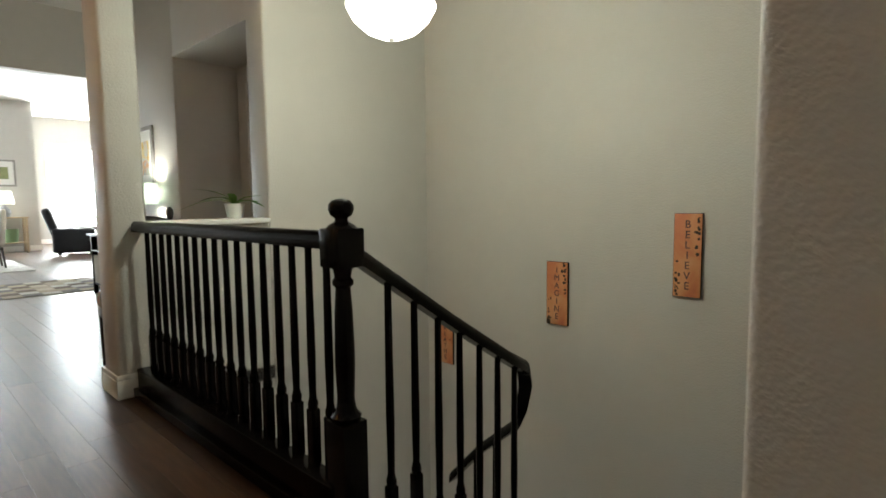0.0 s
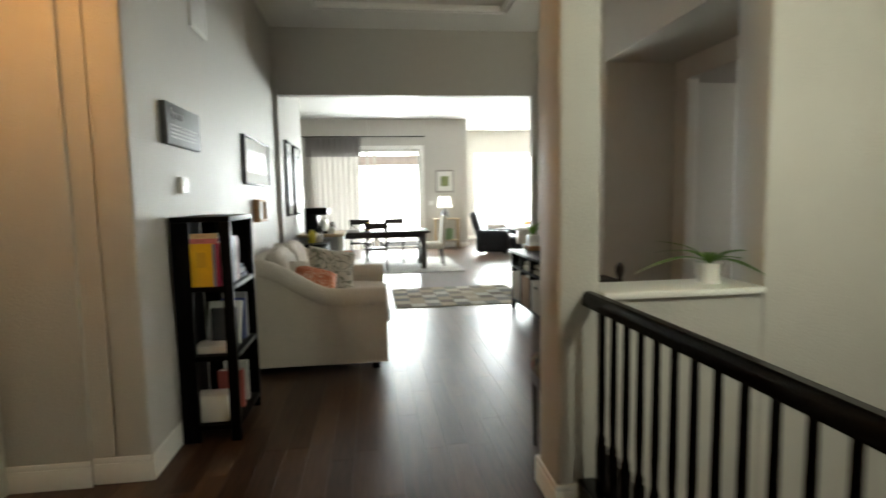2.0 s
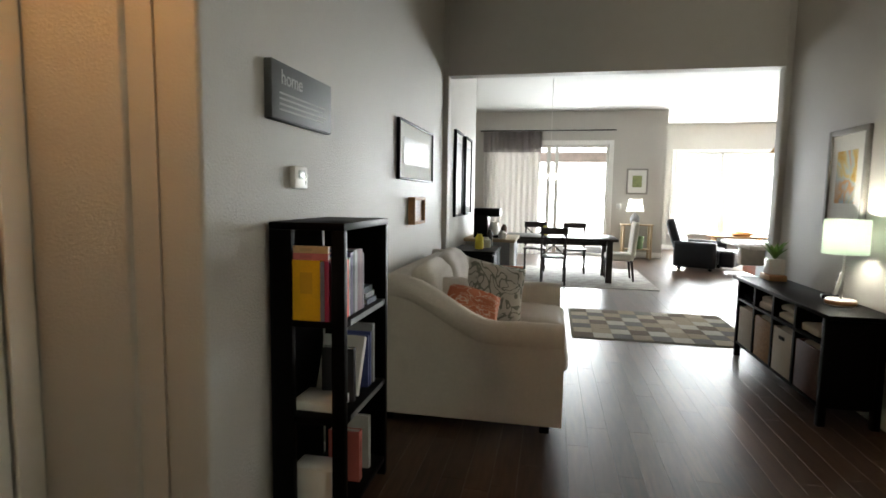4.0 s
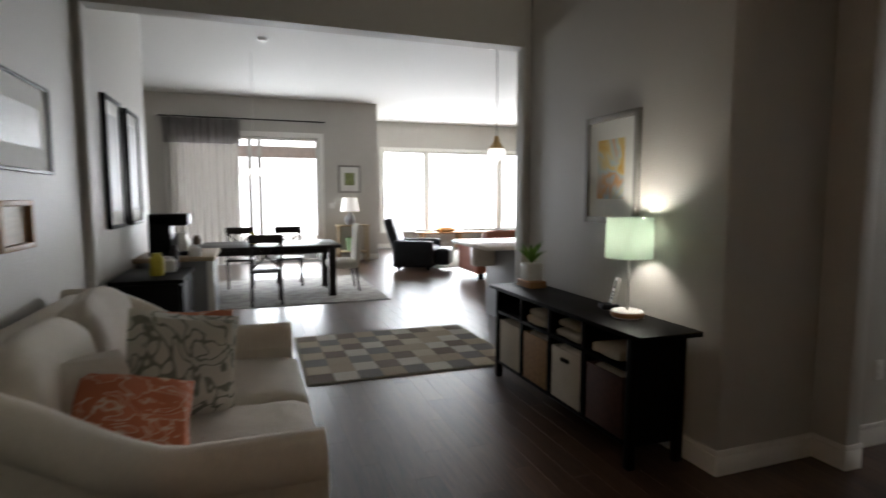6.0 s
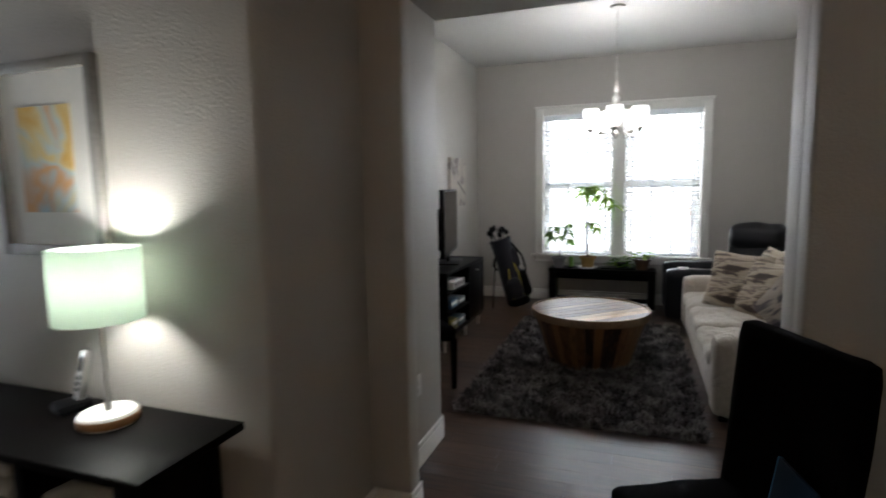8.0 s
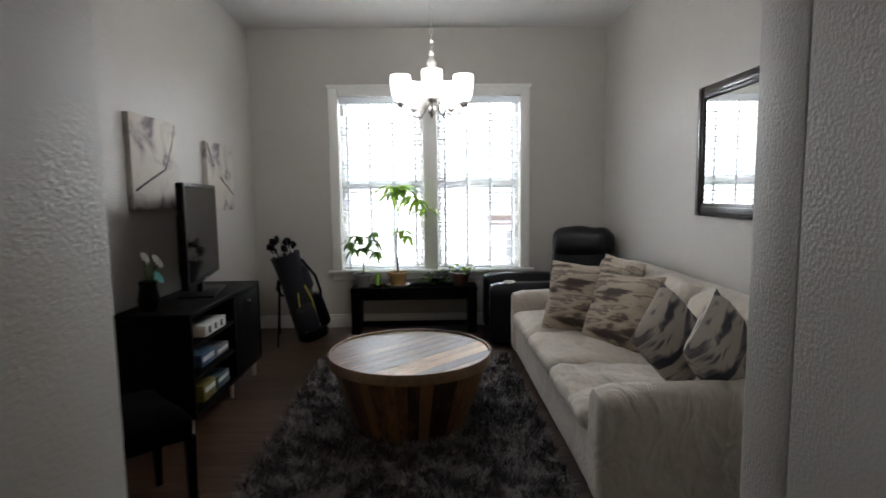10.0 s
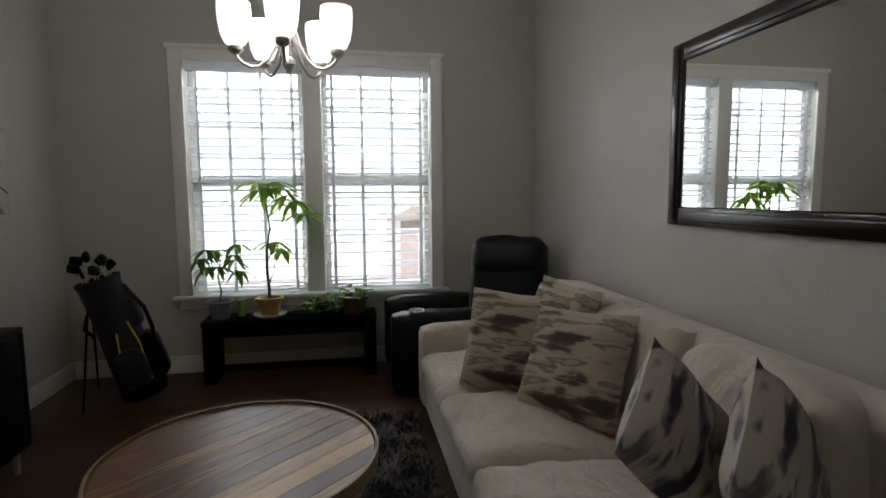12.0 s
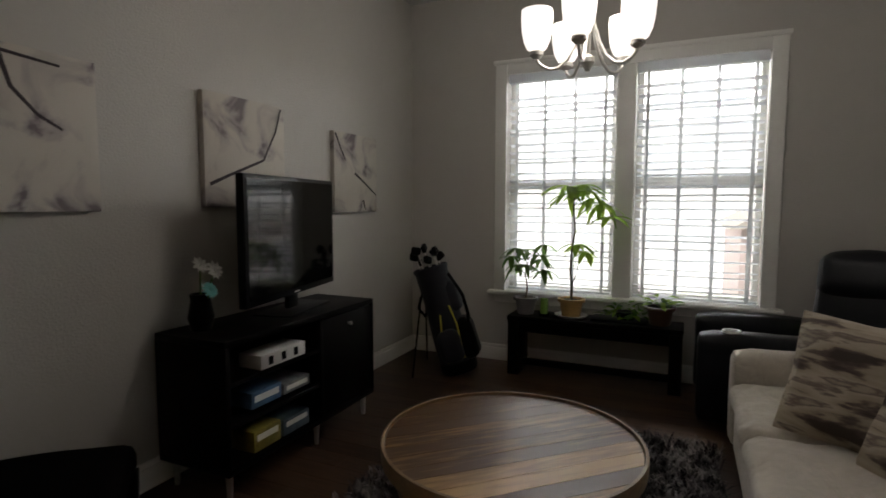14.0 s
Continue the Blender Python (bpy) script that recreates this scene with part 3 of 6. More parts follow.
window("door_2", [(SY0 + 0.01, -0.02, 0.02, SZ1 - 0.01), (-0.02, 0.18, 0.02, SZ1 - 0.01), (0.18, SY1 - 0.01, 0.02, SZ1 - 0.01)], SY0, SY1, "y", -16.12, -16.02, "white framed glazed sliding patio door")
structure("trim_slider_casing", join(box(-16.0, -15.975, SY0 - 0.11, SY0, 0, SZ1 + 0.11, 0.006), box(-16.0, -15.975, SY1, SY1 + 0.11, 0, SZ1 + 0.11, 0.006), box(-16.0, -15.977, SY0, SY1, SZ1, SZ1 + 0.11, 0.006)), TRIM, "white casing of the sliding door")

# panelled door in the side hall
dl = tagged(new("door_1"), "cream panelled interior door, closed, brass lever", kind="structure")
DX0, DX1 = -3.66, -2.94
part("door_leaf", box(DX0, DX1, -1.735, -1.70, 0.012, 2.43, 0.003), DOORP, dl)
for pz0, pz1 in ((0.34, 0.85), (0.97, 2.26)):
    px0, px1 = DX0 + 0.125, DX1 - 0.125
    part("door_panel", join(box(px0, px0 + 0.022, -1.702, -1.690, pz0, pz1, 0.005), box(px1 - 0.022, px1, -1.702, -1.690, pz0, pz1, 0.005), box(px0, px1, -1.702, -1.690, pz0, pz0 + 0.022, 0.005), box(px0, px1, -1.702, -1.690, pz1 - 0.022, pz1, 0.005), box(px0 + 0.06, px1 - 0.06, -1.702, -1.692, pz0 + 0.06, pz1 - 0.06, 0.008)), DOORP, dl)
part("door_lever", join(lathe([(0, 0), (0.032, 0), (0.032, 0.008), (0.012, 0.012), (0.012, 0.05), (0, 0.05)], 20, m=pose(DX0 + 0.065, -1.70, 0.95, 90, 0, 180) @ pose(0, 0, 0, 180)), tube([(DX0 + 0.065, -1.645, 0.95), (DX0 + 0.12, -1.643, 0.952), (DX0 + 0.18, -1.648, 0.945)], 0.010, 8, 0.007)), BRASS, dl, "brass lever handle")
for hz in (0.28, 1.00, 2.15):
    part("hinge", tube([(DX1 - 0.004, -1.695, hz - 0.045), (DX1 - 0.004, -1.695, hz + 0.045)], 0.007, 8), BRASS, dl)
structure("trim_door_casing", join(box(-3.757, -3.66, -1.69, -1.672, 0, 2.53, 0.006), box(-2.94, -2.85, -1.69, -1.672, 0, 2.53, 0.006), box(-3.66, -2.94, -1.69, -1.674, 2.44, 2.528, 0.006)), DOORP, "cream door casing")

# outside
structure("ground", box(-400, 400, -400, 400, -3.4, -3.2), CONCRETE, "pale concrete ground outside", smooth=False)
structure("patio", box(-60, -16.2, -30, 30, -0.3, -0.06), CONCRETE, "sunlit pale patio slab", smooth=False)
structure("side_yard", box(-14, 6, 8.02, 12.5, -0.5, -0.3), CONCRETE, "pale side yard paving", smooth=False)
structure("roof", join(box(-19.2, 2.6, -3.6, 9.2, 3.95, 4.1)), STUCCO, "roof slab over the house", smooth=False)
structure("wall_basement_floor", box(-3.4, 0.0, 1.0, 3.4, -3.0, -2.88), SUB, "dark floor at the foot of the stairs", smooth=False)
structure("backdrop_sky_west", box(-26.2, -26.0, -40, 60, -3.2, 30), glow_mat("bright_sky_west", (0.97, 0.99, 1.0), 4.0), "blown-out bright sky beyond the living room", smooth=False)
structure("backdrop_sky_north", box(-40, 30, 34.0, 34.2, -3.2, 40), glow_mat("bright_sky_north", (0.86, 0.94, 1.0), 1.1), "blown-out bright sky beyond the den", smooth=False)
nb = thing("neighbour_house", "pale pinkish brick house seen through the blinds", "house", pose(-3.1, 19, -3.2))
part("wall", box(0, 9, 0, 6, 0, 3.9), PINKISH, nb, smooth=False)
part("roof", extrude_y([(-0.3, 3.9), (9.3, 3.9), (8.6, 4.3), (0.4, 4.3)], -0.3, 6.3), STUCCO, nb)
for wx in (0.5, 1.9):
    nw = part("window", box(wx, wx + 1.0, -0.03, 0.05, 2.2, 3.5, 0.01), TRIM, nb)
    part("pane", box(wx + 0.08, wx + 0.92, -0.045, -0.03, 2.28, 3.42), GREYCAB, nw)
bm_ = thing("patio_beam", "brown wooden beam of the patio cover outside", "beam", pose(-18.2, 0.6, 2.45))
part("beam", box(-0.08, 0.08, -2.0, 2.0, 0, 0.28, 0.01), PINKISH, bm_)
part("post", box(-0.07, 0.07, -1.95, -1.81, -2.51, 0), HONEYW, bm_)
part("post", box(-0.07, 0.07, 1.81, 1.95, -2.51, 0), HONEYW, bm_)


# ---- stairs and railing ----
steps = tagged(new("stairs"), "dark wooden stairs going down beside the hall", kind="structure")
for i in range(4):
    part("tread", box(-1.22, -0.105, 1.03 + 0.27 * i, 1.33 + 0.27 * i, -0.18 * (i + 1) - 0.03, -0.18 * (i + 1), 0.006), DARKW, steps)
    part("riser", box(-1.22, -0.105, 1.03 + 0.27 * i, 1.05 + 0.27 * i, -0.18 * (i + 1), -0.18 * i - 0.031), TRIM, steps)
part("landing", box(-1.22, -0.105, 2.11, 3.25, -0.93, -0.90, 0.006), DARKW, steps)
for i in range(1):
    part("tread", box(-1.50 - 0.24 * i, -1.20 - 0.24 * i, 2.1, 3.25, -0.93 - 0.18 * (i + 1), -0.90 - 0.18 * (i + 1), 0.006), DARKW, steps)
    part("riser", box(-1.22 - 0.24 * i, -1.20 - 0.24 * i, 2.1, 3.25, -0.90 - 0.18 * (i + 1), -0.93 - 0.18 * i), TRIM, steps)

rail = thing("stair_railing", "glossy black wooden stair railing with turned newel", "railing", pose(-1.295, 1.03, 0.07))


def hand_profile(points, w=0.062, h=0.058):
    """A moulded handrail swept along points, flat sides and a rounded top."""
    sec = [(-w / 2, -0.5 * h), (w / 2, -0.5 * h), (w / 2, -0.1 * h), (w * 0.42, 0.28 * h), (w * 0.22, 0.5 * h), (-w * 0.22, 0.5 * h), (-w * 0.42, 0.28 * h), (-w / 2, -0.1 * h)]
    bm = bmesh.new()
    pts = [Vector(p) for p in points]
    rings = []
    for i, p in enumerate(pts):
        d = (pts[min(i + 1, len(pts) - 1)] - pts[max(i - 1, 0)])
        d = Vector((d.x, d.y, 0))
        if d.length < 1e-4:
            d = Vector((0, 1, 0))
        side = d.normalized().cross(Vector((0, 0, 1)))
        rings.append([bm.verts.new(p + side * a + Vector((0, 0, b))) for a, b in sec])
    k = len(sec)
    for a, b in zip(rings, rings[1:]):
        for i in range(k):
            bm.faces.new((a[i], a[(i + 1) % k], b[(i + 1) % k], b[i]))
    bm.faces.new(rings[0])
    bm.faces.new(rings[-1][::-1])
    bmesh.ops.recalc_face_normals(bm, faces=bm.faces)
    return bm


RH = 0.885
part("handrail", hand_profile([(-1.90, -0.015, RH), (-0.9, 0.0, RH), (-0.03, 0, RH)]), RAILB, rail)
part("base_rail", box(-1.90, -0.02, -0.06, 0.02, -0.07, 0.085, 0.008), RAILB, rail, "black painted kerb under the balusters")
part("fascia", box(-1.90, 0.05, -0.085, -0.062, -0.07, -0.02, 0.004), RAILB, rail)


def baluster(x, y, z0, z1, parent):
    h = z1 - z0
    b = join(box(x - 0.018, x + 0.018, y - 0.018, y + 0.018, z0, z0 + min(0.2, h * 0.28), 0.003),
             lathe([(0.017, z0 + min(0.2, h * 0.28)), (0.0195, z0 + min(0.2, h * 0.28) + 0.02), (0.013, z0 + min(0.2, h * 0.28) + 0.045), (0.0155, z0 + h * 0.5), (0.0125, z1 - 0.02), (0.0125, z1)], 10, x, y))
    return part("baluster", b, RAILB, parent)


NB = 17
for i in range(NB):
    x = -1.79 + i * (1.70 / (NB - 1))
    baluster(x, 0.0, 0.085, RH - 0.028, rail)
part("newel_post", join(box(-0.048, 0.048, -0.048, 0.048, -0.25, 0.30, 0.004), lathe([(0.046, 0.30), (0.05, 0.315), (0.034, 0.335), (0.028, 0.37), (0.033, 0.5), (0.029, 0.66), (0.024, 0.735), (0.034, 0.745), (0.034, 0.758), (0.026, 0.768), (0.03, 0.79), (0.038, 0.80)], 20),
                        box(-0.052, 0.052, -0.052, 0.052, 0.80, 0.925, 0.007), lathe([(0.05, 0.925), (0.04, 0.935), (0.022, 0.945), (0.02, 0.955), (0.034, 0.965), (0.041, 0.982), (0.040, 0.998), (0.03, 1.011), (0.012, 1.017), (0, 1.018)], 20)), RAILB, rail, "turned black newel post with ball cap")
slope = [(0.02, 0.05, 0.83), (0.04, 0.45, 0.56), (0.05, 0.80, 0.34), (0.045, 0.93, 0.27), (0.0, 1.01, 0.17), (-0.06, 1.06, 0.02), (-0.12, 1.09, -0.10), (-0.35, 1.10, -0.30), (-0.55, 1.10, -0.52)]
part("handrail", hand_profile(slope), RAILB, rail, "descending black handrail with a bend")
for k, yy in enumerate((0.16, 0.28, 0.40, 0.52, 0.64, 0.76, 0.88)):
    z = 0.83 - 0.645 * (yy - 0.05)
    baluster(0.03, yy, -0.18 * (int((yy - 0.02) / 0.27) + 1), z - 0.02, rail)
for k in range(2):
    xx = -0.25 - 0.13 * k
    z = -0.28 - 0.756 * (-xx - 0.35)
    baluster(xx, 1.10, z - 0.88, z - 0.02, rail)
part("stringer", box(0.0, 0.06, 0.05, 1.08, -1.2, -0.75, 0.004), RAILB, rail)




# ---- things in several places ----
def wall_frame(w, h, border, depth, frame_mat, inner_mat, name, label, m, mat_w=0.0, category="picture", art=None):
    """A picture in its x-z plane, facing -y, centred on its back."""
    t = thing(name, label, category, m)
    fr = join(box(-w / 2, -w / 2 + border, -depth, 0, -h / 2, h / 2, 0.004), box(w / 2 - border, w / 2, -depth, 0, -h / 2, h / 2, 0.004), box(-w / 2 + border, w / 2 - border, -depth, 0, -h / 2, -h / 2 + border, 0.004), box(-w / 2 + border, w / 2 - border, -depth, 0, h / 2 - border, h / 2, 0.004))
    part("frame", fr, frame_mat, t)
    part("sheet", box(-w / 2 + border, w / 2 - border, -depth * 0.55, -0.002, -h / 2 + border, h / 2 - border), inner_mat, t)
    if art:
        aw, ah, am = art
        part("print", box(-aw / 2, aw / 2, -depth * 0.55 - 0.003, -depth * 0.55, -ah / 2, ah / 2), am, t)
    return t


FACE_PY, FACE_PX, FACE_MX = 180, 90, -90


def dining_chair(name, label, m, group="", seat_mat=DARKFAB, leg_mat=BLACK, high=1.0):
    """An upholstered chair that faces -y."""
    t = thing(name, label, "chair", m, group)
    part("seat", soft_box(-0.25, 0.25, -0.27, 0.18, 0.36, 0.48, 0.045, 0.02), seat_mat, t)
    part("backrest", soft_box(-0.25, 0.25, -0.04, 0.04, 0.0, high - 0.40, 0.035, 0.0), seat_mat, t, at=pose(0, 0.16, 0.41, -5))
    for x, y, lean in ((-0.21, -0.25, 0), (0.21, -0.25, 0), (-0.21, 0.14, 0.05), (0.21, 0.14, 0.05)):
        b = box(-0.022, 0.022, -0.022, 0.022, 0, 0.38, 0.004)
        for v in b.verts:
            k = 1 - v.co.z / 0.38
            v.co = Vector((x + v.co.x * (1 - 0.35 * k), y + v.co.y * (1 - 0.35 * k) + lean * k, v.co.z))
        part("leg", b, leg_mat, t)
    return t


def rolled_arm_side(y0, y1, h_front, h_back, x0, x1, roll=0.075, seed=0):
    """A panel under a rolled arm that sweeps up to the back."""
    n = 14
    prof = []
    for i in range(n + 1):
        k = i / n
        yy = y1 + (y0 - y1) * k
        s = min(1, max(0, (k - 0.35) / 0.55))
        s = s * s * (3 - 2 * s)
        prof.append((yy, h_front + (h_back - h_front) * s))
    bm = bmesh.new()
    lo = [(bm.verts.new((x0, a, 0.06)), bm.verts.new((x1, a, 0.06))) for a, b in prof]
    hi = [(bm.verts.new((x0, a, b - roll)), bm.verts.new((x1, a, b - roll))) for a, b in prof]
    for i in range(n):
        bm.faces.new((lo[i][0], lo[i + 1][0], hi[i + 1][0], hi[i][0]))
        bm.faces.new((lo[i][1], hi[i][1], hi[i + 1][1], lo[i + 1][1]))
        bm.faces.new((hi[i][0], hi[i + 1][0], hi[i + 1][1], hi[i][1]))
        bm.faces.new((lo[i][0], lo[i][1], lo[i + 1][1], lo[i + 1][0]))
    bm.faces.new((lo[0][0], hi[0][0], hi[0][1], lo[0][1]))
    bm.faces.new((lo[n][0], lo[n][1], hi[n][1], hi[n][0]))
    bmesh.ops.recalc_face_normals(bm, faces=bm.faces)
    roll_pts = [((x0 + x1) / 2, a, b - roll) for a, b in prof]
    return bm, tube(roll_pts, roll + 0.012, 16)


def scatter_pillow(label, material, m, w=0.48, h=0.48, t=0.17, seed=0, name="throw_pillow", group=""):
    th = thing(name, label, "pillow", m, group)
    part("cover", pillow(w, h, t, seed=seed), material, th)
    return th


def leaf_blade(l, w, droop, n=5):
    """One leaf along +x, from the origin."""
    bm = bmesh.new()
    rows = []
    for i in range(n + 1):
        k = i / n
        ww = w * math.sin(math.pi * min(1, k * 0.92 + 0.06)) ** 0.8 / 2
        z = -droop * k * k * l
        rows.append((bm.verts.new((k * l, -ww, z + ww * 0.25)), bm.verts.new((k * l, 0, z)), bm.verts.new((k * l, ww, z + ww * 0.25))))
    for a, b in zip(rows, rows[1:]):
        bm.faces.new((a[0], b[0], b[1], a[1]))
        bm.faces.new((a[1], b[1], b[2], a[2]))
    return bm


def palmate(parent, at_point, count, l, w, material, rnd, up=0.5):
    """A fan of leaflets at the end of a stalk; each leaflet is a part."""
    for i in range(count):
        az = 360 * i / count + rnd.uniform(-16, 16)
        tilt = rnd.uniform(-8, 38) * up
        ll = l * rnd.uniform(0.75, 1.1)
        part("leaf", leaf_blade(ll, w * rnd.uniform(0.85, 1.15), rnd.uniform(0.25, 0.7)), material, parent, at=Matrix.Translation(at_point) @ pose(0, 0, 0, 0, 0, az) @ pose(0, 0, 0, 0, -tilt + 15, 0))


def pot(parent, r, h, material, rim=0.012):
    part("pot", lathe([(0, 0), (r * 0.72, 0), (r * 0.75, 0.005), (r * 0.95, h * 0.84), (r + rim, h * 0.85), (r + rim, h), (r * 0.9, h), (r * 0.88, h * 0.9), (0, h * 0.9)], 28), material, parent)
    part("soil", lathe([(r * 0.87, h * 0.905), (r * 0.4, h * 0.93), (0, h * 0.94)], 20), SOIL, parent)


# ---- den ----
TAPE = mat("blind_tape", (0.8, 0.8, 0.78), 0.8, var=0.02)
_t, _p = node_of(TAPE)
_tr = _t.nodes.new("ShaderNodeBsdfTranslucent")
_tr.inputs[0].default_value = (0.9, 0.92, 0.94, 1)
_mx = _t.nodes.new("ShaderNodeMixShader")
_mx.inputs[0].default_value = 0.5
_t.links.new(_p.outputs[0], _mx.inputs[1])
_t.links.new(_tr.outputs[0], _mx.inputs[2])
_t.links.new(_mx.outputs[0], _t.nodes["Material Output"].inputs[0])


def blind(x0, x1, z0, z1, y, label):
    t = thing("window_blind", label, "blind", pose(0, y, 0), "den blinds")
    part("valance", box(x0, x1, -0.035, 0.03, z1 - 0.07, z1, 0.005), SLAT, t)
    sl = box(x0 + 0.01, x1 - 0.01, -0.031, 0.031, -0.0016, 0.0016)
    me = bpy.data.meshes.new("slat")
    sl.to_mesh(me)
    sl.free()
    me.materials.append(SLAT)
    n = int((z1 - z0 - 0.12) / 0.061)
    rr = random.Random(int(x0 * 100))
    for i in range(n):
        o = new("slat", me)
        o.parent = t
        o.matrix_basis = pose(0, 0, z0 + 0.055 + i * 0.061, -15 + rr.uniform(-2, 2), rr.uniform(-0.25, 0.25), 0)
    part("bottom_rail", box(x0 + 0.01, x1 - 0.01, -0.025, 0.025, z0 + 0.006, z0 + 0.026, 0.004), SLAT, t)
    for k in (0.09, 0.36, 0.64, 0.91):
        xx = x0 + (x1 - x0) * k
        part("ladder_tape", box(xx - 0.014, xx + 0.014, -0.034, -0.033, z0 + 0.02, z1 - 0.07), TAPE, t)
    part("wand", tube([(x0 + 0.08, -0.04, z1 - 0.07), (x0 + 0.08, -0.045, z1 - 0.8)], 0.005, 6), SLAT, t)
    return t


blind(WX0 + 0.015, MID0 - 0.004, WZ0 + 0.005, WZ1 - 0.006, 7.87, "white horizontal slat blind, slats half open, in the den window")
blind(MID1 + 0.004, WX1 - 0.015, WZ0 + 0.005, WZ1 - 0.006, 7.87, "white horizontal slat blind, slats half open, in the den window")

# round table of staves
rt = thing("coffee_table", "round drum coffee table of reclaimed wooden staves", "table", pose(-4.985, 5.40, 0.012))
TR, BR, TH = 0.480, 0.330, 0.435
NS = 40
for i in range(NS):
    a0, a1 = 2 * math.pi * i / NS + 0.004, 2 * math.pi * (i + 1) / NS - 0.004
    bm = bmesh.new()
    vs = []
    for r0, z in ((BR, 0.0), (TR - 0.012, TH - 0.03)):
        for rr in (r0, r0 - 0.025):
            for a in (a0, a1):
                vs.append(bm.verts.new((rr * math.cos(a), rr * math.sin(a), z)))
    for q in ((0, 1, 5, 4), (3, 2, 6, 7), (1, 3, 7, 5), (2, 0, 4, 6), (4, 5, 7, 6), (0, 2, 3, 1)):
        bm.faces.new([vs[k] for k in q])
    bmesh.ops.recalc_face_normals(bm, faces=bm.faces)
    part("stave", bm, STAVE, rt, smooth=False)
part("core", lathe([(0, 0.01), (BR - 0.03, 0.01), (TR - 0.045, TH - 0.04), (0, TH - 0.04)], 40), DARKW, rt)
wid = 0.083
for k in range(-6, 6):
    y0, y1 = k * wid + 0.001, (k + 1) * wid - 0.001
    rin = TR - 0.014
    if max(abs(y0), abs(y1)) >= rin and min(abs(y0), abs(y1)) >= rin:
        continue
    yy = [max(-rin, min(rin, y0 + (y1 - y0) * j / 4)) for j in range(5)]
    bm = bmesh.new()
    lo, hi = [], []
    for s in (1, -1):
        for v in (yy if s == 1 else yy[::-1]):
            xx = s * math.sqrt(max(0, rin * rin - v * v))
            lo.append(bm.verts.new((xx, v, TH - 0.028)))
            hi.append(bm.verts.new((xx, v, TH)))
    bm.faces.new(hi)
    for j in range(len(lo)):
        bm.faces.new((lo[j], lo[(j + 1) % len(lo)], hi[(j + 1) % len(lo)], hi[j]))
    bmesh.ops.remove_doubles(bm, verts=bm.verts, dist=1e-4)
    bmesh.ops.recalc_face_normals(bm, faces=bm.faces)
    part("top_board", bm, TABLETOP, rt, smooth=False, at=pose(0, 0, 0, 0, 0, 44))
part("rim", lathe([(TR - 0.012, TH - 0.05), (TR, TH - 0.05), (TR + 0.003, TH + 0.006), (TR + 0.001, TH + 0.011), (TR - 0.010, TH + 0.011), (TR - 0.012, TH - 0.05)], 64), RIMW, rt, "worn raised wooden rim")

# shag rug
rug = thing("shag_rug", "grey and charcoal shag rug on the den floor", "rug", pose(-4.985, 5.36, 0.0))
RX, RY = 0.765, 1.30
part("backing", box(-RX, RX, -RY, RY, 0.001, 0.012, 0.004), SHAG, rug)
rr = np.random.RandomState(3)
NT_ = 17000
cx, cy = rr.uniform(-RX - 0.01, RX + 0.01, NT_), rr.uniform(-RY - 0.01, RY + 0.01, NT_)
ang, lean, ln, wd = rr.uniform(0, 6.283, NT_), rr.uniform(0.4, 1.25, NT_), rr.uniform(0.045, 0.075, NT_), rr.uniform(0.007, 0.014, NT_)
ca, sa = np.cos(ang), np.sin(ang)
V = np.empty((NT_, 5, 3))
for j, (along, up, side) in enumerate(((0, 0, 1), (0, 0, -1), (0.55, 0.75, 1), (0.55, 0.75, -1), (1.1, 1.0, 0))):
    V[:, j, 0] = cx + ca * along * ln * np.sin(lean) - sa * side * wd / 2
    V[:, j, 1] = cy + sa * along * ln * np.sin(lean) + ca * side * wd / 2
    V[:, j, 2] = 0.010 + up * ln * np.cos(lean) * 0.95 + (0.003 if up else 0)
base = (np.arange(NT_) * 5)[:, None]
faces = [tuple(q) for q in (base + np.array([[0, 1, 3, 2]])).tolist()] + [tuple(q) for q in (base + np.array([[2, 3, 4]])).tolist()]
me = bpy.data.meshes.new("yarn")
me.from_pydata(V.reshape(-1, 3).tolist(), [], faces)
me.materials.append(SHAG)
ob = new("yarn", me)
ob.parent = rug
tagged(ob, "long grey yarn pile", kind="stuff")

# sofa along the wall
so = thing("sofa", "cream suede three-seat sofa with loose back cushions", "sofa", pose(0, 0, 0))
SX0, SX1, SY_0, SY_1 = -4.17, -3.09, 4.36, 6.86
part("base", soft_box(SX0 + 0.02, SX1, SY_0 + 0.03, SY_1 - 0.03, 0.03, 0.30, 0.03, 0.0, wrinkle=0.003), LINEN2, so)
part("back_frame", soft_box(SX1 - 0.22, SX1, SY_0 + 0.05, SY_1 - 0.05, 0.28, 0.82, 0.08, 0.0, 3), LINEN2, so)
for yy, s in ((SY_0, 1), (SY_1 - 0.2, 2)):
    part("arm", soft_box(SX0, SX1 - 0.02, yy, yy + 0.2, 0.03, 0.54, 0.055, 0.02, s), LINEN2, so)
sw = (SY_1 - SY_0 - 0.4) / 3
for i in range(3):
    a = SY_0 + 0.2 + i * sw
    part("seat_cushion", soft_box(SX0 - 0.01, SX1 - 0.25, a + 0.004, a + sw - 0.004, 0.28, 0.40, 0.055, 0.035, i * 3.1, 0.02, 14), LINEN2, so)
    c = soft_box(-0.11, 0.13, a + 0.004, a + sw - 0.004, 0.0, 0.43, 0.09, 0.02, i * 5.7, 0.026, 12)
    part("back_cushion", c, LINEN2, so, at=pose(SX1 - 0.30, 0, 0.40) @ pose(0, 0, 0, 0, 13, 0))
for yy in (SY_0 + 0.08, SY_1 - 0.08):
    part("foot", box(SX0 + 0.05, SX0 + 0.1, yy - 0.025, yy + 0.025, 0, 0.04), BLACK, so)


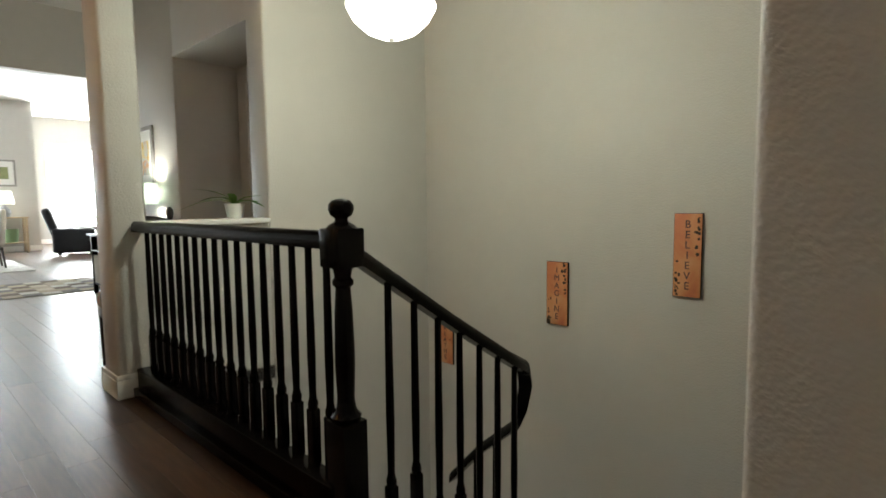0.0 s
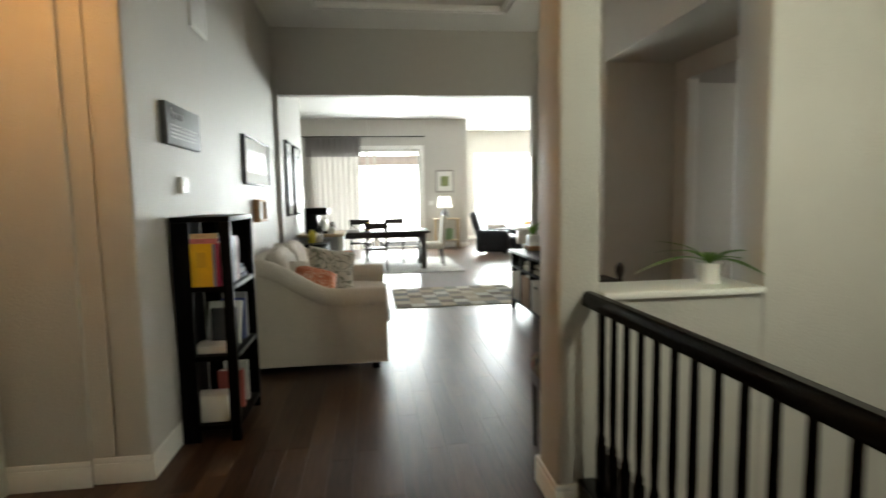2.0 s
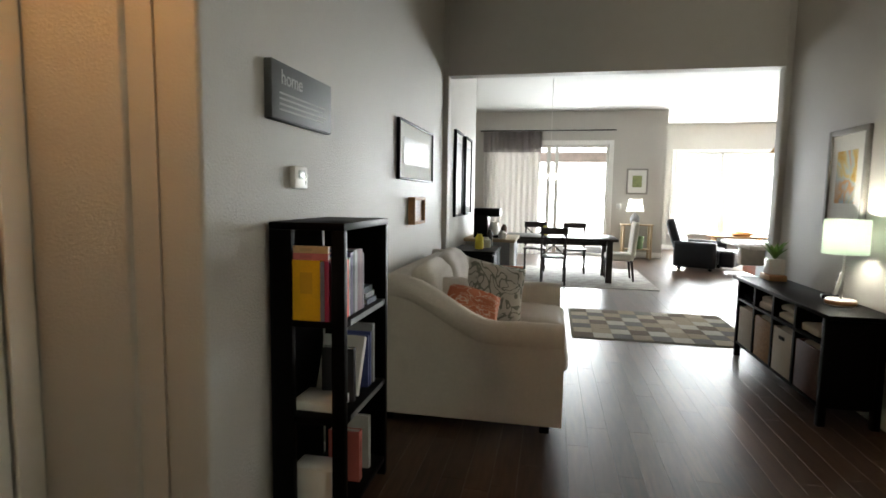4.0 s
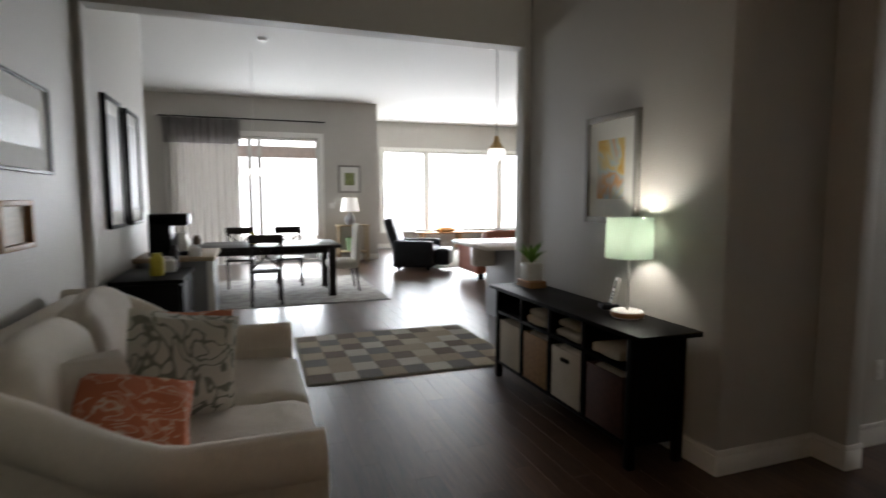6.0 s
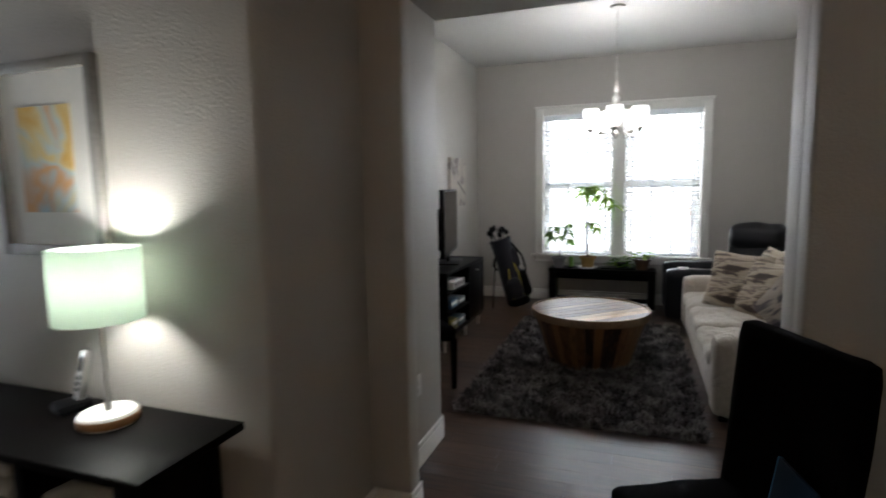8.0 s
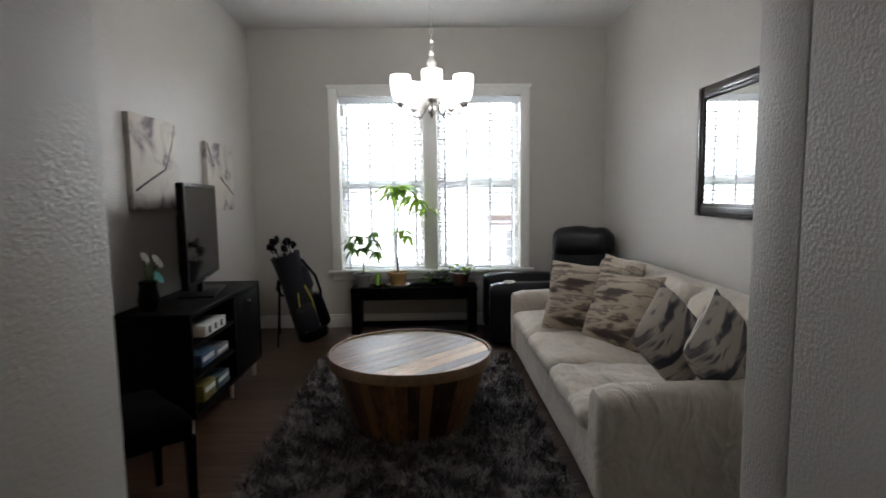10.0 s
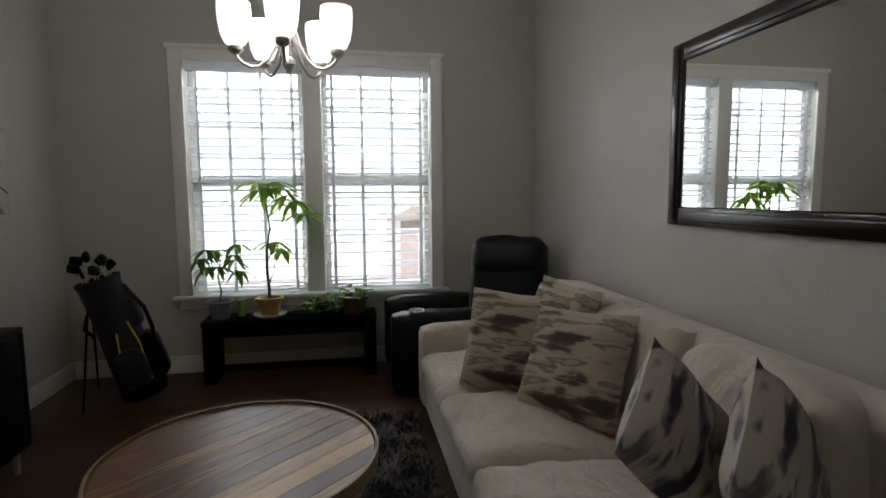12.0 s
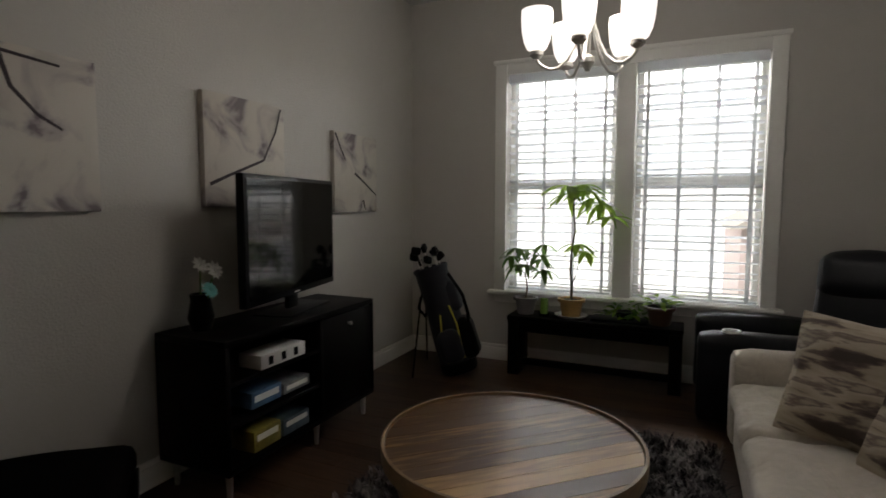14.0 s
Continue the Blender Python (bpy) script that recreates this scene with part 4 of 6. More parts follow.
def lean(x, y, z, yaw, back, spin=0):
    return pose(x, y, z) @ pose(0, 0, 0, 0, 0, yaw) @ pose(0, 0, 0, -back, 0, 0) @ pose(0, 0, 0, 0, spin, 0)


for args in ((-3.80, 5.97, 0.635, -31, 20, 3, 1), (-3.64, 5.62, 0.62, -57, 28, -3, 2), (-3.50, 6.12, 0.65, -75, 14, 3, 5)):
    scatter_pillow("grey and cream camouflage-striped throw pillow on the sofa", CAMO, lean(*args[:6]), 0.50, 0.50, 0.17, args[6], group="sofa pillows")
for args in ((-3.65, 4.86, 0.64, -152, -20, 38, 8), (-3.52, 4.62, 0.64, -148, -16, 34, 9)):
    scatter_pillow("blue-grey and cream blurred-stripe throw pillow on the sofa", BLURST, lean(*args[:6]), 0.42, 0.42, 0.17, args[6], group="sofa pillows")

# recliner in the corner
rc = thing("recliner", "black leather recliner with a cup holder in its arm", "armchair", pose(0, 0, 0))
part("base", soft_box(-4.28, -3.42, 7.08, 7.62, 0.05, 0.34, 0.04, 0.0, 1), LEATHER, rc)
part("seat", soft_box(-4.25, -3.62, 7.14, 7.58, 0.32, 0.47, 0.06, 0.03, 2), LEATHER, rc)
for yy in (6.95, 7.57):
    part("arm", soft_box(-4.33, -3.45, yy, yy + 0.18, 0.03, 0.565, 0.05, 0.015, yy), LEATHER, rc)
part("cup_holder", lathe([(0.055, 0.577), (0.05, 0.588), (0.04, 0.584), (0.038, 0.55), (0, 0.55)], 20, -4.15, 7.04), CHROME, rc)
part("backrest", soft_box(-0.12, 0.10, -0.29, 0.29, 0.0, 0.60, 0.075, 0.0, 4, 0.012), LEATHER, rc, at=pose(-3.42, 7.36, 0.42, 0, 0, 56) @ pose(0, 0, 0, 0, 10, 0))
part("headrest", soft_box(-0.16, 0.08, -0.28, 0.28, 0.33, 0.615, 0.095, 0.02, 6, 0.014), LEATHER, rc, at=pose(-3.42, 7.36, 0.42, 0, 0, 56) @ pose(0, 0, 0, 0, 10, 0))

# low table with plants
pt = thing("plant_table", "black low console table under the den window", "table", pose(0, 0, 0))
part("tabletop", box(-5.65, -4.40, 7.47, 7.77, 0.425, 0.462, 0.004), BLACK, pt)
for a, b in ((-5.645, -5.56), (-4.49, -4.405)):
    part("end_panel", box(a, b, 7.48, 7.76, 0, 0.424, 0.004), BLACK, pt)
part("apron", box(-5.56, -4.49, 7.485, 7.505, 0.34, 0.424, 0.003), BLACK, pt)
part("stretcher", box(-5.56, -4.49, 7.60, 7.64, 0.05, 0.10, 0.003), BLACK, pt)

rp = random.Random(11)
p1 = thing("potted_plant", "young leafy plant in a grey clay pot on the console", "plant", pose(-5.54, 7.61, 0.462), "window plants")
pot(p1, 0.085, 0.13, GREYPOT)
part("stem", tube([(0, 0, 0.12), (0.012, 0, 0.2), (-0.01, 0.01, 0.32), (0.02, 0, 0.44)], 0.008, 7, 0.004), STEM, p1)
for i in range(9):
    zz = 0.25 + 0.024 * i
    az = i * 2.4
    tip = Vector((0.01 + 0.13 * math.cos(az), 0.11 * math.sin(az), zz + 0.10))
    part("stalk", tube([(0, 0, zz), (tip.x * 0.5, tip.y * 0.5, zz + 0.07), tip], 0.003, 5), LEAFD, p1)
    palmate(p1, tip, 6, 0.14, 0.042, LEAFD, rp)
p2 = thing("potted_plant", "tall money tree in a yellow clay pot on a saucer", "plant", pose(-5.19, 7.63, 0.462), "window plants")
part("saucer", lathe([(0, 0.0), (0.105, 0.0), (0.125, 0.018), (0.12, 0.02), (0.1, 0.006), (0, 0.006)], 28), WHITEC, p2)
pot(p2, 0.092, 0.14, TERRA)
part("stem", tube([(0, 0, 0.13), (0.0, 0, 0.22), (-0.012, 0, 0.34), (-0.006, 0, 0.5), (0.02, 0, 0.66), (0.0, 0, 0.84), (0.015, 0, 0.95)], 0.011, 8, 0.0045), STEM, p2)
part("stem", tube([(0.0, 0, 0.24), (0.04, 0.0, 0.34), (0.05, 0, 0.46)], 0.006, 6, 0.003), STEM, p2)
for tip, n, l in (((-0.04, 0, 0.99), 7, 0.2), ((0.10, -0.03, 0.96), 6, 0.2), ((0.20, 0.02, 0.86), 7, 0.2), ((0.05, 0.04, 1.0), 6, 0.17), ((0.27, -0.04, 0.76), 5, 0.17), ((0.04, 0, 0.55), 6, 0.15), ((0.10, -0.02, 0.5), 4, 0.12), ((-0.03, -0.05, 0.93), 5, 0.18), ((0.14, 0.05, 0.9), 5, 0.19)):
    tip = Vector(tip)
    part("stalk", tube([(0.01, 0, tip.z - 0.12), ((tip.x + 0.01) / 2, tip.y / 2, tip.z - 0.03), tip], 0.003, 5), LEAF, p2)
    palmate(p2, tip, n + 2, l * 1.05, 0.05, LEAF, rp, 0.8)
cn = thing("candle", "green pillar candle in a dark dish on the console", "candle", pose(-5.385, 7.58, 0.462))
part("wax", lathe([(0, 0.012), (0.03, 0.012), (0.03, 0.13), (0.026, 0.136), (0, 0.13)], 20), CANDLE, cn)
part("dish", lathe([(0, 0), (0.045, 0), (0.05, 0.02), (0.046, 0.022), (0.04, 0.01), (0, 0.01)], 20), BLACKP, cn)
tr = thing("plant_tray", "dark tray holding trailing green plant", "tray", pose(-4.83, 7.62, 0.462))
part("tray", box(-0.2, 0.2, -0.1, 0.1, 0, 0.02, 0.006), BLACKP, tr)
p3 = thing("trailing_plant", "trailing green pothos spilling over the tray", "plant", pose(-4.79, 7.62, 0.482), "window plants")
part("pot", lathe([(0, 0), (0.06, 0), (0.075, 0.05), (0.07, 0.055), (0, 0.05)], 20), BLACKP, p3)
for i in range(60):
    a, r_ = rp.uniform(0, 6.28), rp.uniform(0.02, 0.19)
    part("leaf", leaf_blade(rp.uniform(0.04, 0.075), rp.uniform(0.03, 0.045), 0.4), LEAFD if i % 3 else LEAF, p3, at=pose(r_ * math.cos(a), 0.09 * r_ / 0.19 * math.sin(a), rp.uniform(0.015, 0.14 - r_ * 0.5), rp.uniform(-30, 30), rp.uniform(-40, 20), math.degrees(a) + rp.uniform(-40, 40)))
p4 = thing("potted_plant", "small bushy plant in a brown glazed pot", "plant", pose(-4.56, 7.62, 0.462), "window plants")
pot(p4, 0.095, 0.13, BROWNPOT)
for i in range(34):
    a, r_ = rp.uniform(0, 6.28), rp.uniform(0.01, 0.12)
    part("leaf", leaf_blade(rp.uniform(0.05, 0.09), rp.uniform(0.03, 0.045), 0.5), LEAF if i % 2 else LEAFD, p4, at=pose(r_ * math.cos(a), r_ * math.sin(a), rp.uniform(0.12, 0.22 - r_ * 0.4), rp.uniform(-30, 30), rp.uniform(-50, 10), math.degrees(a)))

# golf bag leaning on its stand
gb = thing("golf_bag", "navy and black golf bag with yellow trim on its stand", "golf bag", pose(-5.98, 7.36, 0.0) @ pose(0, 0, 0, 0, 0, 14) @ pose(0, 0, 0, 0, -17, 0))
part("body", lathe([(0, 0.03), (0.13, 0.03), (0.145, 0.06), (0.14, 0.3), (0.125, 0.6), (0.13, 0.82), (0.14, 0.86), (0.125, 0.87), (0.11, 0.80), (0, 0.8)], 24), NAVY, gb)
part("base_cap", lathe([(0, 0.02), (0.14, 0.02), (0.15, 0.05), (0.148, 0.1), (0.135, 0.12)], 24), BLACKP, gb)
part("side_pocket", soft_box(0.05, 0.2, -0.11, 0.11, 0.1, 0.42, 0.06, 0.02, 2), BLACKP, gb)
part("ball_pocket", soft_box(-0.08, 0.1, -0.19, -0.08, 0.12, 0.36, 0.05, 0.02, 3), NAVY, gb)
part("upper_pocket", soft_box(0.04, 0.16, -0.09, 0.09, 0.48, 0.72, 0.045, 0.02, 4), NAVY, gb)
part("trim_stripe", tube([(-0.05, -0.138, 0.12), (-0.03, -0.145, 0.35), (0.0, -0.138, 0.5)], 0.006, 6), YELLOW, gb)
part("trim_stripe", tube([(0.09, -0.14, 0.14), (0.1, -0.12, 0.4), (0.08, -0.115, 0.55)], 0.006, 6), YELLOW, gb)
part("strap", tube([(0.13, -0.03, 0.78), (0.2, -0.08, 0.6), (0.2, -0.09, 0.45), (0.15, -0.05, 0.3)], 0.014, 8), BLACKP, gb)
part("handle", tube([(-0.13, -0.03, 0.66), (-0.17, -0.05, 0.58), (-0.14, -0.03, 0.5)], 0.012, 8), BLACKP, gb)
for i in range(8):
    a = i * 0.785 + 0.3
    x, y = 0.075 * math.cos(a), 0.075 * math.sin(a)
    h = 0.91 + 0.045 * (i % 3)
    cl = part("club", tube([(x, y, 0.75), (x * 1.15, y * 1.15, h)], 0.006, 6), CHROME, gb)
    part("club_head", soft_box(-0.02, 0.055, -0.018, 0.02, -0.02, 0.04, 0.015, 0, i, 0.0, 4), BLACKP, cl, at=pose(x * 1.15, y * 1.15, h, 0, -25, 40 * i))
for yy in (-0.1, 0.12):
    part("stand_leg", tube([(-0.09, yy * 0.5, 0.74), (-0.32, yy * 2.4, 0.11 if yy < 0 else 0.10)], 0.008, 6), BLACKP, gb)

# TV stand
ts = thing("tv_stand", "black-brown TV cabinet with open shelves and a door", "cabinet", pose(0, 0, 0))
CX0, CX1, CY0, CY1, CZ = -6.61, -6.18, 5.19, 6.38, 0.73
part("top", box(CX0, CX1, CY0, CY1, CZ - 0.03, CZ, 0.003), BLACK, ts)
part("bottom", box(CX0, CX1, CY0, CY1, 0.13, 0.16, 0.003), BLACK, ts)
part("back", box(CX0, CX0 + 0.012, CY0, CY1, 0.16, CZ - 0.03), BLACK, ts)
for yy in (CY0, 5.845, CY1 - 0.025):
    part("side_panel", box(CX0 + 0.012, CX1, yy, yy + 0.025, 0.16, CZ - 0.03, 0.002), BLACK, ts)
for zz in (0.33, 0.52):
    part("shelf", box(CX0 + 0.012, CX1 - 0.01, CY0 + 0.025, 5.845, zz, zz + 0.02, 0.002), BLACK, ts)
for a, b in ((5.87, CY1 - 0.025),):
    d = part("door", box(CX1 - 0.02, CX1 - 0.002, a + 0.003, b - 0.003, 0.165, CZ - 0.035, 0.003), BLACK, ts)
    part("knob", lathe([(0, 0), (0.008, 0), (0.011, 0.02), (0, 0.024)], 12, m=pose(CX1 - 0.002, (a + b) / 2, CZ - 0.1, 0, 90)), CHROME, d)
for yy in (CY0 + 0.05, 5.86, CY1 - 0.05):
    for xx in (CX0 + 0.05, CX1 - 0.05):
        part("foot", lathe([(0.012, 0), (0.017, 0.10), (0.022, 0.131)], 12, xx, yy), CHROME, ts)
for zz, items in ((0.35, ((5.36, 0.2, 0.10, (0.04, 0.09, 0.17)), (5.58, 0.2, 0.075, (0.16, 0.16, 0.17)))), (0.16, ((5.37, 0.18, 0.1, (0.2, 0.16, 0.03)), (5.57, 0.2, 0.085, (0.06, 0.09, 0.12))))):
    for a, w_, h_, c in items:
        t_ = thing("board_game_box", "printed cardboard game box lying on a shelf", "box", pose(0, 0, 0), "games on the TV stand shelf")
        part("lid", box(CX1 - 0.26, CX1 - 0.025, a, a + w_, zz + (0.021 if zz > 0.3 else 0.001), zz + h_, 0.003), mat("game_box_print", c, 0.5, var=0.6, scale=22), t_)
        part("label", box(CX1 - 0.0255, CX1 - 0.0235, a + 0.02, a + w_ - 0.02, zz + h_ * 0.5, zz + h_ * 0.8), PAPER, t_)
gc = thing("white_case", "white plastic console case with dark slots on a shelf", "box", pose(0, 0, 0.541))
part("shell", box(CX1 - 0.16, CX1 - 0.018, 5.42, 5.74, 0, 0.07, 0.006), PLASTIC, gc)
for i in range(3):
    part("slot", box(CX1 - 0.0185, CX1 - 0.0165, 5.47 + i * 0.09, 5.50 + i * 0.09, 0.015, 0.055), BLACKP, gc)

tv = thing("television", "black flat-screen television on a low stand", "television", pose(-6.40, 5.90, CZ) @ pose(0, 0, 0, 0, 0, 90 + 11.5))
part("bezel", box(-0.49, 0.49, -0.022, 0.022, 0.09, 0.73, 0.006), BLACKP, tv)
part("screen", box(-0.465, 0.465, -0.0245, -0.0225, 0.125, 0.708), SCREEN, tv)
part("rear_housing", soft_box(-0.32, 0.32, 0.02, 0.075, 0.14, 0.55, 0.03, 0, 1, 0), BLACKP, tv)
part("neck", box(-0.05, 0.05, 0.0, 0.03, 0.012, 0.14, 0.004), BLACKP, tv)
part("stand_base", box(-0.24, 0.24, -0.11, 0.11, 0, 0.014, 0.006), BLACKP, tv)
part("logo", box(-0.03, 0.03, -0.0235, -0.022, 0.1, 0.108), CHROME, tv)

fl = thing("flower_vase", "dark vase with white and teal artificial flowers", "vase", pose(-6.47, 5.33, CZ))
part("vase", lathe([(0, 0), (0.045, 0), (0.06, 0.06), (0.045, 0.14), (0.05, 0.17), (0.04, 0.17), (0, 0.1)], 20), BLACKP, fl)
WPET, TPET = mat("white_petal", (0.6, 0.6, 0.56), 0.7), mat("teal_petal", (0.12, 0.36, 0.33), 0.7)
for x, y, z, m_, n_ in ((-0.02, 0.02, 0.30, WPET, 9), (0.04, 0.05, 0.27, WPET, 9), (0.06, 0.0, 0.19, TPET, 13), (0.02, 0.07, 0.28, WPET, 8)):
    part("stalk", tube([(0, 0, 0.12), (x * 0.6, y * 0.6, z * 0.7), (x, y, z)], 0.004, 5), LEAFD, fl)
    for i in range(n_):
        part("petal", leaf_blade(0.045, 0.02, 0.2, 3), m_, fl, at=pose(x, y, z, 0, 60, 0) @ pose(0, 0, 0, 0, 0, 360 / n_ * i) @ pose(0, 0, 0, 0, -15, 0))

# blossom canvases on the den's left wall
def blossom(y0, y1, z0, z1, label, twigs):
    t = thing("canvas_print", label, "picture", pose(-6.648, (y0 + y1) / 2, (z0 + z1) / 2) @ pose(0, 0, 0, 0, 0, 90), "blossom canvases")
    w, h = y1 - y0, z1 - z0
    part("canvas", box(-w / 2, w / 2, -0.035, 0, -h / 2, h / 2, 0.003), BLOSSOM, t)
    for tw in twigs:
        part("branch", join(*[tube([(a * w / 2, -0.036, b * h / 2) for a, b in tw], 0.010, 6, 0.005)]), BRANCH, t, at=Matrix.Diagonal((1, 0.15, 1, 1)) @ Matrix.Translation((0, -0.206, 0)))
    return t


blossom(6.60, 7.15, 1.26, 1.815, "square canvas of pale blossoms with a thin dark branch", [[(-0.95, 0.95), (-0.7, 0.55), (-0.5, 0.3)], [(-0.1, 0.0), (0.4, -0.25), (0.95, -0.55)], [(0.3, -0.7), (0.4, -0.95)]])
blossom(5.51, 6.10, 1.30, 1.88, "square canvas of pale blossoms with a dark twig", [[(-0.9, -0.6), (-0.4, -0.4), (0.4, -0.1), (0.75, 0.5), (0.9, 0.95)]])
blossom(4.30, 4.98, 1.285, 1.88, "wide canvas of grey blossoms with a thick branch", [[(-0.95, 0.7), (-0.2, 0.92), (0.6, 0.85)], [(0.0, 0.9), (0.1, 0.5), (0.35, 0.2), (0.6, 0.05)]])

# mirror
mr = thing("wall_mirror", "dark wood framed rectangular mirror over the sofa", "mirror", pose(-3.052, 5.24, 1.627) @ pose(0, 0, 0, 0, 0, -90))
MW, MH, MB = 1.20, 0.83, 0.082
for a in ((-MW / 2, -MW / 2 + MB, -MH / 2, MH / 2), (MW / 2 - MB, MW / 2, -MH / 2, MH / 2), (-MW / 2 + MB, MW / 2 - MB, -MH / 2, -MH / 2 + MB), (-MW / 2 + MB, MW / 2 - MB, MH / 2 - MB, MH / 2)):
    part("frame", join(box(a[0], a[1], -0.028, 0, a[2], a[3], 0.008), box(a[0] + 0.018, a[1] - 0.018, -0.038, -0.02, a[2] + (0.018 if a[3] - a[2] > 0.3 or True else 0), a[3] - 0.018, 0.008)), MIRFRAME, mr)
part("glass", box(-MW / 2 + MB, MW / 2 - MB, -0.016, -0.006, -MH / 2 + MB, MH / 2 - MB, 0.004, 1), MIRROR, mr)

# chandelier
CHX, CHY = -4.83, 5.95
ch = thing("chandelier", "brushed nickel chandelier with five lit white glass shades", "chandelier", pose(CHX, CHY, 0))
SHADEG = glow_mat("frosted_shade", (1, 0.97, 0.92), 2.2)
part("canopy", lathe([(0, DEN_TOP), (0.065, DEN_TOP), (0.06, DEN_TOP - 0.02), (0.015, DEN_TOP - 0.035), (0, DEN_TOP - 0.035)], 24), CHROME, ch)
zt = DEN_TOP - 0.03
nl = 0
while zt > 2.33:
    part("chain_link", tube([(0.011 * math.cos(q) * (nl % 2), 0.011 * math.cos(q) * (1 - nl % 2), zt - 0.02 + 0.024 * math.sin(q)) for q in [j * math.pi / 4 for j in range(9)]], 0.003, 5), CHROME, ch)
    zt -= 0.041
    nl += 1
part("loop", tube([(0.016 * math.cos(q), 0, 2.305 + 0.022 * math.sin(q)) for q in [j * math.pi / 5 for j in range(11)]], 0.004, 6), CHROME, ch)
part("stem", lathe([(0, 2.285), (0.012, 2.285), (0.016, 2.27), (0.032, 2.25), (0.034, 2.17), (0.026, 2.15), (0.013, 2.13), (0.011, 1.96), (0.028, 1.945), (0.03, 1.925), (0.016, 1.905), (0.012, 1.89), (0, 1.885)], 20), CHROME, ch)
for i in range(5):
    a = math.radians(72 * i - 90)
    ca_, sa_ = math.cos(a), math.sin(a)
    profile = [(0.018, 2.13), (0.030, 2.07), (0.052, 2.0), (0.085, 1.94), (0.125, 1.905), (0.16, 1.90), (0.19, 1.912), (0.21, 1.93), (0.218, 1.955)]
    part("arm", tube([(ca_ * r_, sa_ * r_, z_) for r_, z_ in profile], 0.0075, 8), CHROME, ch)
    part("cup", lathe([(0, 1.945), (0.014, 1.945), (0.03, 1.960), (0.031, 1.973), (0.024, 1.983), (0, 1.983)], 16, ca_ * 0.218, sa_ * 0.218), CHROME, ch)
    part("shade", lathe([(0.022, 1.977), (0.042, 1.989), (0.056, 2.020), (0.065, 2.070), (0.068, 2.120), (0.066, 2.150), (0.062, 2.150), (0.063, 2.120), (0.060, 2.070), (0.051, 2.022), (0.038, 1.995), (0.018, 1.983)], 28, ca_ * 0.218, sa_ * 0.218), SHADEG, ch, "lit frosted white glass shade")
lamp("chandelier_bulbs", "POINT", pose(CHX, CHY, 2.26), 30, (1, 0.965, 0.93), 0.24)

# chairs beside the den's opening
dining_chair("dining_chair", "charcoal upholstered chair with dark legs beside the den opening", pose(-4.36, 2.52, 0) @ pose(0, 0, 0, 0, 0, -65), "upholstered chairs", high=1.02)
dining_chair("dining_chair", "charcoal upholstered chair with dark legs beside the TV stand", pose(-6.20, 4.42, 0) @ pose(0, 0, 0, 0, 0, 135), "upholstered chairs", high=0.82)
fd = thing("blue_folder", "thin dark blue board leaning on the upholstered chair", "board", pose(-4.235, 2.42, 0.497) @ pose(0, 0, 0, 0, 0, -78) @ pose(0, 0, 0, -9, 0, 0))
part("board", box(-0.10, 0.10, -0.006, 0.006, 0, 0.20, 0.003), mat("blue_card", (0.004, 0.016, 0.035), 0.6, spec=0.2), fd)
part("edge_binding", box(-0.104, -0.0985, -0.007, 0.007, 0, 0.20, 0.002), mat("blue_binding", (0.05, 0.17, 0.30), 0.5), fd)


def outlet(m, label="white double wall outlet"):
    t = thing("wall_outlet", label, "outlet", m)
    part("plate", box(-0.036, 0.036, -0.006, 0, -0.058, 0.058, 0.003), PLASTIC, t)
    for z in (-0.022, 0.022):
        part("socket", box(-0.016, 0.016, -0.008, -0.005, z - 0.014, z + 0.014, 0.002), PLASTIC, t)
    return t


outlet(pose(-5.698, 3.34, 0.445) @ pose(0, 0, 0, 0, 0, 90))


# ---- hall ----
# loveseat along the left wall, facing +y
lv = thing("loveseat", "cream linen loveseat with sweeping rolled arms", "sofa", Matrix.Diagonal((1, 1, 1.1, 1)))
LX0, LX1, LYB, LYF = -7.12, -5.35, -0.96, 0.20
part("base", soft_box(LX0 + 0.05, LX1 - 0.05, LYB + 0.03, LYF - 0.06, 0.08, 0.32, 0.03, 0, 1, 0.003), LINEN, lv)
for x0, x1 in ((LX0, LX0 + 0.16), (LX1 - 0.16, LX1)):
    panel, roll_ = rolled_arm_side(LYB, LYF, 0.60, 0.84, x0, x1, 0.075)
    a = part("arm", panel, LINEN, lv)
    part("arm_roll", roll_, LINEN, a)
part("back_frame", soft_box(LX0 + 0.02, LX1 - 0.02, LYB, LYB + 0.2, 0.1, 0.84, 0.07, 0.0, 3, 0.006), LINEN, lv)
hw = (LX1 - LX0 - 0.32) / 2
for i in range(2):
    x0 = LX0 + 0.16 + i * hw
    part("seat_cushion", soft_box(x0 + 0.004, x0 + hw - 0.004, LYB + 0.2, LYF + 0.03, 0.31, 0.45, 0.055, 0.03, i * 4.2, 0.01, 12), LINEN, lv)
    part("back_cushion", soft_box(x0 + 0.01, x0 + hw - 0.01, -0.09, 0.11, 0, 0.44, 0.09, 0.03, i * 2.7, 0.014, 12), LINEN, lv, at=pose(0, LYB + 0.31, 0.43) @ pose(0, 0, 0, 12))
for xx in (LX0 + 0.08, LX1 - 0.08):
    for yy in (LYB + 0.08, LYF - 0.1):
        part("foot", box(xx - 0.03, xx + 0.03, yy - 0.03, yy + 0.03, 0, 0.085, 0.006), BLACK, lv)
scatter_pillow("coral and cream patterned throw pillow on the loveseat", CORAL, lean(-5.70, -0.40, 0.665, 122, 48, 24), 0.38, 0.38, 0.16, 1, group="loveseat pillows")
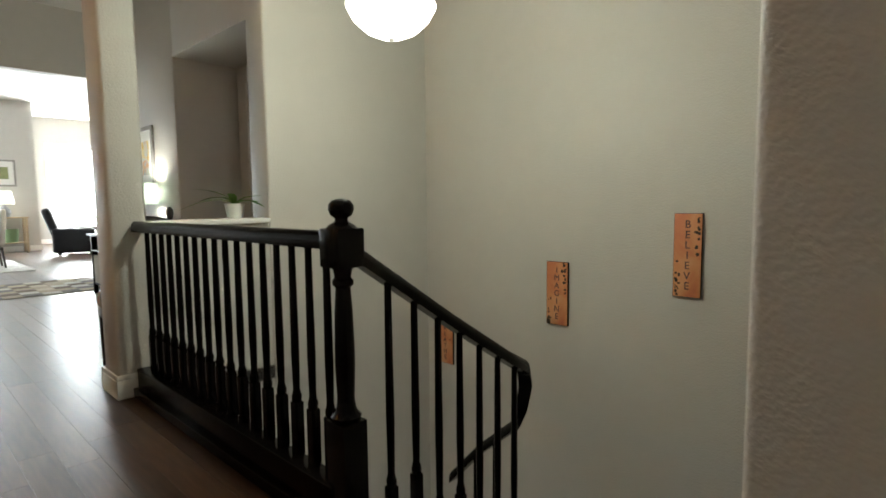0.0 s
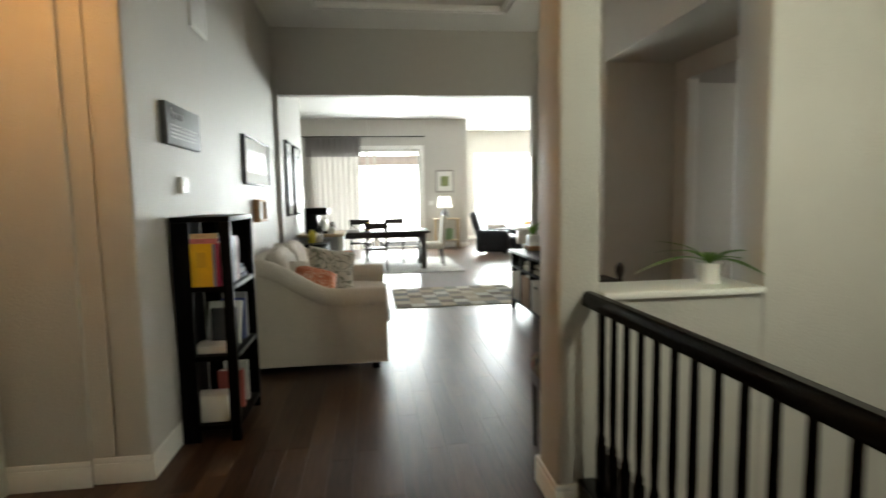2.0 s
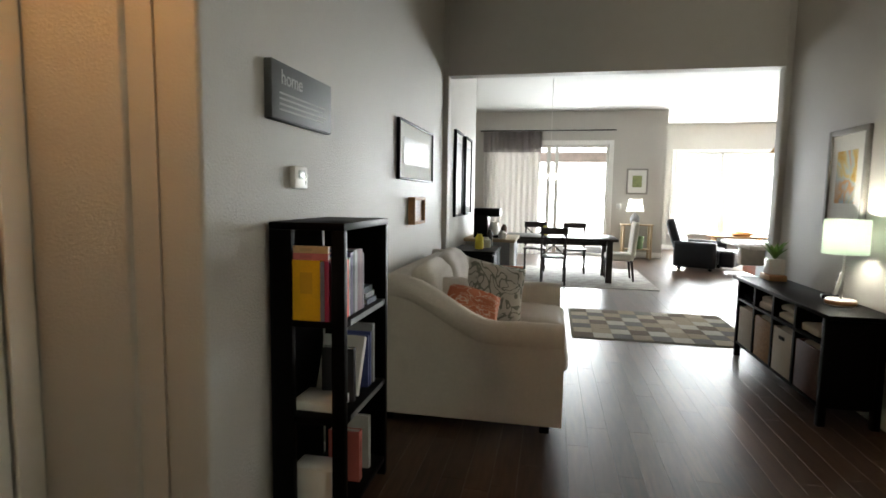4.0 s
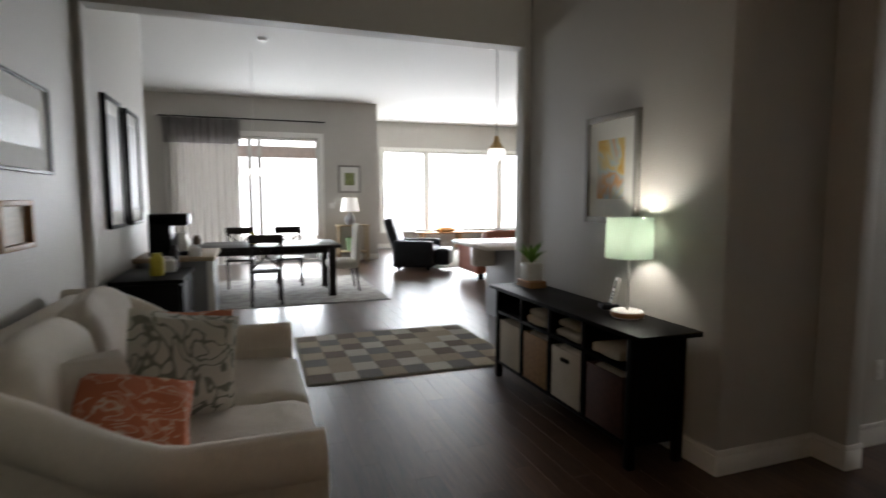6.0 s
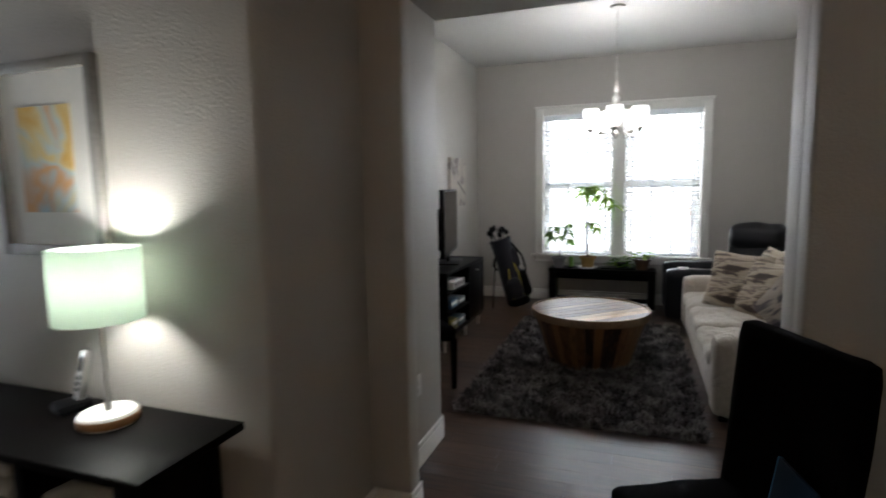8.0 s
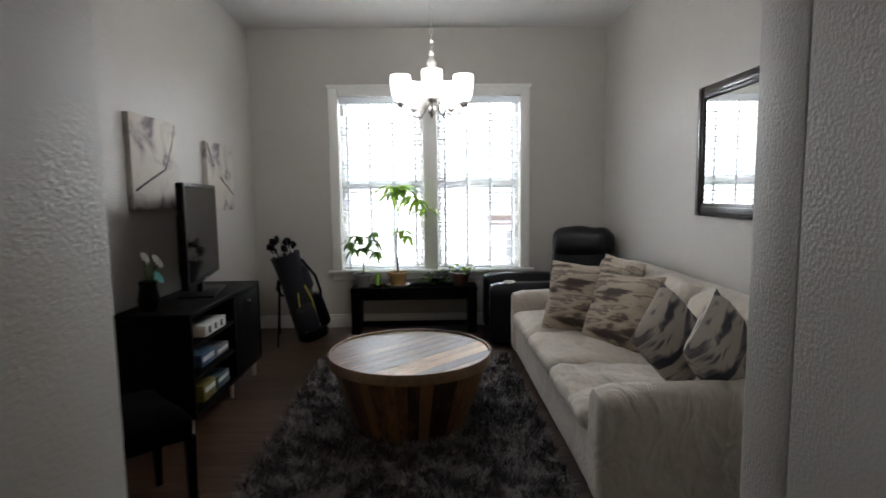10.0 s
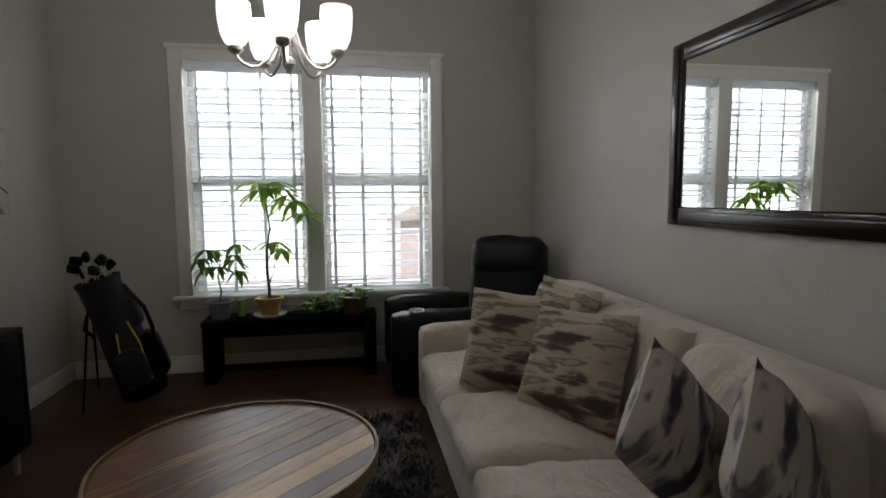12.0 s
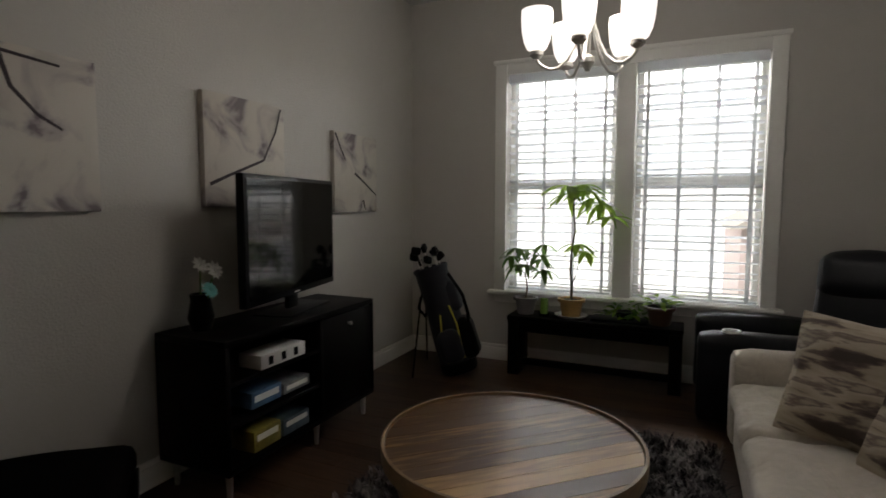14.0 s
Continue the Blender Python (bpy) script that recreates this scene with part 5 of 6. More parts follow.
scatter_pillow("cream and grey paisley throw pillow on the loveseat", PAISLEY, lean(-6.18, -0.30, 0.72, 112, 24, 13), 0.45, 0.45, 0.17, 2, group="loveseat pillows")
scatter_pillow("coral and cream patterned throw pillow on the loveseat", CORAL, lean(-6.40, -0.30, 0.705, 108, 18, 6), 0.40, 0.40, 0.15, 3, group="loveseat pillows")
scatter_pillow("plain cream throw pillow on the loveseat", LINEN, lean(-5.84, -0.56, 0.695, 150, 24, 10), 0.38, 0.38, 0.17, 4, group="loveseat pillows")

# bookshelf
bs = thing("bookshelf", "black open bookshelf half full of books", "bookshelf", pose(0, 0, 0))
BX0, BX1, BY0, BY1, BZ = -4.76, -4.185, -1.012, -0.69, 1.31
part("top", box(BX0, BX1, BY0, BY1, BZ - 0.03, BZ, 0.003), BLACK, bs)
for zz in (0.07, 0.48, 0.885):
    part("shelf", box(BX0 + 0.005, BX1 - 0.005, BY0 + 0.005, BY1 - 0.003, zz, zz + 0.028, 0.002), BLACK, bs)
for xx in (BX0, BX1 - 0.035):
    for yy, yw in ((BY0, 0.096), (BY1 - 0.056, 0.056)):
        part("post", box(xx, xx + 0.035, yy, yy + yw, 0, BZ - 0.03, 0.003), BLACK, bs)
# thin grey strips along the front edges of the upper two shelves
for zz in (0.48, 0.885):
    part("edge_strip", box(BX0 + 0.075, BX1 - 0.075, BY1 - 0.003, BY1, zz + 0.003, zz + 0.026), mat("grey_shelf_edge", (0.16, 0.16, 0.16), 0.5, var=0.3), bs)
part("back_panel", box(BX0 + 0.075, BX1 - 0.075, BY0, BY0 + 0.008, 0.07, BZ - 0.03), BLACK, bs)
part("rear_side", box(BX0, BX0 + 0.02, BY0 + 0.096, BY1 - 0.056, 0.07, BZ - 0.03, 0.002), BLACK, bs)


def book(m, l, w, h, color, label="closed hardback book standing on the bookshelf", group="books"):
    """Spine towards +y: l deep, w thick, h high; its corner at the origin."""
    t = thing("book", label, "book", m, group)
    c = mat("book_cover", color, 0.5, var=0.12, scale=14)
    part("cover", join(box(0, 0.003, -l, 0, 0, h), box(w - 0.003, w, -l, 0, 0, h), box(0.003, w - 0.003, -0.004, 0, 0, h)), c, t, smooth=False)
    part("page_block", box(0.003, w - 0.003, -l + 0.004, -0.004, 0.004, h - 0.004), PAPER, t, smooth=False)
    part("spine_label", box(w * 0.28, w * 0.72, 0, 0.0012, h * 0.45, h * 0.8), mat("spine_print", tuple(0.01 + 0.8 * q for q in color), 0.6), t, smooth=False)
    return t


ySp = BY1 - 0.03
zS = 0.914
x = BX1 - 0.038
for w, h, c in ((0.022, 0.235, (0.4, 0.36, 0.32)), (0.016, 0.23, (0.3, 0.2, 0.1)), (0.045, 0.24, (0.66, 0.07, 0.02)), (0.012, 0.245, (0.5, 0.48, 0.46)), (0.03, 0.265, (0.045, 0.02, 0.09)), (0.02, 0.27, (0.02, 0.02, 0.03)), (0.03, 0.272, (0.26, 0.23, 0.25)), (0.028, 0.272, (0.13, 0.055, 0.075)), (0.03, 0.27, (0.16, 0.07, 0.085)), (0.02, 0.25, (0.1, 0.05, 0.08))):
    x -= w + 0.002
    book(pose(x, ySp, zS), 0.15, w, h, c)
for i, c in enumerate(((0.07, 0.08, 0.14), (0.25, 0.25, 0.27), (0.05, 0.06, 0.1))):
    book(pose(BX0 + 0.09, ySp - 0.01 * i, zS + 0.0005 + 0.026 * (i + 1)) @ pose(0, 0, 0, 0, 90, 0), 0.18, 0.025, 0.13, c, "paperback lying flat on the bookshelf")
# books seen from the narrow end
yb = BY0 + 0.099
for w, h, l, c in ((0.118, 0.245, 0.03, (0.7, 0.40, 0.008)), (0.016, 0.24, 0.03, (0.22, 0.22, 0.3)), (0.018, 0.244, 0.03, (0.32, 0.03, 0.09))):
    book(pose(BX1 - 0.004, yb, zS) @ pose(0, 0, 0, 0, 0, -90) @ pose(-w, 0, 0), l, w, h, c, "thick yellow book standing at the shelf end" if w > 0.05 else "closed hardback book standing on the bookshelf")
    yb += w + 0.002
for i, c in enumerate(((0.5, 0.14, 0.14), (0.55, 0.4, 0.22))):
    book(pose(BX1 - 0.006, BY0 + 0.10, zS + 0.246 + 0.028 * i) @ pose(0, 0, 0, 0, 0, -90) @ pose(-0.152, 0, 0.027, 0, 90, 0), 0.028, 0.027, 0.15, c, "book lying flat on other books")
for x, w, h, c, zz in ((-4.68, 0.03, 0.29, (0.36, 0.36, 0.37), 0.509), (-4.63, 0.02, 0.26, (0.06, 0.08, 0.25), 0.509), (-4.60, 0.02, 0.25, (0.06, 0.08, 0.22), 0.509), (-4.42, 0.03, 0.24, (0.03, 0.03, 0.035), 0.509), (-4.62, 0.03, 0.26, (0.5, 0.5, 0.47), 0.099), (-4.50, 0.04, 0.24, (0.4, 0.1, 0.08), 0.099)):
    book(pose(x, ySp - 0.01, zz), 0.15, w, h, c)
pb = thing("paper_box", "white papers in a slanted file box on the shelf", "file box", pose(0, 0, 0))
part("sheaf", box(-4.36, -4.24, BY0 + 0.06, BY1 - 0.08, 0.099, 0.26, 0.004), PAPER, pb)
pb = thing("paper_stack", "loose white paper stack lying on the shelf", "papers", pose(0, 0, 0))
part("sheaf", box(-4.42, -4.25, BY0 + 0.06, BY1 - 0.06, 0.509, 0.55, 0.004), PAPER, pb)
sw_ = thing("white_binder", "white binder leaning on the bookshelf", "binder", pose(-4.46, BY1 - 0.04, 0.509) @ pose(0, 0, 0, 0, -24, 0))
part("cover", box(0, 0.035, -0.2, 0, 0, 0.27, 0.004), PAPER, sw_)

# signs, thermostat and pictures on the left wall (facing +y)
WL = -1.028
sg = thing("wall_sign", "grey rectangular sign board with pale lettering", "sign", pose(-4.485, WL, 1.838) @ pose(0, 0, 0, 0, 0, 180))
part("board", box(-0.29, 0.29, -0.035, 0, -0.115, 0.115, 0.003), GREYSIGN, sg)
part("edge", box(-0.292, 0.292, -0.03, -0.002, -0.119, -0.1155, 0.001), BLACKP, sg)
text_part("home", 0.085, pose(-0.12, -0.036, 0.055, 90), SIGNTXT, sg)
for i in range(4):
    part("text_bar", box(-0.23, 0.22 - 0.03 * (i % 2), -0.0362, -0.035, -0.012 - 0.022 * i, -0.004 - 0.022 * i), SIGNTXT, sg)
th_ = thing("thermostat", "white thermostat with a small display on the wall", "thermostat", pose(-4.46, WL, 1.495) @ pose(0, 0, 0, 0, 0, 180))
part("housing", box(-0.062, 0.062, -0.028, 0, -0.05, 0.05, 0.008), PLASTIC, th_)
part("display", box(-0.03, 0.028, -0.030, -0.0275, -0.005, 0.032, 0.001), mat("lcd", (0.35, 0.4, 0.36), 0.2), th_)
for i in range(2):
    part("button", box(0.035, 0.052, -0.030, -0.0275, -0.03 + 0.03 * i, -0.012 + 0.03 * i, 0.001), PLASTIC, th_)
wall_frame(1.12, 0.45, 0.018, 0.03, BLACKP, PAPER, "framed_picture", "wide black framed print with pale mat behind glass", pose(-6.60, WL, 1.768) @ pose(0, 0, 0, 0, 0, 180), art=(0.84, 0.2, mat("faint_print", (0.55, 0.56, 0.55), 0.4, var=0.15, scale=10)))
wall_frame(0.36, 0.22, 0.025, 0.06, HONEYW, PALEW, "small_frame", "small deep honey wood shadow box frame", pose(-6.56, WL, 1.30) @ pose(0, 0, 0, 0, 0, 180))
vt = thing("wall_vent", "white air vent grille high on the wall", "vent", pose(-4.98, WL, 2.72) @ pose(0, 0, 0, 0, 0, 180))
part("frame", join(box(-0.17, 0.17, -0.012, 0, -0.19, -0.165, 0.002), box(-0.17, 0.17, -0.012, 0, 0.165, 0.19, 0.002), box(-0.17, -0.145, -0.012, 0, -0.165, 0.165, 0.002), box(0.145, 0.17, -0.012, 0, -0.165, 0.165, 0.002)), PLASTIC, vt)
for i in range(14):
    part("slat", box(-0.145, 0.145, -0.010, -0.003, -0.16 + i * 0.0235, -0.146 + i * 0.0235, 0.001), PLASTIC, vt)

# console table under the painting
ct = thing("console_table", "black wooden console table with cubbies and baskets", "console table", pose(0, 0, 0))
KX0, KX1, KY0, KY1, KZ = -7.60, -5.82, 1.77, 2.17, 0.735
part("tabletop", box(KX0, KX1, KY0, KY1, KZ - 0.028, KZ, 0.004), BLACK, ct)
fx0, fx1, fy0, fy1 = KX0 + 0.06, KX1 - 0.09, KY0 + 0.03, KY1 - 0.02
for xx in (fx0, fx1 - 0.045):
    for yy in (fy0, fy1 - 0.045):
        part("leg", box(xx, xx + 0.045, yy, yy + 0.045, 0, KZ - 0.028, 0.003), BLACK, ct)
part("upper_shelf", box(fx0 + 0.045, fx1 - 0.045, fy0, fy1, 0.52, 0.54, 0.002), BLACK, ct)
part("lower_shelf", box(fx0 + 0.045, fx1 - 0.045, fy0, fy1, 0.12, 0.14, 0.002), BLACK, ct)
part("back_panel", box(fx0 + 0.045, fx1 - 0.045, fy1 - 0.012, fy1, 0.14, KZ - 0.03), BLACK, ct)
part("end_panel", box(fx1 - 0.03, fx1 - 0.012, fy0 + 0.045, fy1 - 0.045, 0.12, KZ - 0.03), BLACK, ct)
part("end_panel", box(fx0 + 0.012, fx0 + 0.03, fy0 + 0.045, fy1 - 0.045, 0.12, KZ - 0.03), BLACK, ct)
nd = 4
cw = (fx1 - fx0 - 0.09) / nd
for i in range(1, nd):
    xx = fx0 + 0.045 + cw * i
    part("divider", box(xx - 0.02, xx + 0.02, fy0, fy1, 0.14, 0.52, 0.002), BLACK, ct)
    part("divider", box(xx - 0.02, xx + 0.02, fy0, fy1, 0.54, KZ - 0.028, 0.002), BLACK, ct)


def basket(x0, x1, material, label, z1=0.475, hole=True):
    t = thing("storage_basket", label, "basket", pose(0, 0, 0), "baskets in the console")
    part("body", join(box(x0, x1, fy0 + 0.005, fy0 + 0.017, 0.142, z1, 0.003), box(x0, x1, fy1 - 0.05, fy1 - 0.035, 0.142, z1, 0.003), box(x0, x0 + 0.012, fy0 + 0.017, fy1 - 0.05, 0.142, z1), box(x1 - 0.012, x1, fy0 + 0.017, fy1 - 0.05, 0.142, z1)), material, t)
    if hole:
        part("grip", box((x0 + x1) / 2 - 0.045, (x0 + x1) / 2 + 0.045, fy0 + 0.002, fy0 + 0.006, z1 - 0.075, z1 - 0.05, 0.008), BLACKP, t)
    part("filling", soft_box(x0 + 0.02, x1 - 0.02, fy0 + 0.03, fy1 - 0.06, 0.15, z1 + 0.005, 0.04, 0.02, x0, 0.02), LINEN if hole else CANVASB, t)
    return t


x0 = fx0 + 0.045
basket(x0 + 0.03, x0 + cw - 0.03, CANVASB, "cream canvas storage bin in the console", hole=False)
basket(x0 + cw + 0.03, x0 + 2 * cw - 0.03, WICKER, "brown woven basket in the console", hole=False)
basket(x0 + 2 * cw + 0.03, x0 + 3 * cw - 0.03, CANVASB, "cream canvas storage bin with a grip hole")
basket(x0 + 3 * cw + 0.03, x0 + 4 * cw - 0.03, mat("dark_red_wicker", (0.06, 0.022, 0.015), 0.7, var=0.4, scale=40), "dark red-brown woven basket in the console", hole=False)
for i in range(4):
    a = x0 + cw * i + 0.05
    t = thing("folded_cloth", "folded pale cloth in an upper cubby", "cloth", pose(0, 0, 0), "cloths in the console")
    part("cloth", soft_box(a, a + cw - 0.13, fy0 + 0.02, fy0 + 0.25, 0.541, 0.59 + 0.012 * (i % 2), 0.02, 0.012, i * 3, 0.01), CANVASB if i else DARKFAB, t)
    if i in (1, 2):
        part("cloth", soft_box(a + 0.02, a + cw - 0.16, fy0 + 0.03, fy0 + 0.22, 0.607, 0.645, 0.015, 0.01, i * 5, 0.01), CANVASB, t)

# table lamp
tl = thing("table_lamp", "table lamp with a pale green drum shade, lit", "lamp", pose(-6.245, 2.03, KZ))
part("base", lathe([(0, 0), (0.085, 0), (0.09, 0.008), (0.09, 0.032), (0.084, 0.04), (0, 0.042)], 32), WHITEC, tl, "round pale base with bark edge")
part("bark_ring", lathe([(0.0905, 0.006), (0.0925, 0.01), (0.0925, 0.028), (0.0905, 0.032)], 32), HONEYW, tl)
part("stem", lathe([(0.008, 0.04), (0.007, 0.36), (0.02, 0.365), (0.02, 0.41), (0, 0.42)], 14), CHROME, tl)
SHD = mat("green_shade", (0.74, 0.83, 0.76), 0.8, var=0.03, scale=30, bump=0.2, bscale=400)
_t, _p = node_of(SHD)
_tr = _t.nodes.new("ShaderNodeBsdfTranslucent")
_tr.inputs[0].default_value = (0.84, 0.93, 0.84, 1)
_mx = _t.nodes.new("ShaderNodeMixShader")
_mx.inputs[0].default_value = 0.82
_t.links.new(_p.outputs[0], _mx.inputs[1])
_t.links.new(_tr.outputs[0], _mx.inputs[2])
_t.links.new(_mx.outputs[0], _t.nodes["Material Output"].inputs[0])
part("shade", lathe([(0.130, 0.345), (0.132, 0.345), (0.130, 0.575), (0.128, 0.575), (0.130, 0.345)], 48), SHD, tl, "pale mint green drum shade")
part("bulb", lathe([(0, 0.40), (0.016, 0.41), (0.026, 0.45), (0.02, 0.475), (0, 0.482)], 16), glow_mat("bulb_glow", (1, 0.97, 0.85), 6.0), tl)
tl.children[-1].visible_shadow = False
ph = thing("cordless_phone", "black and silver cordless phone in its cradle", "phone", pose(-6.46, 2.07, KZ) @ pose(0, 0, 0, 0, 0, -20))
part("cradle", box(-0.05, 0.05, -0.06, 0.05, 0, 0.035, 0.012), BLACKP, ph)
hs = part("handset", box(-0.025, 0.025, -0.012, 0.012, 0.0, 0.17, 0.008), CHROME, ph, at=pose(0, 0.015, 0.03, -12))
part("screen", box(-0.018, 0.018, -0.0135, -0.011, 0.1, 0.15, 0.001), BLACKP, hs)
for i in range(3):
    part("key_row", box(-0.018, 0.018, -0.0135, -0.011, 0.03 + i * 0.02, 0.042 + i * 0.02, 0.001), BLACKP, hs)
pp = thing("potted_succulent", "spiky green plant in a square white pot", "plant", pose(-7.40, 2.04, KZ + 0.052))
part("pot", box(-0.065, 0.065, -0.065, 0.065, 0, 0.13, 0.01), WHITEC, pp)
for i in range(16):
    part("leaf", leaf_blade(0.2, 0.026, 0.25), LEAFD, pp, at=pose(0, 0, 0.125, 0, 0, i * 137) @ pose(0, 0, 0, 0, -48 - (i % 4) * 10, 0))
wb = thing("wood_block", "honey wood block under the white pot", "block", pose(-7.38, 2.03, KZ))
part("block", box(-0.11, 0.11, -0.07, 0.07, 0, 0.052, 0.006), HONEYW, wb)

wall_frame(0.54, 0.70, 0.042, 0.028, GREYFRAME, PAPER, "framed_painting", "weathered grey framed watercolour of a bright landscape", pose(-6.64, 2.198, 1.605), art=(0.27, 0.38, ARTC))

# checked rug in the opening
cr_ = thing("checked_rug", "low-pile rug with beige, brown and grey checks", "rug", pose(0, 0, 0))
GX0, GX1, GY0, GY1 = -9.27, -7.77, 0.35, 2.15
part("base", box(GX0, GX1, GY0, GY1, 0.001, 0.008, 0.003), mat("rug_border", (0.22, 0.19, 0.14), 0.95, var=0.1, bump=0.4, bscale=200), cr_)
cols = [mat("rug_" + nm, c, 0.95, var=0.12, scale=30, bump=0.5, bscale=220) for nm, c in (("beige", (0.40, 0.335, 0.235)), ("sand", (0.30, 0.245, 0.165)), ("brown", (0.12, 0.085, 0.055)), ("grey", (0.14, 0.125, 0.11)), ("cream", (0.44, 0.40, 0.32)))]
rg = random.Random(4)
nx, ny = 7, 9
dx, dy = (GX1 - GX0 - 0.05) / nx, (GY1 - GY0 - 0.05) / ny
for i in range(nx):
    for j in range(ny):
        part("check", box(GX0 + 0.027 + i * dx, GX0 + 0.023 + (i + 1) * dx, GY0 + 0.027 + j * dy, GY0 + 0.023 + (j + 1) * dy, 0.008, 0.0105), cols[rg.choice((0, 4, 1)) if (i + j) % 2 else rg.choice((2, 3, 1))], cr_, smooth=False)

# banners in the stairwell
def banner(xc, z0, z1, w, words, label):
    t = thing("wall_plaque", label, "sign", pose(xc, 3.258, (z0 + z1) / 2 + 0.07), "stairwell plaques")
    h = z1 - z0
    part("board", box(-w / 2, w / 2, -0.02, 0, -h / 2, h / 2, 0.003), ORANGEP, t)
    part("edge", box(-w / 2 - 0.002, w / 2 + 0.002, -0.018, -0.001, -h / 2 - 0.002, h / 2 + 0.002, 0.002), BLACKP, t)
    DK = BRANCH
    if words:
        text_part("\n".join(words), h / (len(words) + 0.7), pose(0, -0.021, 0, 90), DK, t)
    else:
        for i in range(7):
            part("letter_bar", box(-0.011, 0.011, -0.0212, -0.02, h / 2 - 0.09 - i * h * 0.12, h / 2 - 0.06 - i * h * 0.12), DK, t)
    rb_ = random.Random(int(xc * 100))
    for i in range(34):
        side = 1 if i % 2 else -1
        x = side * (w / 2 - 0.012 - abs(rb_.gauss(0, 0.011)))
        z = side * h * min(0.48, max(0.02, 0.5 - abs(rb_.gauss(0, 0.22))))
        part("painted_leaf", lathe([(0, 0), (rb_.uniform(0.004, 0.011), 0.0005), (0, 0.001)], 6, m=pose(x, -0.0206, z, 90, 0, 0) @ Matrix.Diagonal((1, rb_.uniform(0.5, 1.6), 1, 1))), PLQINK, t)
    return t


PLQ = "orange wooden plaque with dark painted lettering on the stairwell wall"
banner(-2.94, -0.35, 0.05, 0.165, "BREATHE", PLQ)
banner(-1.868, 0.14, 0.58, 0.165, "IMAGINE", PLQ)
banner(-1.003, 0.435, 0.92, 0.155, "BELIEVE", PLQ)
banner(-0.335, 0.69, 1.32, 0.06, "", "orange wooden plaque with unreadable dark lettering")

# stairwell pendant
sp = thing("pendant_lamp", "lit white glass bowl pendant over the stairs", "lamp", pose(-1.80, 1.70, 0.07))
part("bowl", lathe([(0, 1.745), (0.05, 1.75), (0.12, 1.78), (0.175, 1.83), (0.205, 1.885), (0.205, 1.895), (0.198, 1.89), (0.168, 1.84), (0.115, 1.792), (0.05, 1.765), (0, 1.76)], 40), glow_mat("lit_bowl", (1, 0.96, 0.9), 3.0), sp)
sp.children[0].visible_shadow = False
part("finial", lathe([(0, 1.735), (0.012, 1.738), (0.014, 1.748), (0, 1.752)], 14), CHROME, sp)
part("rod", tube([(0, 0, 1.76), (0, 0, (HALL_TOP - 0.07))], 0.009, 8), CHROME, sp)
for i in range(3):
    a = i * 2.094
    part("support", tube([(0.2 * math.cos(a), 0.2 * math.sin(a), 1.89), (0.1 * math.cos(a), 0.1 * math.sin(a), 2.02), (0.01 * math.cos(a), 0.01 * math.sin(a), 2.08)], 0.005, 6), CHROME, sp)
part("canopy", lathe([(0, (HALL_TOP - 0.07)), (0.07, (HALL_TOP - 0.07)), (0.06, (HALL_TOP - 0.07) - 0.03), (0, (HALL_TOP - 0.07) - 0.04)], 24), CHROME, sp)

# upholstered chair against the half wall
hc = thing("side_chair", "dark wooden side chair in floral tapestry beside the column", "chair", pose(-3.69, 1.14, 0) @ pose(0, 0, 0, 0, 0, -90) @ Matrix.Diagonal((0.78, 0.78, 1.06, 1)))
part("seat", soft_box(-0.24, 0.24, -0.24, 0.20, 0.39, 0.50, 0.04, 0.02, 1), TAPEST, hc)
part("seat_rail", box(-0.23, 0.23, -0.23, 0.19, 0.34, 0.40, 0.006), DARKW, hc)
part("backrest", soft_box(-0.19, 0.19, -0.03, 0.03, 0.0, 0.36, 0.025, 0.0, 2), TAPEST, hc, at=pose(0, 0.205, 0.54, -4))
for x in (-0.21, 0.21):
    part("back_post", tube([(x, 0.19, 0), (x, 0.20, 0.45), (x, 0.235, 0.93)], 0.019, 10), DARKW, hc)
    part("finial", lathe([(0.012, 0.925), (0.022, 0.935), (0.03, 0.96), (0.028, 0.985), (0.012, 1.0), (0, 1.002)], 14, x, 0.236), DARKW, hc)
    part("leg", tube([(x, -0.2, 0), (x, -0.2, 0.2), (x, -0.205, 0.35)], 0.014, 10, 0.022), DARKW, hc)
part("top_rail", tube([(-0.21, 0.232, 0.90), (-0.1, 0.236, 0.925), (0, 0.238, 0.93), (0.1, 0.236, 0.925), (0.21, 0.232, 0.90)], 0.022, 10), DARKW, hc)

# orchid on the ledge
oc = thing("orchid", "strap-leaved orchid without flowers in a white pot", "plant", pose(-3.29, 1.63, 0.982))
part("pot", lathe([(0, 0), (0.05, 0), (0.062, 0.085), (0.066, 0.095), (0.058, 0.095), (0.05, 0.07), (0, 0.07)], 24), WHITEC, oc)
for az, l, lift in ((15, 0.20, -40), (85, 0.22, -52), (150, 0.17, -30), (200, 0.23, -48), (268, 0.26, -38), (325, 0.18, -60), (100, 0.27, -34), (245, 0.20, -66)):
    part("leaf", leaf_blade(l, 0.05, 0.95, 8), LEAFD, oc, at=pose(0, 0, 0.085, 0, 0, az) @ pose(0, 0, 0, 0, lift, 0))


# ---- living room ----
def tall_frame(xc, label):
    return wall_frame(0.5, 0.98, 0.03, 0.035, BLACK, PAPER, "tall_picture", label, pose(xc, -0.998, 1.68) @ pose(0, 0, 0, 0, 0, 180), art=(0.3, 0.72, mat("grey_print", (0.3, 0.3, 0.29), 0.5, var=0.3, scale=6)))


tall_frame(-8.45, "tall dark framed print on the living room wall")
tall_frame(-9.15, "tall dark framed print on the living room wall")

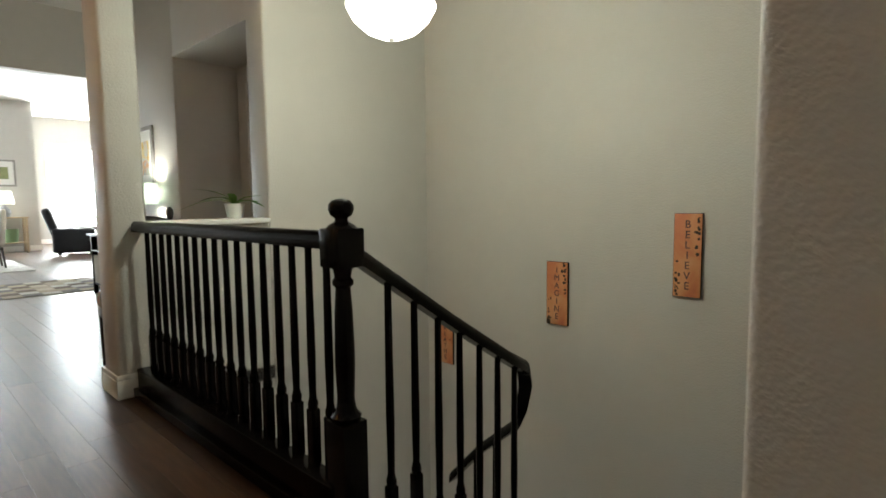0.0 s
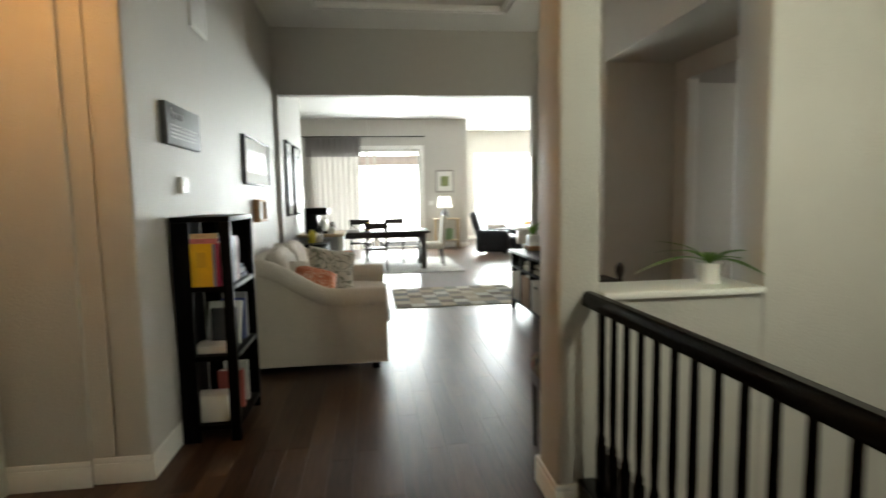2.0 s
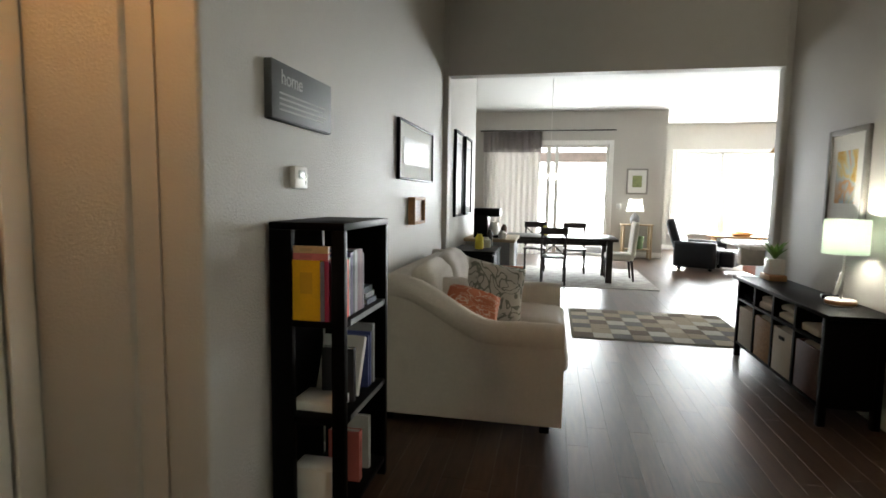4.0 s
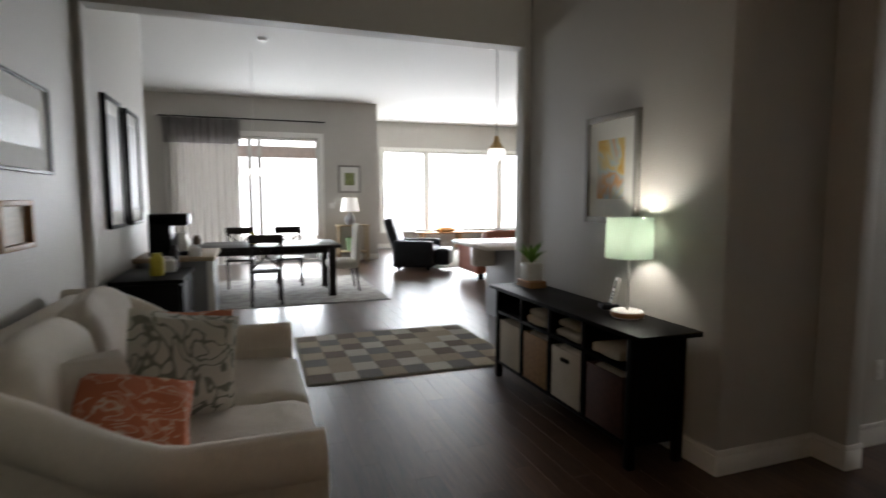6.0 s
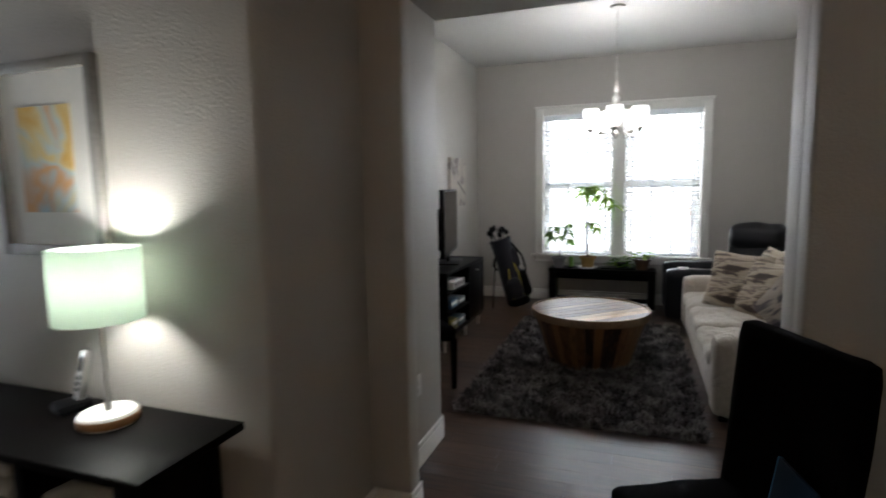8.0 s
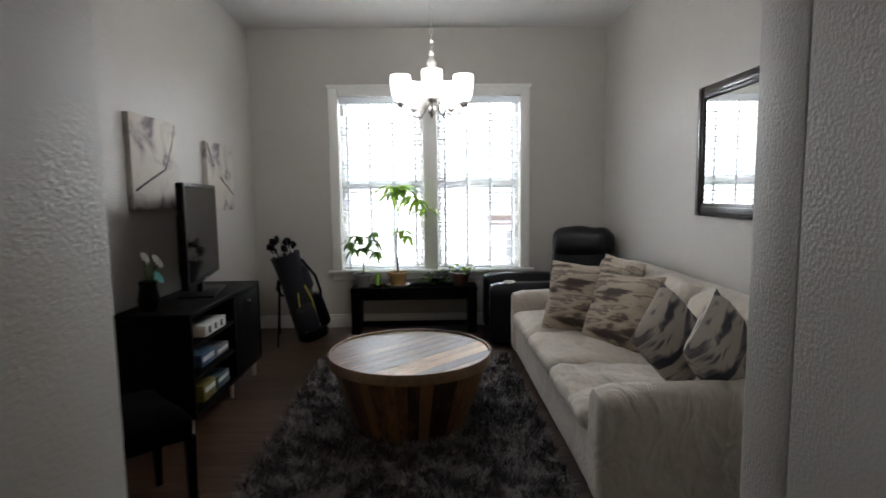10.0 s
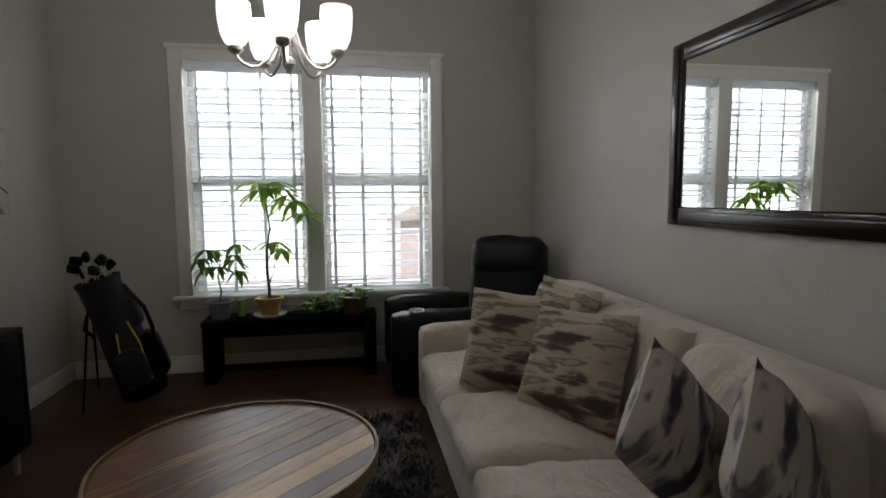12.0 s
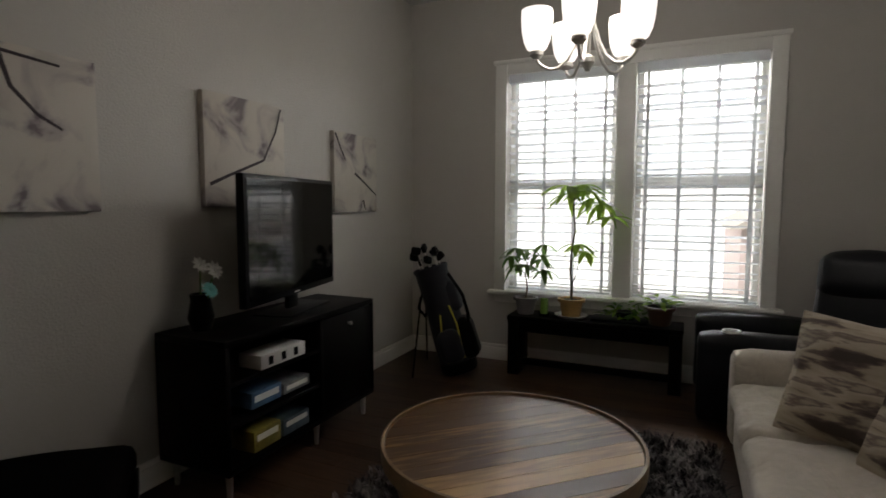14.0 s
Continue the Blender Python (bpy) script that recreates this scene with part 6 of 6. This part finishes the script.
bf = thing("buffet", "black low buffet cabinet against the wall", "cabinet", pose(0, 0, 0))
part("body", box(-8.75, -8.02, -0.98, -0.52, 0.05, 0.80, 0.004), BLACK, bf)
part("top", box(-8.78, -8.0, -0.98, -0.49, 0.80, 0.83, 0.004), BLACK, bf)
for a in (-8.74, -8.38):
    d = part("door", box(a, a + 0.34, -0.52, -0.5, 0.08, 0.78, 0.004), BLACK, bf)
    part("knob", lathe([(0, 0), (0.012, 0.005), (0.012, 0.02), (0, 0.025)], 12, m=pose(a + 0.3, -0.5, 0.5, -90)), CHROME, d)
wc = thing("white_cabinet", "pale grey kitchen cart with a wooden top", "cabinet", pose(0, 0, 0))
part("body", box(-9.75, -8.95, -0.96, -0.36, 0.05, 0.86, 0.004), GREYCAB, wc)
part("worktop", box(-9.8, -8.9, -0.98, -0.33, 0.86, 0.90, 0.005), PALEW, wc)
part("side_post", box(-8.95, -8.9, -0.40, -0.34, 0, 0.86, 0.003), TRIM, wc)
cm = thing("coffee_maker", "black and silver coffee machine on the cart", "coffee maker", pose(-9.2, -0.72, 0.90))
part("body", box(-0.13, 0.13, -0.16, 0.02, 0, 0.36, 0.015), BLACKP, cm)
part("head", box(-0.13, 0.13, -0.16, 0.17, 0.27, 0.38, 0.02), BLACKP, cm)
part("base", box(-0.13, 0.13, -0.16, 0.17, 0, 0.035, 0.008), BLACKP, cm)
part("carafe", lathe([(0, 0.036), (0.06, 0.036), (0.075, 0.1), (0.055, 0.19), (0.06, 0.2), (0, 0.2)], 20, 0, 0.09), CHROME, cm)
for x, y, z, r, h, c, nm in ((-8.3, -0.7, 0.83, 0.05, 0.17, YELLOW, "yellow_canister"), (-8.5, -0.65, 0.83, 0.06, 0.12, WHITEC, "white_jar"), (-8.65, -0.62, 0.83, 0.035, 0.2, DARKW, "dark_bottle"), (-9.0, -0.5, 0.90, 0.05, 0.1, WHITEC, "white_mug"), (-9.45, -0.52, 0.90, 0.04, 0.16, BROWNPOT, "brown_bottle"), (-9.6, -0.6, 0.90, 0.06, 0.11, WHITEC, "white_bowl")):
    t = thing(nm, nm.replace("_", " ") + " standing on the sideboard", nm.split("_")[1], pose(x, y, z), "sideboard clutter")
    part("body", lathe([(0, 0), (r * 0.9, 0), (r, h * 0.1), (r, h * 0.75), (r * 0.6, h * 0.9), (r * 0.6, h), (0, h)], 18), c, t)

dt = thing("dining_table", "dark brown trestle dining table", "table", pose(-12.0, 0.25, 0))
part("tabletop", box(-0.55, 0.55, -0.95, 0.95, 0.71, 0.755, 0.006), DARKW, dt)
part("apron", box(-0.45, 0.45, -0.82, 0.82, 0.63, 0.71, 0.003), DARKW, dt)
for x in (-0.45, 0.45):
    for y in (-0.82, 0.82):
        part("leg", box(x - 0.05, x + 0.05, y - 0.05, y + 0.05, 0, 0.71, 0.005), DARKW, dt)


def cross_chair(m):
    t = thing("cross_back_chair", "dark wooden cross-back dining chair", "chair", m, "dining chairs")
    part("seat", box(-0.21, 0.21, -0.21, 0.21, 0.44, 0.47, 0.01), DARKW, t)
    for x, y in ((-0.18, -0.18), (0.18, -0.18)):
        part("leg", tube([(x, y, 0), (x, y, 0.44)], 0.017, 8), DARKW, t)
    for x in (-0.19, 0.19):
        part("back_post", tube([(x, 0.22, 0), (x, 0.19, 0.45), (x, 0.25, 0.92)], 0.017, 8), DARKW, t)
    part("top_rail", box(-0.22, 0.22, 0.235, 0.265, 0.84, 0.95, 0.01), DARKW, t)
    part("cross_slat", tube([(-0.18, 0.2, 0.5), (0.18, 0.24, 0.84)], 0.011, 6), DARKW, t)
    part("cross_slat", tube([(0.18, 0.2, 0.5), (-0.18, 0.24, 0.84)], 0.011, 6), DARKW, t)
    part("stretcher", tube([(-0.18, -0.18, 0.2), (-0.18, 0.2, 0.2)], 0.01, 6), DARKW, t)
    part("stretcher", tube([(0.18, -0.18, 0.2), (0.18, 0.2, 0.2)], 0.01, 6), DARKW, t)
    return t


c0 = cross_chair(pose(-12.75, -0.2, 0) @ pose(0, 0, 0, 0, 0, 90))
copy_thing(c0, pose(-12.75, 0.55, 0) @ pose(0, 0, 0, 0, 0, 90))
copy_thing(c0, pose(-11.25, 0.15, 0) @ pose(0, 0, 0, 0, 0, -90))
dining_chair("parsons_chair", "cream upholstered high-back chair at the table end", pose(-12.0, 1.32, 0), "", LINEN, DARKW, 1.02)
vs_ = thing("yellow_vase", "small yellow vase on the dining table", "vase", pose(-12.0, 0.0, 0.755))
part("vase", lathe([(0, 0), (0.05, 0), (0.06, 0.08), (0.035, 0.14), (0.04, 0.17), (0, 0.17)], 18), YELLOW, vs_)
dr = thing("dining_rug", "pale rug under the dining table", "rug", pose(-12.2, 0.3, 0))
part("field", box(-1.3, 1.2, -1.6, 1.5, 0.001, 0.012, 0.004), bands_mat("faded_rug", [(0.4, (0.3, 0.28, 0.26)), (0.6, (0.42, 0.4, 0.36))], 6), dr)
dc = thing("dining_chandelier", "lit chandelier with glass shades above the dining table", "chandelier", pose(-12.3, 0.05, -0.28))
part("rod", tube([(0, 0, 2.1), (0, 0, LIV_TOP + 0.28)], 0.004, 8), PLASTIC, dc)
for i in range(4):
    a = i * 1.571 + 0.5
    part("arm", tube([(0, 0, 2.12), (0.12 * math.cos(a), 0.12 * math.sin(a), 2.0), (0.18 * math.cos(a), 0.18 * math.sin(a), 2.02)], 0.008, 6), CHROME, dc)
    part("shade", lathe([(0.02, 2.03), (0.045, 2.07), (0.055, 2.14), (0.05, 2.14), (0.04, 2.08), (0.015, 2.04)], 16, 0.18 * math.cos(a), 0.18 * math.sin(a)), SHADEG, dc)

# curtain on its rod
cu_ = thing("curtain", "long grey curtain panel hanging from a dark rod", "curtain", pose(-15.86, 0, 0))


def drape(y0, y1, z0, z1, waves, amp, seed):
    bm = bmesh.new()
    n = waves * 8
    cols_ = []
    for i in range(n + 1):
        k = i / n
        x = amp * math.sin(k * waves * 6.283 + seed) + 0.3 * amp * math.sin(k * waves * 2.1 + 2 * seed)
        cols_.append([bm.verts.new((x * (0.7 + 0.3 * (1 - j / 6)), y0 + (y1 - y0) * k, z0 + (z1 - z0) * j / 6)) for j in range(7)])
    for a, b in zip(cols_, cols_[1:]):
        for j in range(6):
            bm.faces.new((a[j], b[j], b[j + 1], a[j + 1]))
    geo = bmesh.ops.solidify(bm, geom=bm.faces[:], thickness=0.004)
    return bm


part("lower_panel", drape(-1.62, -0.22, 0.02, 2.54, 10, 0.035, 1), SHEER, cu_, "pale grey lower curtain cloth")
part("upper_band", drape(-1.64, -0.20, 2.54, 3.04, 10, 0.037, 1), CURTAIN, cu_, "darker grey upper curtain band")
ro = thing("curtain_rod", "dark metal curtain rod over the sliding door", "curtain rod", pose(-15.86, 0, 3.07))
part("rod", tube([(0, -1.72, 0), (0, 1.56, 0)], 0.014, 10), BLACKP, ro)
for yy in (-1.6, 0.0, 1.45):
    part("bracket", tube([(0, yy, 0), (-0.14, yy, 0.0)], 0.008, 6), BLACKP, ro)

st = thing("side_table", "pale wooden side table with a lower shelf", "table", pose(-15.72, 2.10, 0))
part("tabletop", box(-0.22, 0.22, -0.36, 0.36, 0.80, 0.83, 0.005), PALEW, st)
part("lower_shelf", box(-0.18, 0.18, -0.30, 0.30, 0.22, 0.245, 0.003), PALEW, st)
for x in (-0.18, 0.18):
    for y in (-0.31, 0.31):
        part("leg", box(x - 0.025, x + 0.025, y - 0.025, y + 0.025, 0, 0.80, 0.003), PALEW, st)
gb2 = thing("green_bin", "green fabric bin on the side table shelf", "bin", pose(-15.72, 2.12, 0.245))
part("body", lathe([(0, 0), (0.14, 0), (0.17, 0.3), (0.16, 0.3), (0, 0.05)], 20), mat("green_felt", (0.16, 0.24, 0.12), 0.9), gb2)
l2 = thing("table_lamp", "white shade table lamp with a blue-grey base", "lamp", pose(-15.72, 2.05, 0.83))
part("base", lathe([(0, 0), (0.08, 0), (0.12, 0.08), (0.11, 0.17), (0.03, 0.26), (0.02, 0.32), (0, 0.32)], 24), GREYPOT, l2)
part("shade", lathe([(0.2, 0.30), (0.203, 0.30), (0.15, 0.60), (0.147, 0.60), (0.2, 0.30)], 32), glow_mat("lamp_shade_lit", (1, 0.95, 0.85), 0.6), l2)
wall_frame(0.5, 0.62, 0.04, 0.03, GREYFRAME, PAPER, "framed_print", "grey framed print above the side table", pose(-15.998, 2.10, 1.85) @ pose(0, 0, 0, 0, 0, 90), art=(0.22, 0.28, mat("green_print", (0.22, 0.25, 0.1), 0.6, var=0.5, scale=10)))
sw2 = thing("light_switch", "white light switch plate by the sliding door", "switch", pose(-15.998, 1.70, 1.25) @ pose(0, 0, 0, 0, 0, 90))
part("plate", box(-0.06, 0.06, -0.006, 0, -0.06, 0.06, 0.003), PLASTIC, sw2)

r2 = thing("recliner", "black leather recliner near the bright window", "armchair", pose(-14.2, 3.15, 0) @ pose(0, 0, 0, 0, 0, 150))
part("seat", soft_box(-0.32, 0.32, -0.42, 0.35, 0.12, 0.46, 0.06, 0.03, 1), LEATHER, r2)
part("backrest", soft_box(-0.32, 0.32, -0.09, 0.09, 0, 0.65, 0.07, 0, 2), LEATHER, r2, at=pose(0, 0.36, 0.4, -18))
for x in (-0.44, 0.30):
    part("arm", soft_box(x, x + 0.14, -0.42, 0.4, 0.05, 0.58, 0.05, 0, 3), LEATHER, r2)
part("footrest", soft_box(-0.3, 0.3, -0.72, -0.44, 0.1, 0.42, 0.05, 0.02, 4), LEATHER, r2)
for x in (-0.3, 0.3):
    for y in (-0.3, 0.3):
        part("foot", box(x - 0.03, x + 0.03, y - 0.03, y + 0.03, 0, 0.13), BLACK, r2)

isl = thing("kitchen_island", "kitchen island with a pale stone top", "counter", pose(0, 0, 0))
part("body", box(-9.75, -8.9, 2.70, 5.2, 0, 0.87, 0.005), GREYCAB, isl)
part("countertop", box(-9.88, -8.8, 2.30, 5.3, 0.87, 0.915, 0.01), COUNTER, isl)
part("corbel", box(-9.6, -9.45, 2.42, 2.70, 0.62, 0.869, 0.03), COUNTER, isl)
ru = thing("area_rug", "cream rug by the living room windows", "rug", pose(-15.6, 5.2, 0))
part("field", box(-1.6, 1.6, -1.7, 2.2, 0.001, 0.014, 0.005), mat("cream_wool", (0.52, 0.48, 0.42), 0.95, var=0.08, bump=0.5, bscale=150), ru)
s2 = thing("leather_sofa", "rust leather sofa with its back to the kitchen", "sofa", pose(-12.7, 4.75, 0))
part("base", soft_box(-0.45, 0.45, -0.95, 1.1, 0.1, 0.42, 0.05, 0, 1), BROWNLEA, s2)
part("back", soft_box(0.25, 0.5, -0.95, 1.1, 0.1, 0.86, 0.08, 0, 2), BROWNLEA, s2)
part("arm", soft_box(-0.45, 0.5, -1.12, -0.92, 0.1, 0.62, 0.06, 0, 3), BROWNLEA, s2)
for y in (-1.0, 1.0):
    part("foot", box(0.35, 0.43, y - 0.04, y + 0.04, 0, 0.11), BLACK, s2)
bn = thing("window_bench", "brown wooden bench below the living room window", "bench", pose(-18.2, 5.6, 0))
part("top", box(-0.25, 0.25, -1.2, 1.2, 0.42, 0.46, 0.005), HONEYW, bn)
for y in (-1.1, 0, 1.1):
    part("leg", box(-0.22, 0.22, y - 0.03, y + 0.03, 0, 0.42, 0.004), HONEYW, bn)
cs = thing("orange_cushion", "orange cushion lying on the window bench", "cushion", pose(-18.2, 5.2, 0.52) @ pose(0, 0, 0, 90, 0, 90))
part("cover", pillow(0.5, 0.4, 0.14), mat("orange_cloth", (0.5, 0.22, 0.06), 0.9, var=0.1), cs)


def pendant(x, y, z):
    t = thing("pendant_lamp", "copper and glass pendant lamp over the island", "lamp", pose(x, y, 0), "island pendants")
    part("cord", tube([(0, 0, z + 0.2), (0, 0, LIV_TOP)], 0.005, 6), BLACKP, t)
    part("cap", lathe([(0, z + 0.22), (0.025, z + 0.22), (0.04, z + 0.15), (0.1, z + 0.06), (0.098, z + 0.058), (0, z + 0.14)], 20), BRASS, t)
    part("globe", lathe([(0.1, z + 0.06), (0.115, z), (0.09, z - 0.07), (0, z - 0.09)], 20), glow_mat("pendant_glow", (1, 0.95, 0.85), 2.0), t)
    part("canopy", lathe([(0, LIV_TOP), (0.06, LIV_TOP), (0.05, LIV_TOP - 0.025), (0, LIV_TOP - 0.03)], 20), BRASS, t)


pendant(-10.0, 2.95, 1.98)
pendant(-10.0, 3.55, 1.98)
dl_ = thing("ceiling_downlight", "recessed white downlight in the living room ceiling", "downlight", pose(-10.9, 3.3, LIV_TOP - 0.004))
part("trim_ring", lathe([(0.07, 0), (0.1, -0.002), (0.1, -0.008), (0.07, -0.006), (0.07, 0)], 28), PLASTIC, dl_)
part("lens", lathe([(0, -0.002), (0.07, -0.002)], 28), glow_mat("downlight_glow", (1, 0.96, 0.9), 2.0), dl_)
sd = thing("smoke_detector", "white smoke detector on the living room ceiling", "smoke detector", pose(-11.5, 0.2, LIV_TOP - 0.003))
part("housing", lathe([(0, -0.04), (0.05, -0.038), (0.065, -0.01), (0.065, 0), (0, 0)], 24), PLASTIC, sd)


# ---- floor boards ----
structure("floor", join(box(-7.9, 2.3, -1.8, 0.985, -0.10, -0.009), box(-7.9, -3.17, 0.985, 2.88, -0.10, -0.009), box(-6.8, -3.4, 2.88, 3.5, -0.10, -0.009), box(-6.8, -2.9, 3.5, 8.0, -0.10, -0.009), box(-18.8, -7.9, -3.3, 8.95, -0.10, -0.009), box(-1.24, -0.1, 0.985, 1.03, -0.1, -0.009)), SUB, "dark brown hardwood plank floor", smooth=False)
floor_ob = bpy.data.objects["floor"]
rng = random.Random(5)
PW = 0.127


def plank_box(x0, x1, y0, y1):
    e, c = 0.0003, 0.0006
    lo, hi = -0.008, 0.0
    x0, x1, y0, y1 = x0 + e, x1 - e, y0 + e, y1 - e
    v = [(x0, y0, lo), (x1, y0, lo), (x1, y1, lo), (x0, y1, lo), (x0, y0, hi - c), (x1, y0, hi - c), (x1, y1, hi - c), (x0, y1, hi - c), (x0 + c, y0 + c, hi), (x1 - c, y0 + c, hi), (x1 - c, y1 - c, hi), (x0 + c, y1 - c, hi)]
    f = [(8, 9, 10, 11)] + [(i, (i + 1) % 4, 4 + (i + 1) % 4, 4 + i) for i in range(4)] + [(4 + i, 4 + (i + 1) % 4, 8 + (i + 1) % 4, 8 + i) for i in range(4)]
    return v, f


def spans(y):
    if y < 0.985:
        out = [(-7.76, 2.25)]
    elif y < 2.88:
        out = [(-7.76, -3.39)]
    elif y < 3.70:
        out = [(-5.70, -3.98)]
    elif y < 7.82:
        out = [(-6.65, -3.05)]
    else:
        out = []
    if y < -1.03:
        out = [(-3.78, 2.25)] if y > -1.69 else []
    near, far = -7.76, -16.0 if y < 2.74 else -18.6
    if -0.98 < y < 2.15 and out:
        out[0] = (far, out[0][1])
    else:
        out.append((far if y > -3.2 else -16, -7.91 if y > -1.0 else -9.9))
    return out


single, rest_v, rest_f = 0, [], []
y = -3.2
shared = {}
while y < 8.8:
    for a, b in spans(y + PW / 2):
        x = a
        first = rng.uniform(0.3, 1.4)
        while x < b - 0.001:
            ln = rng.choice((0.75, 0.9, 1.05, 1.2, 1.45)) if x > a else first
            x2 = min(b, x + ln)
            if b - x2 < 0.15:
                x2 = b
            mx = (x + x2) / 2
            if single < 300 and ((-7.6 < mx < -3.0 and -1.05 < y < 2.3) or (-5.8 < mx < -3.9 and 2.2 < y < 4.2)):
                key = round(x2 - x, 3)
                if key not in shared:
                    me = bpy.data.meshes.new("plank")
                    pv, pf = plank_box(0, x2 - x, 0, PW)
                    me.from_pydata(pv, [], pf)
                    me.materials.append(FLOOR)
                    shared[key] = me
                ob = new("plank", shared[key])
                ob.parent = floor_ob
                ob.location = (x, y, 0)
                single += 1
            else:
                pv, pf = plank_box(x, x2, y, y + PW)
                o = len(rest_v)
                rest_v += pv
                rest_f += [tuple(o + i for i in q) for q in pf]
            x = x2
    y += PW
me = bpy.data.meshes.new("planks_further_off")
me.from_pydata(rest_v, [], rest_f)
me.materials.append(FLOOR)
ob = new("planks_further_off", me)
ob.parent = floor_ob
tagged(ob, "dark brown hardwood planks", kind="stuff")
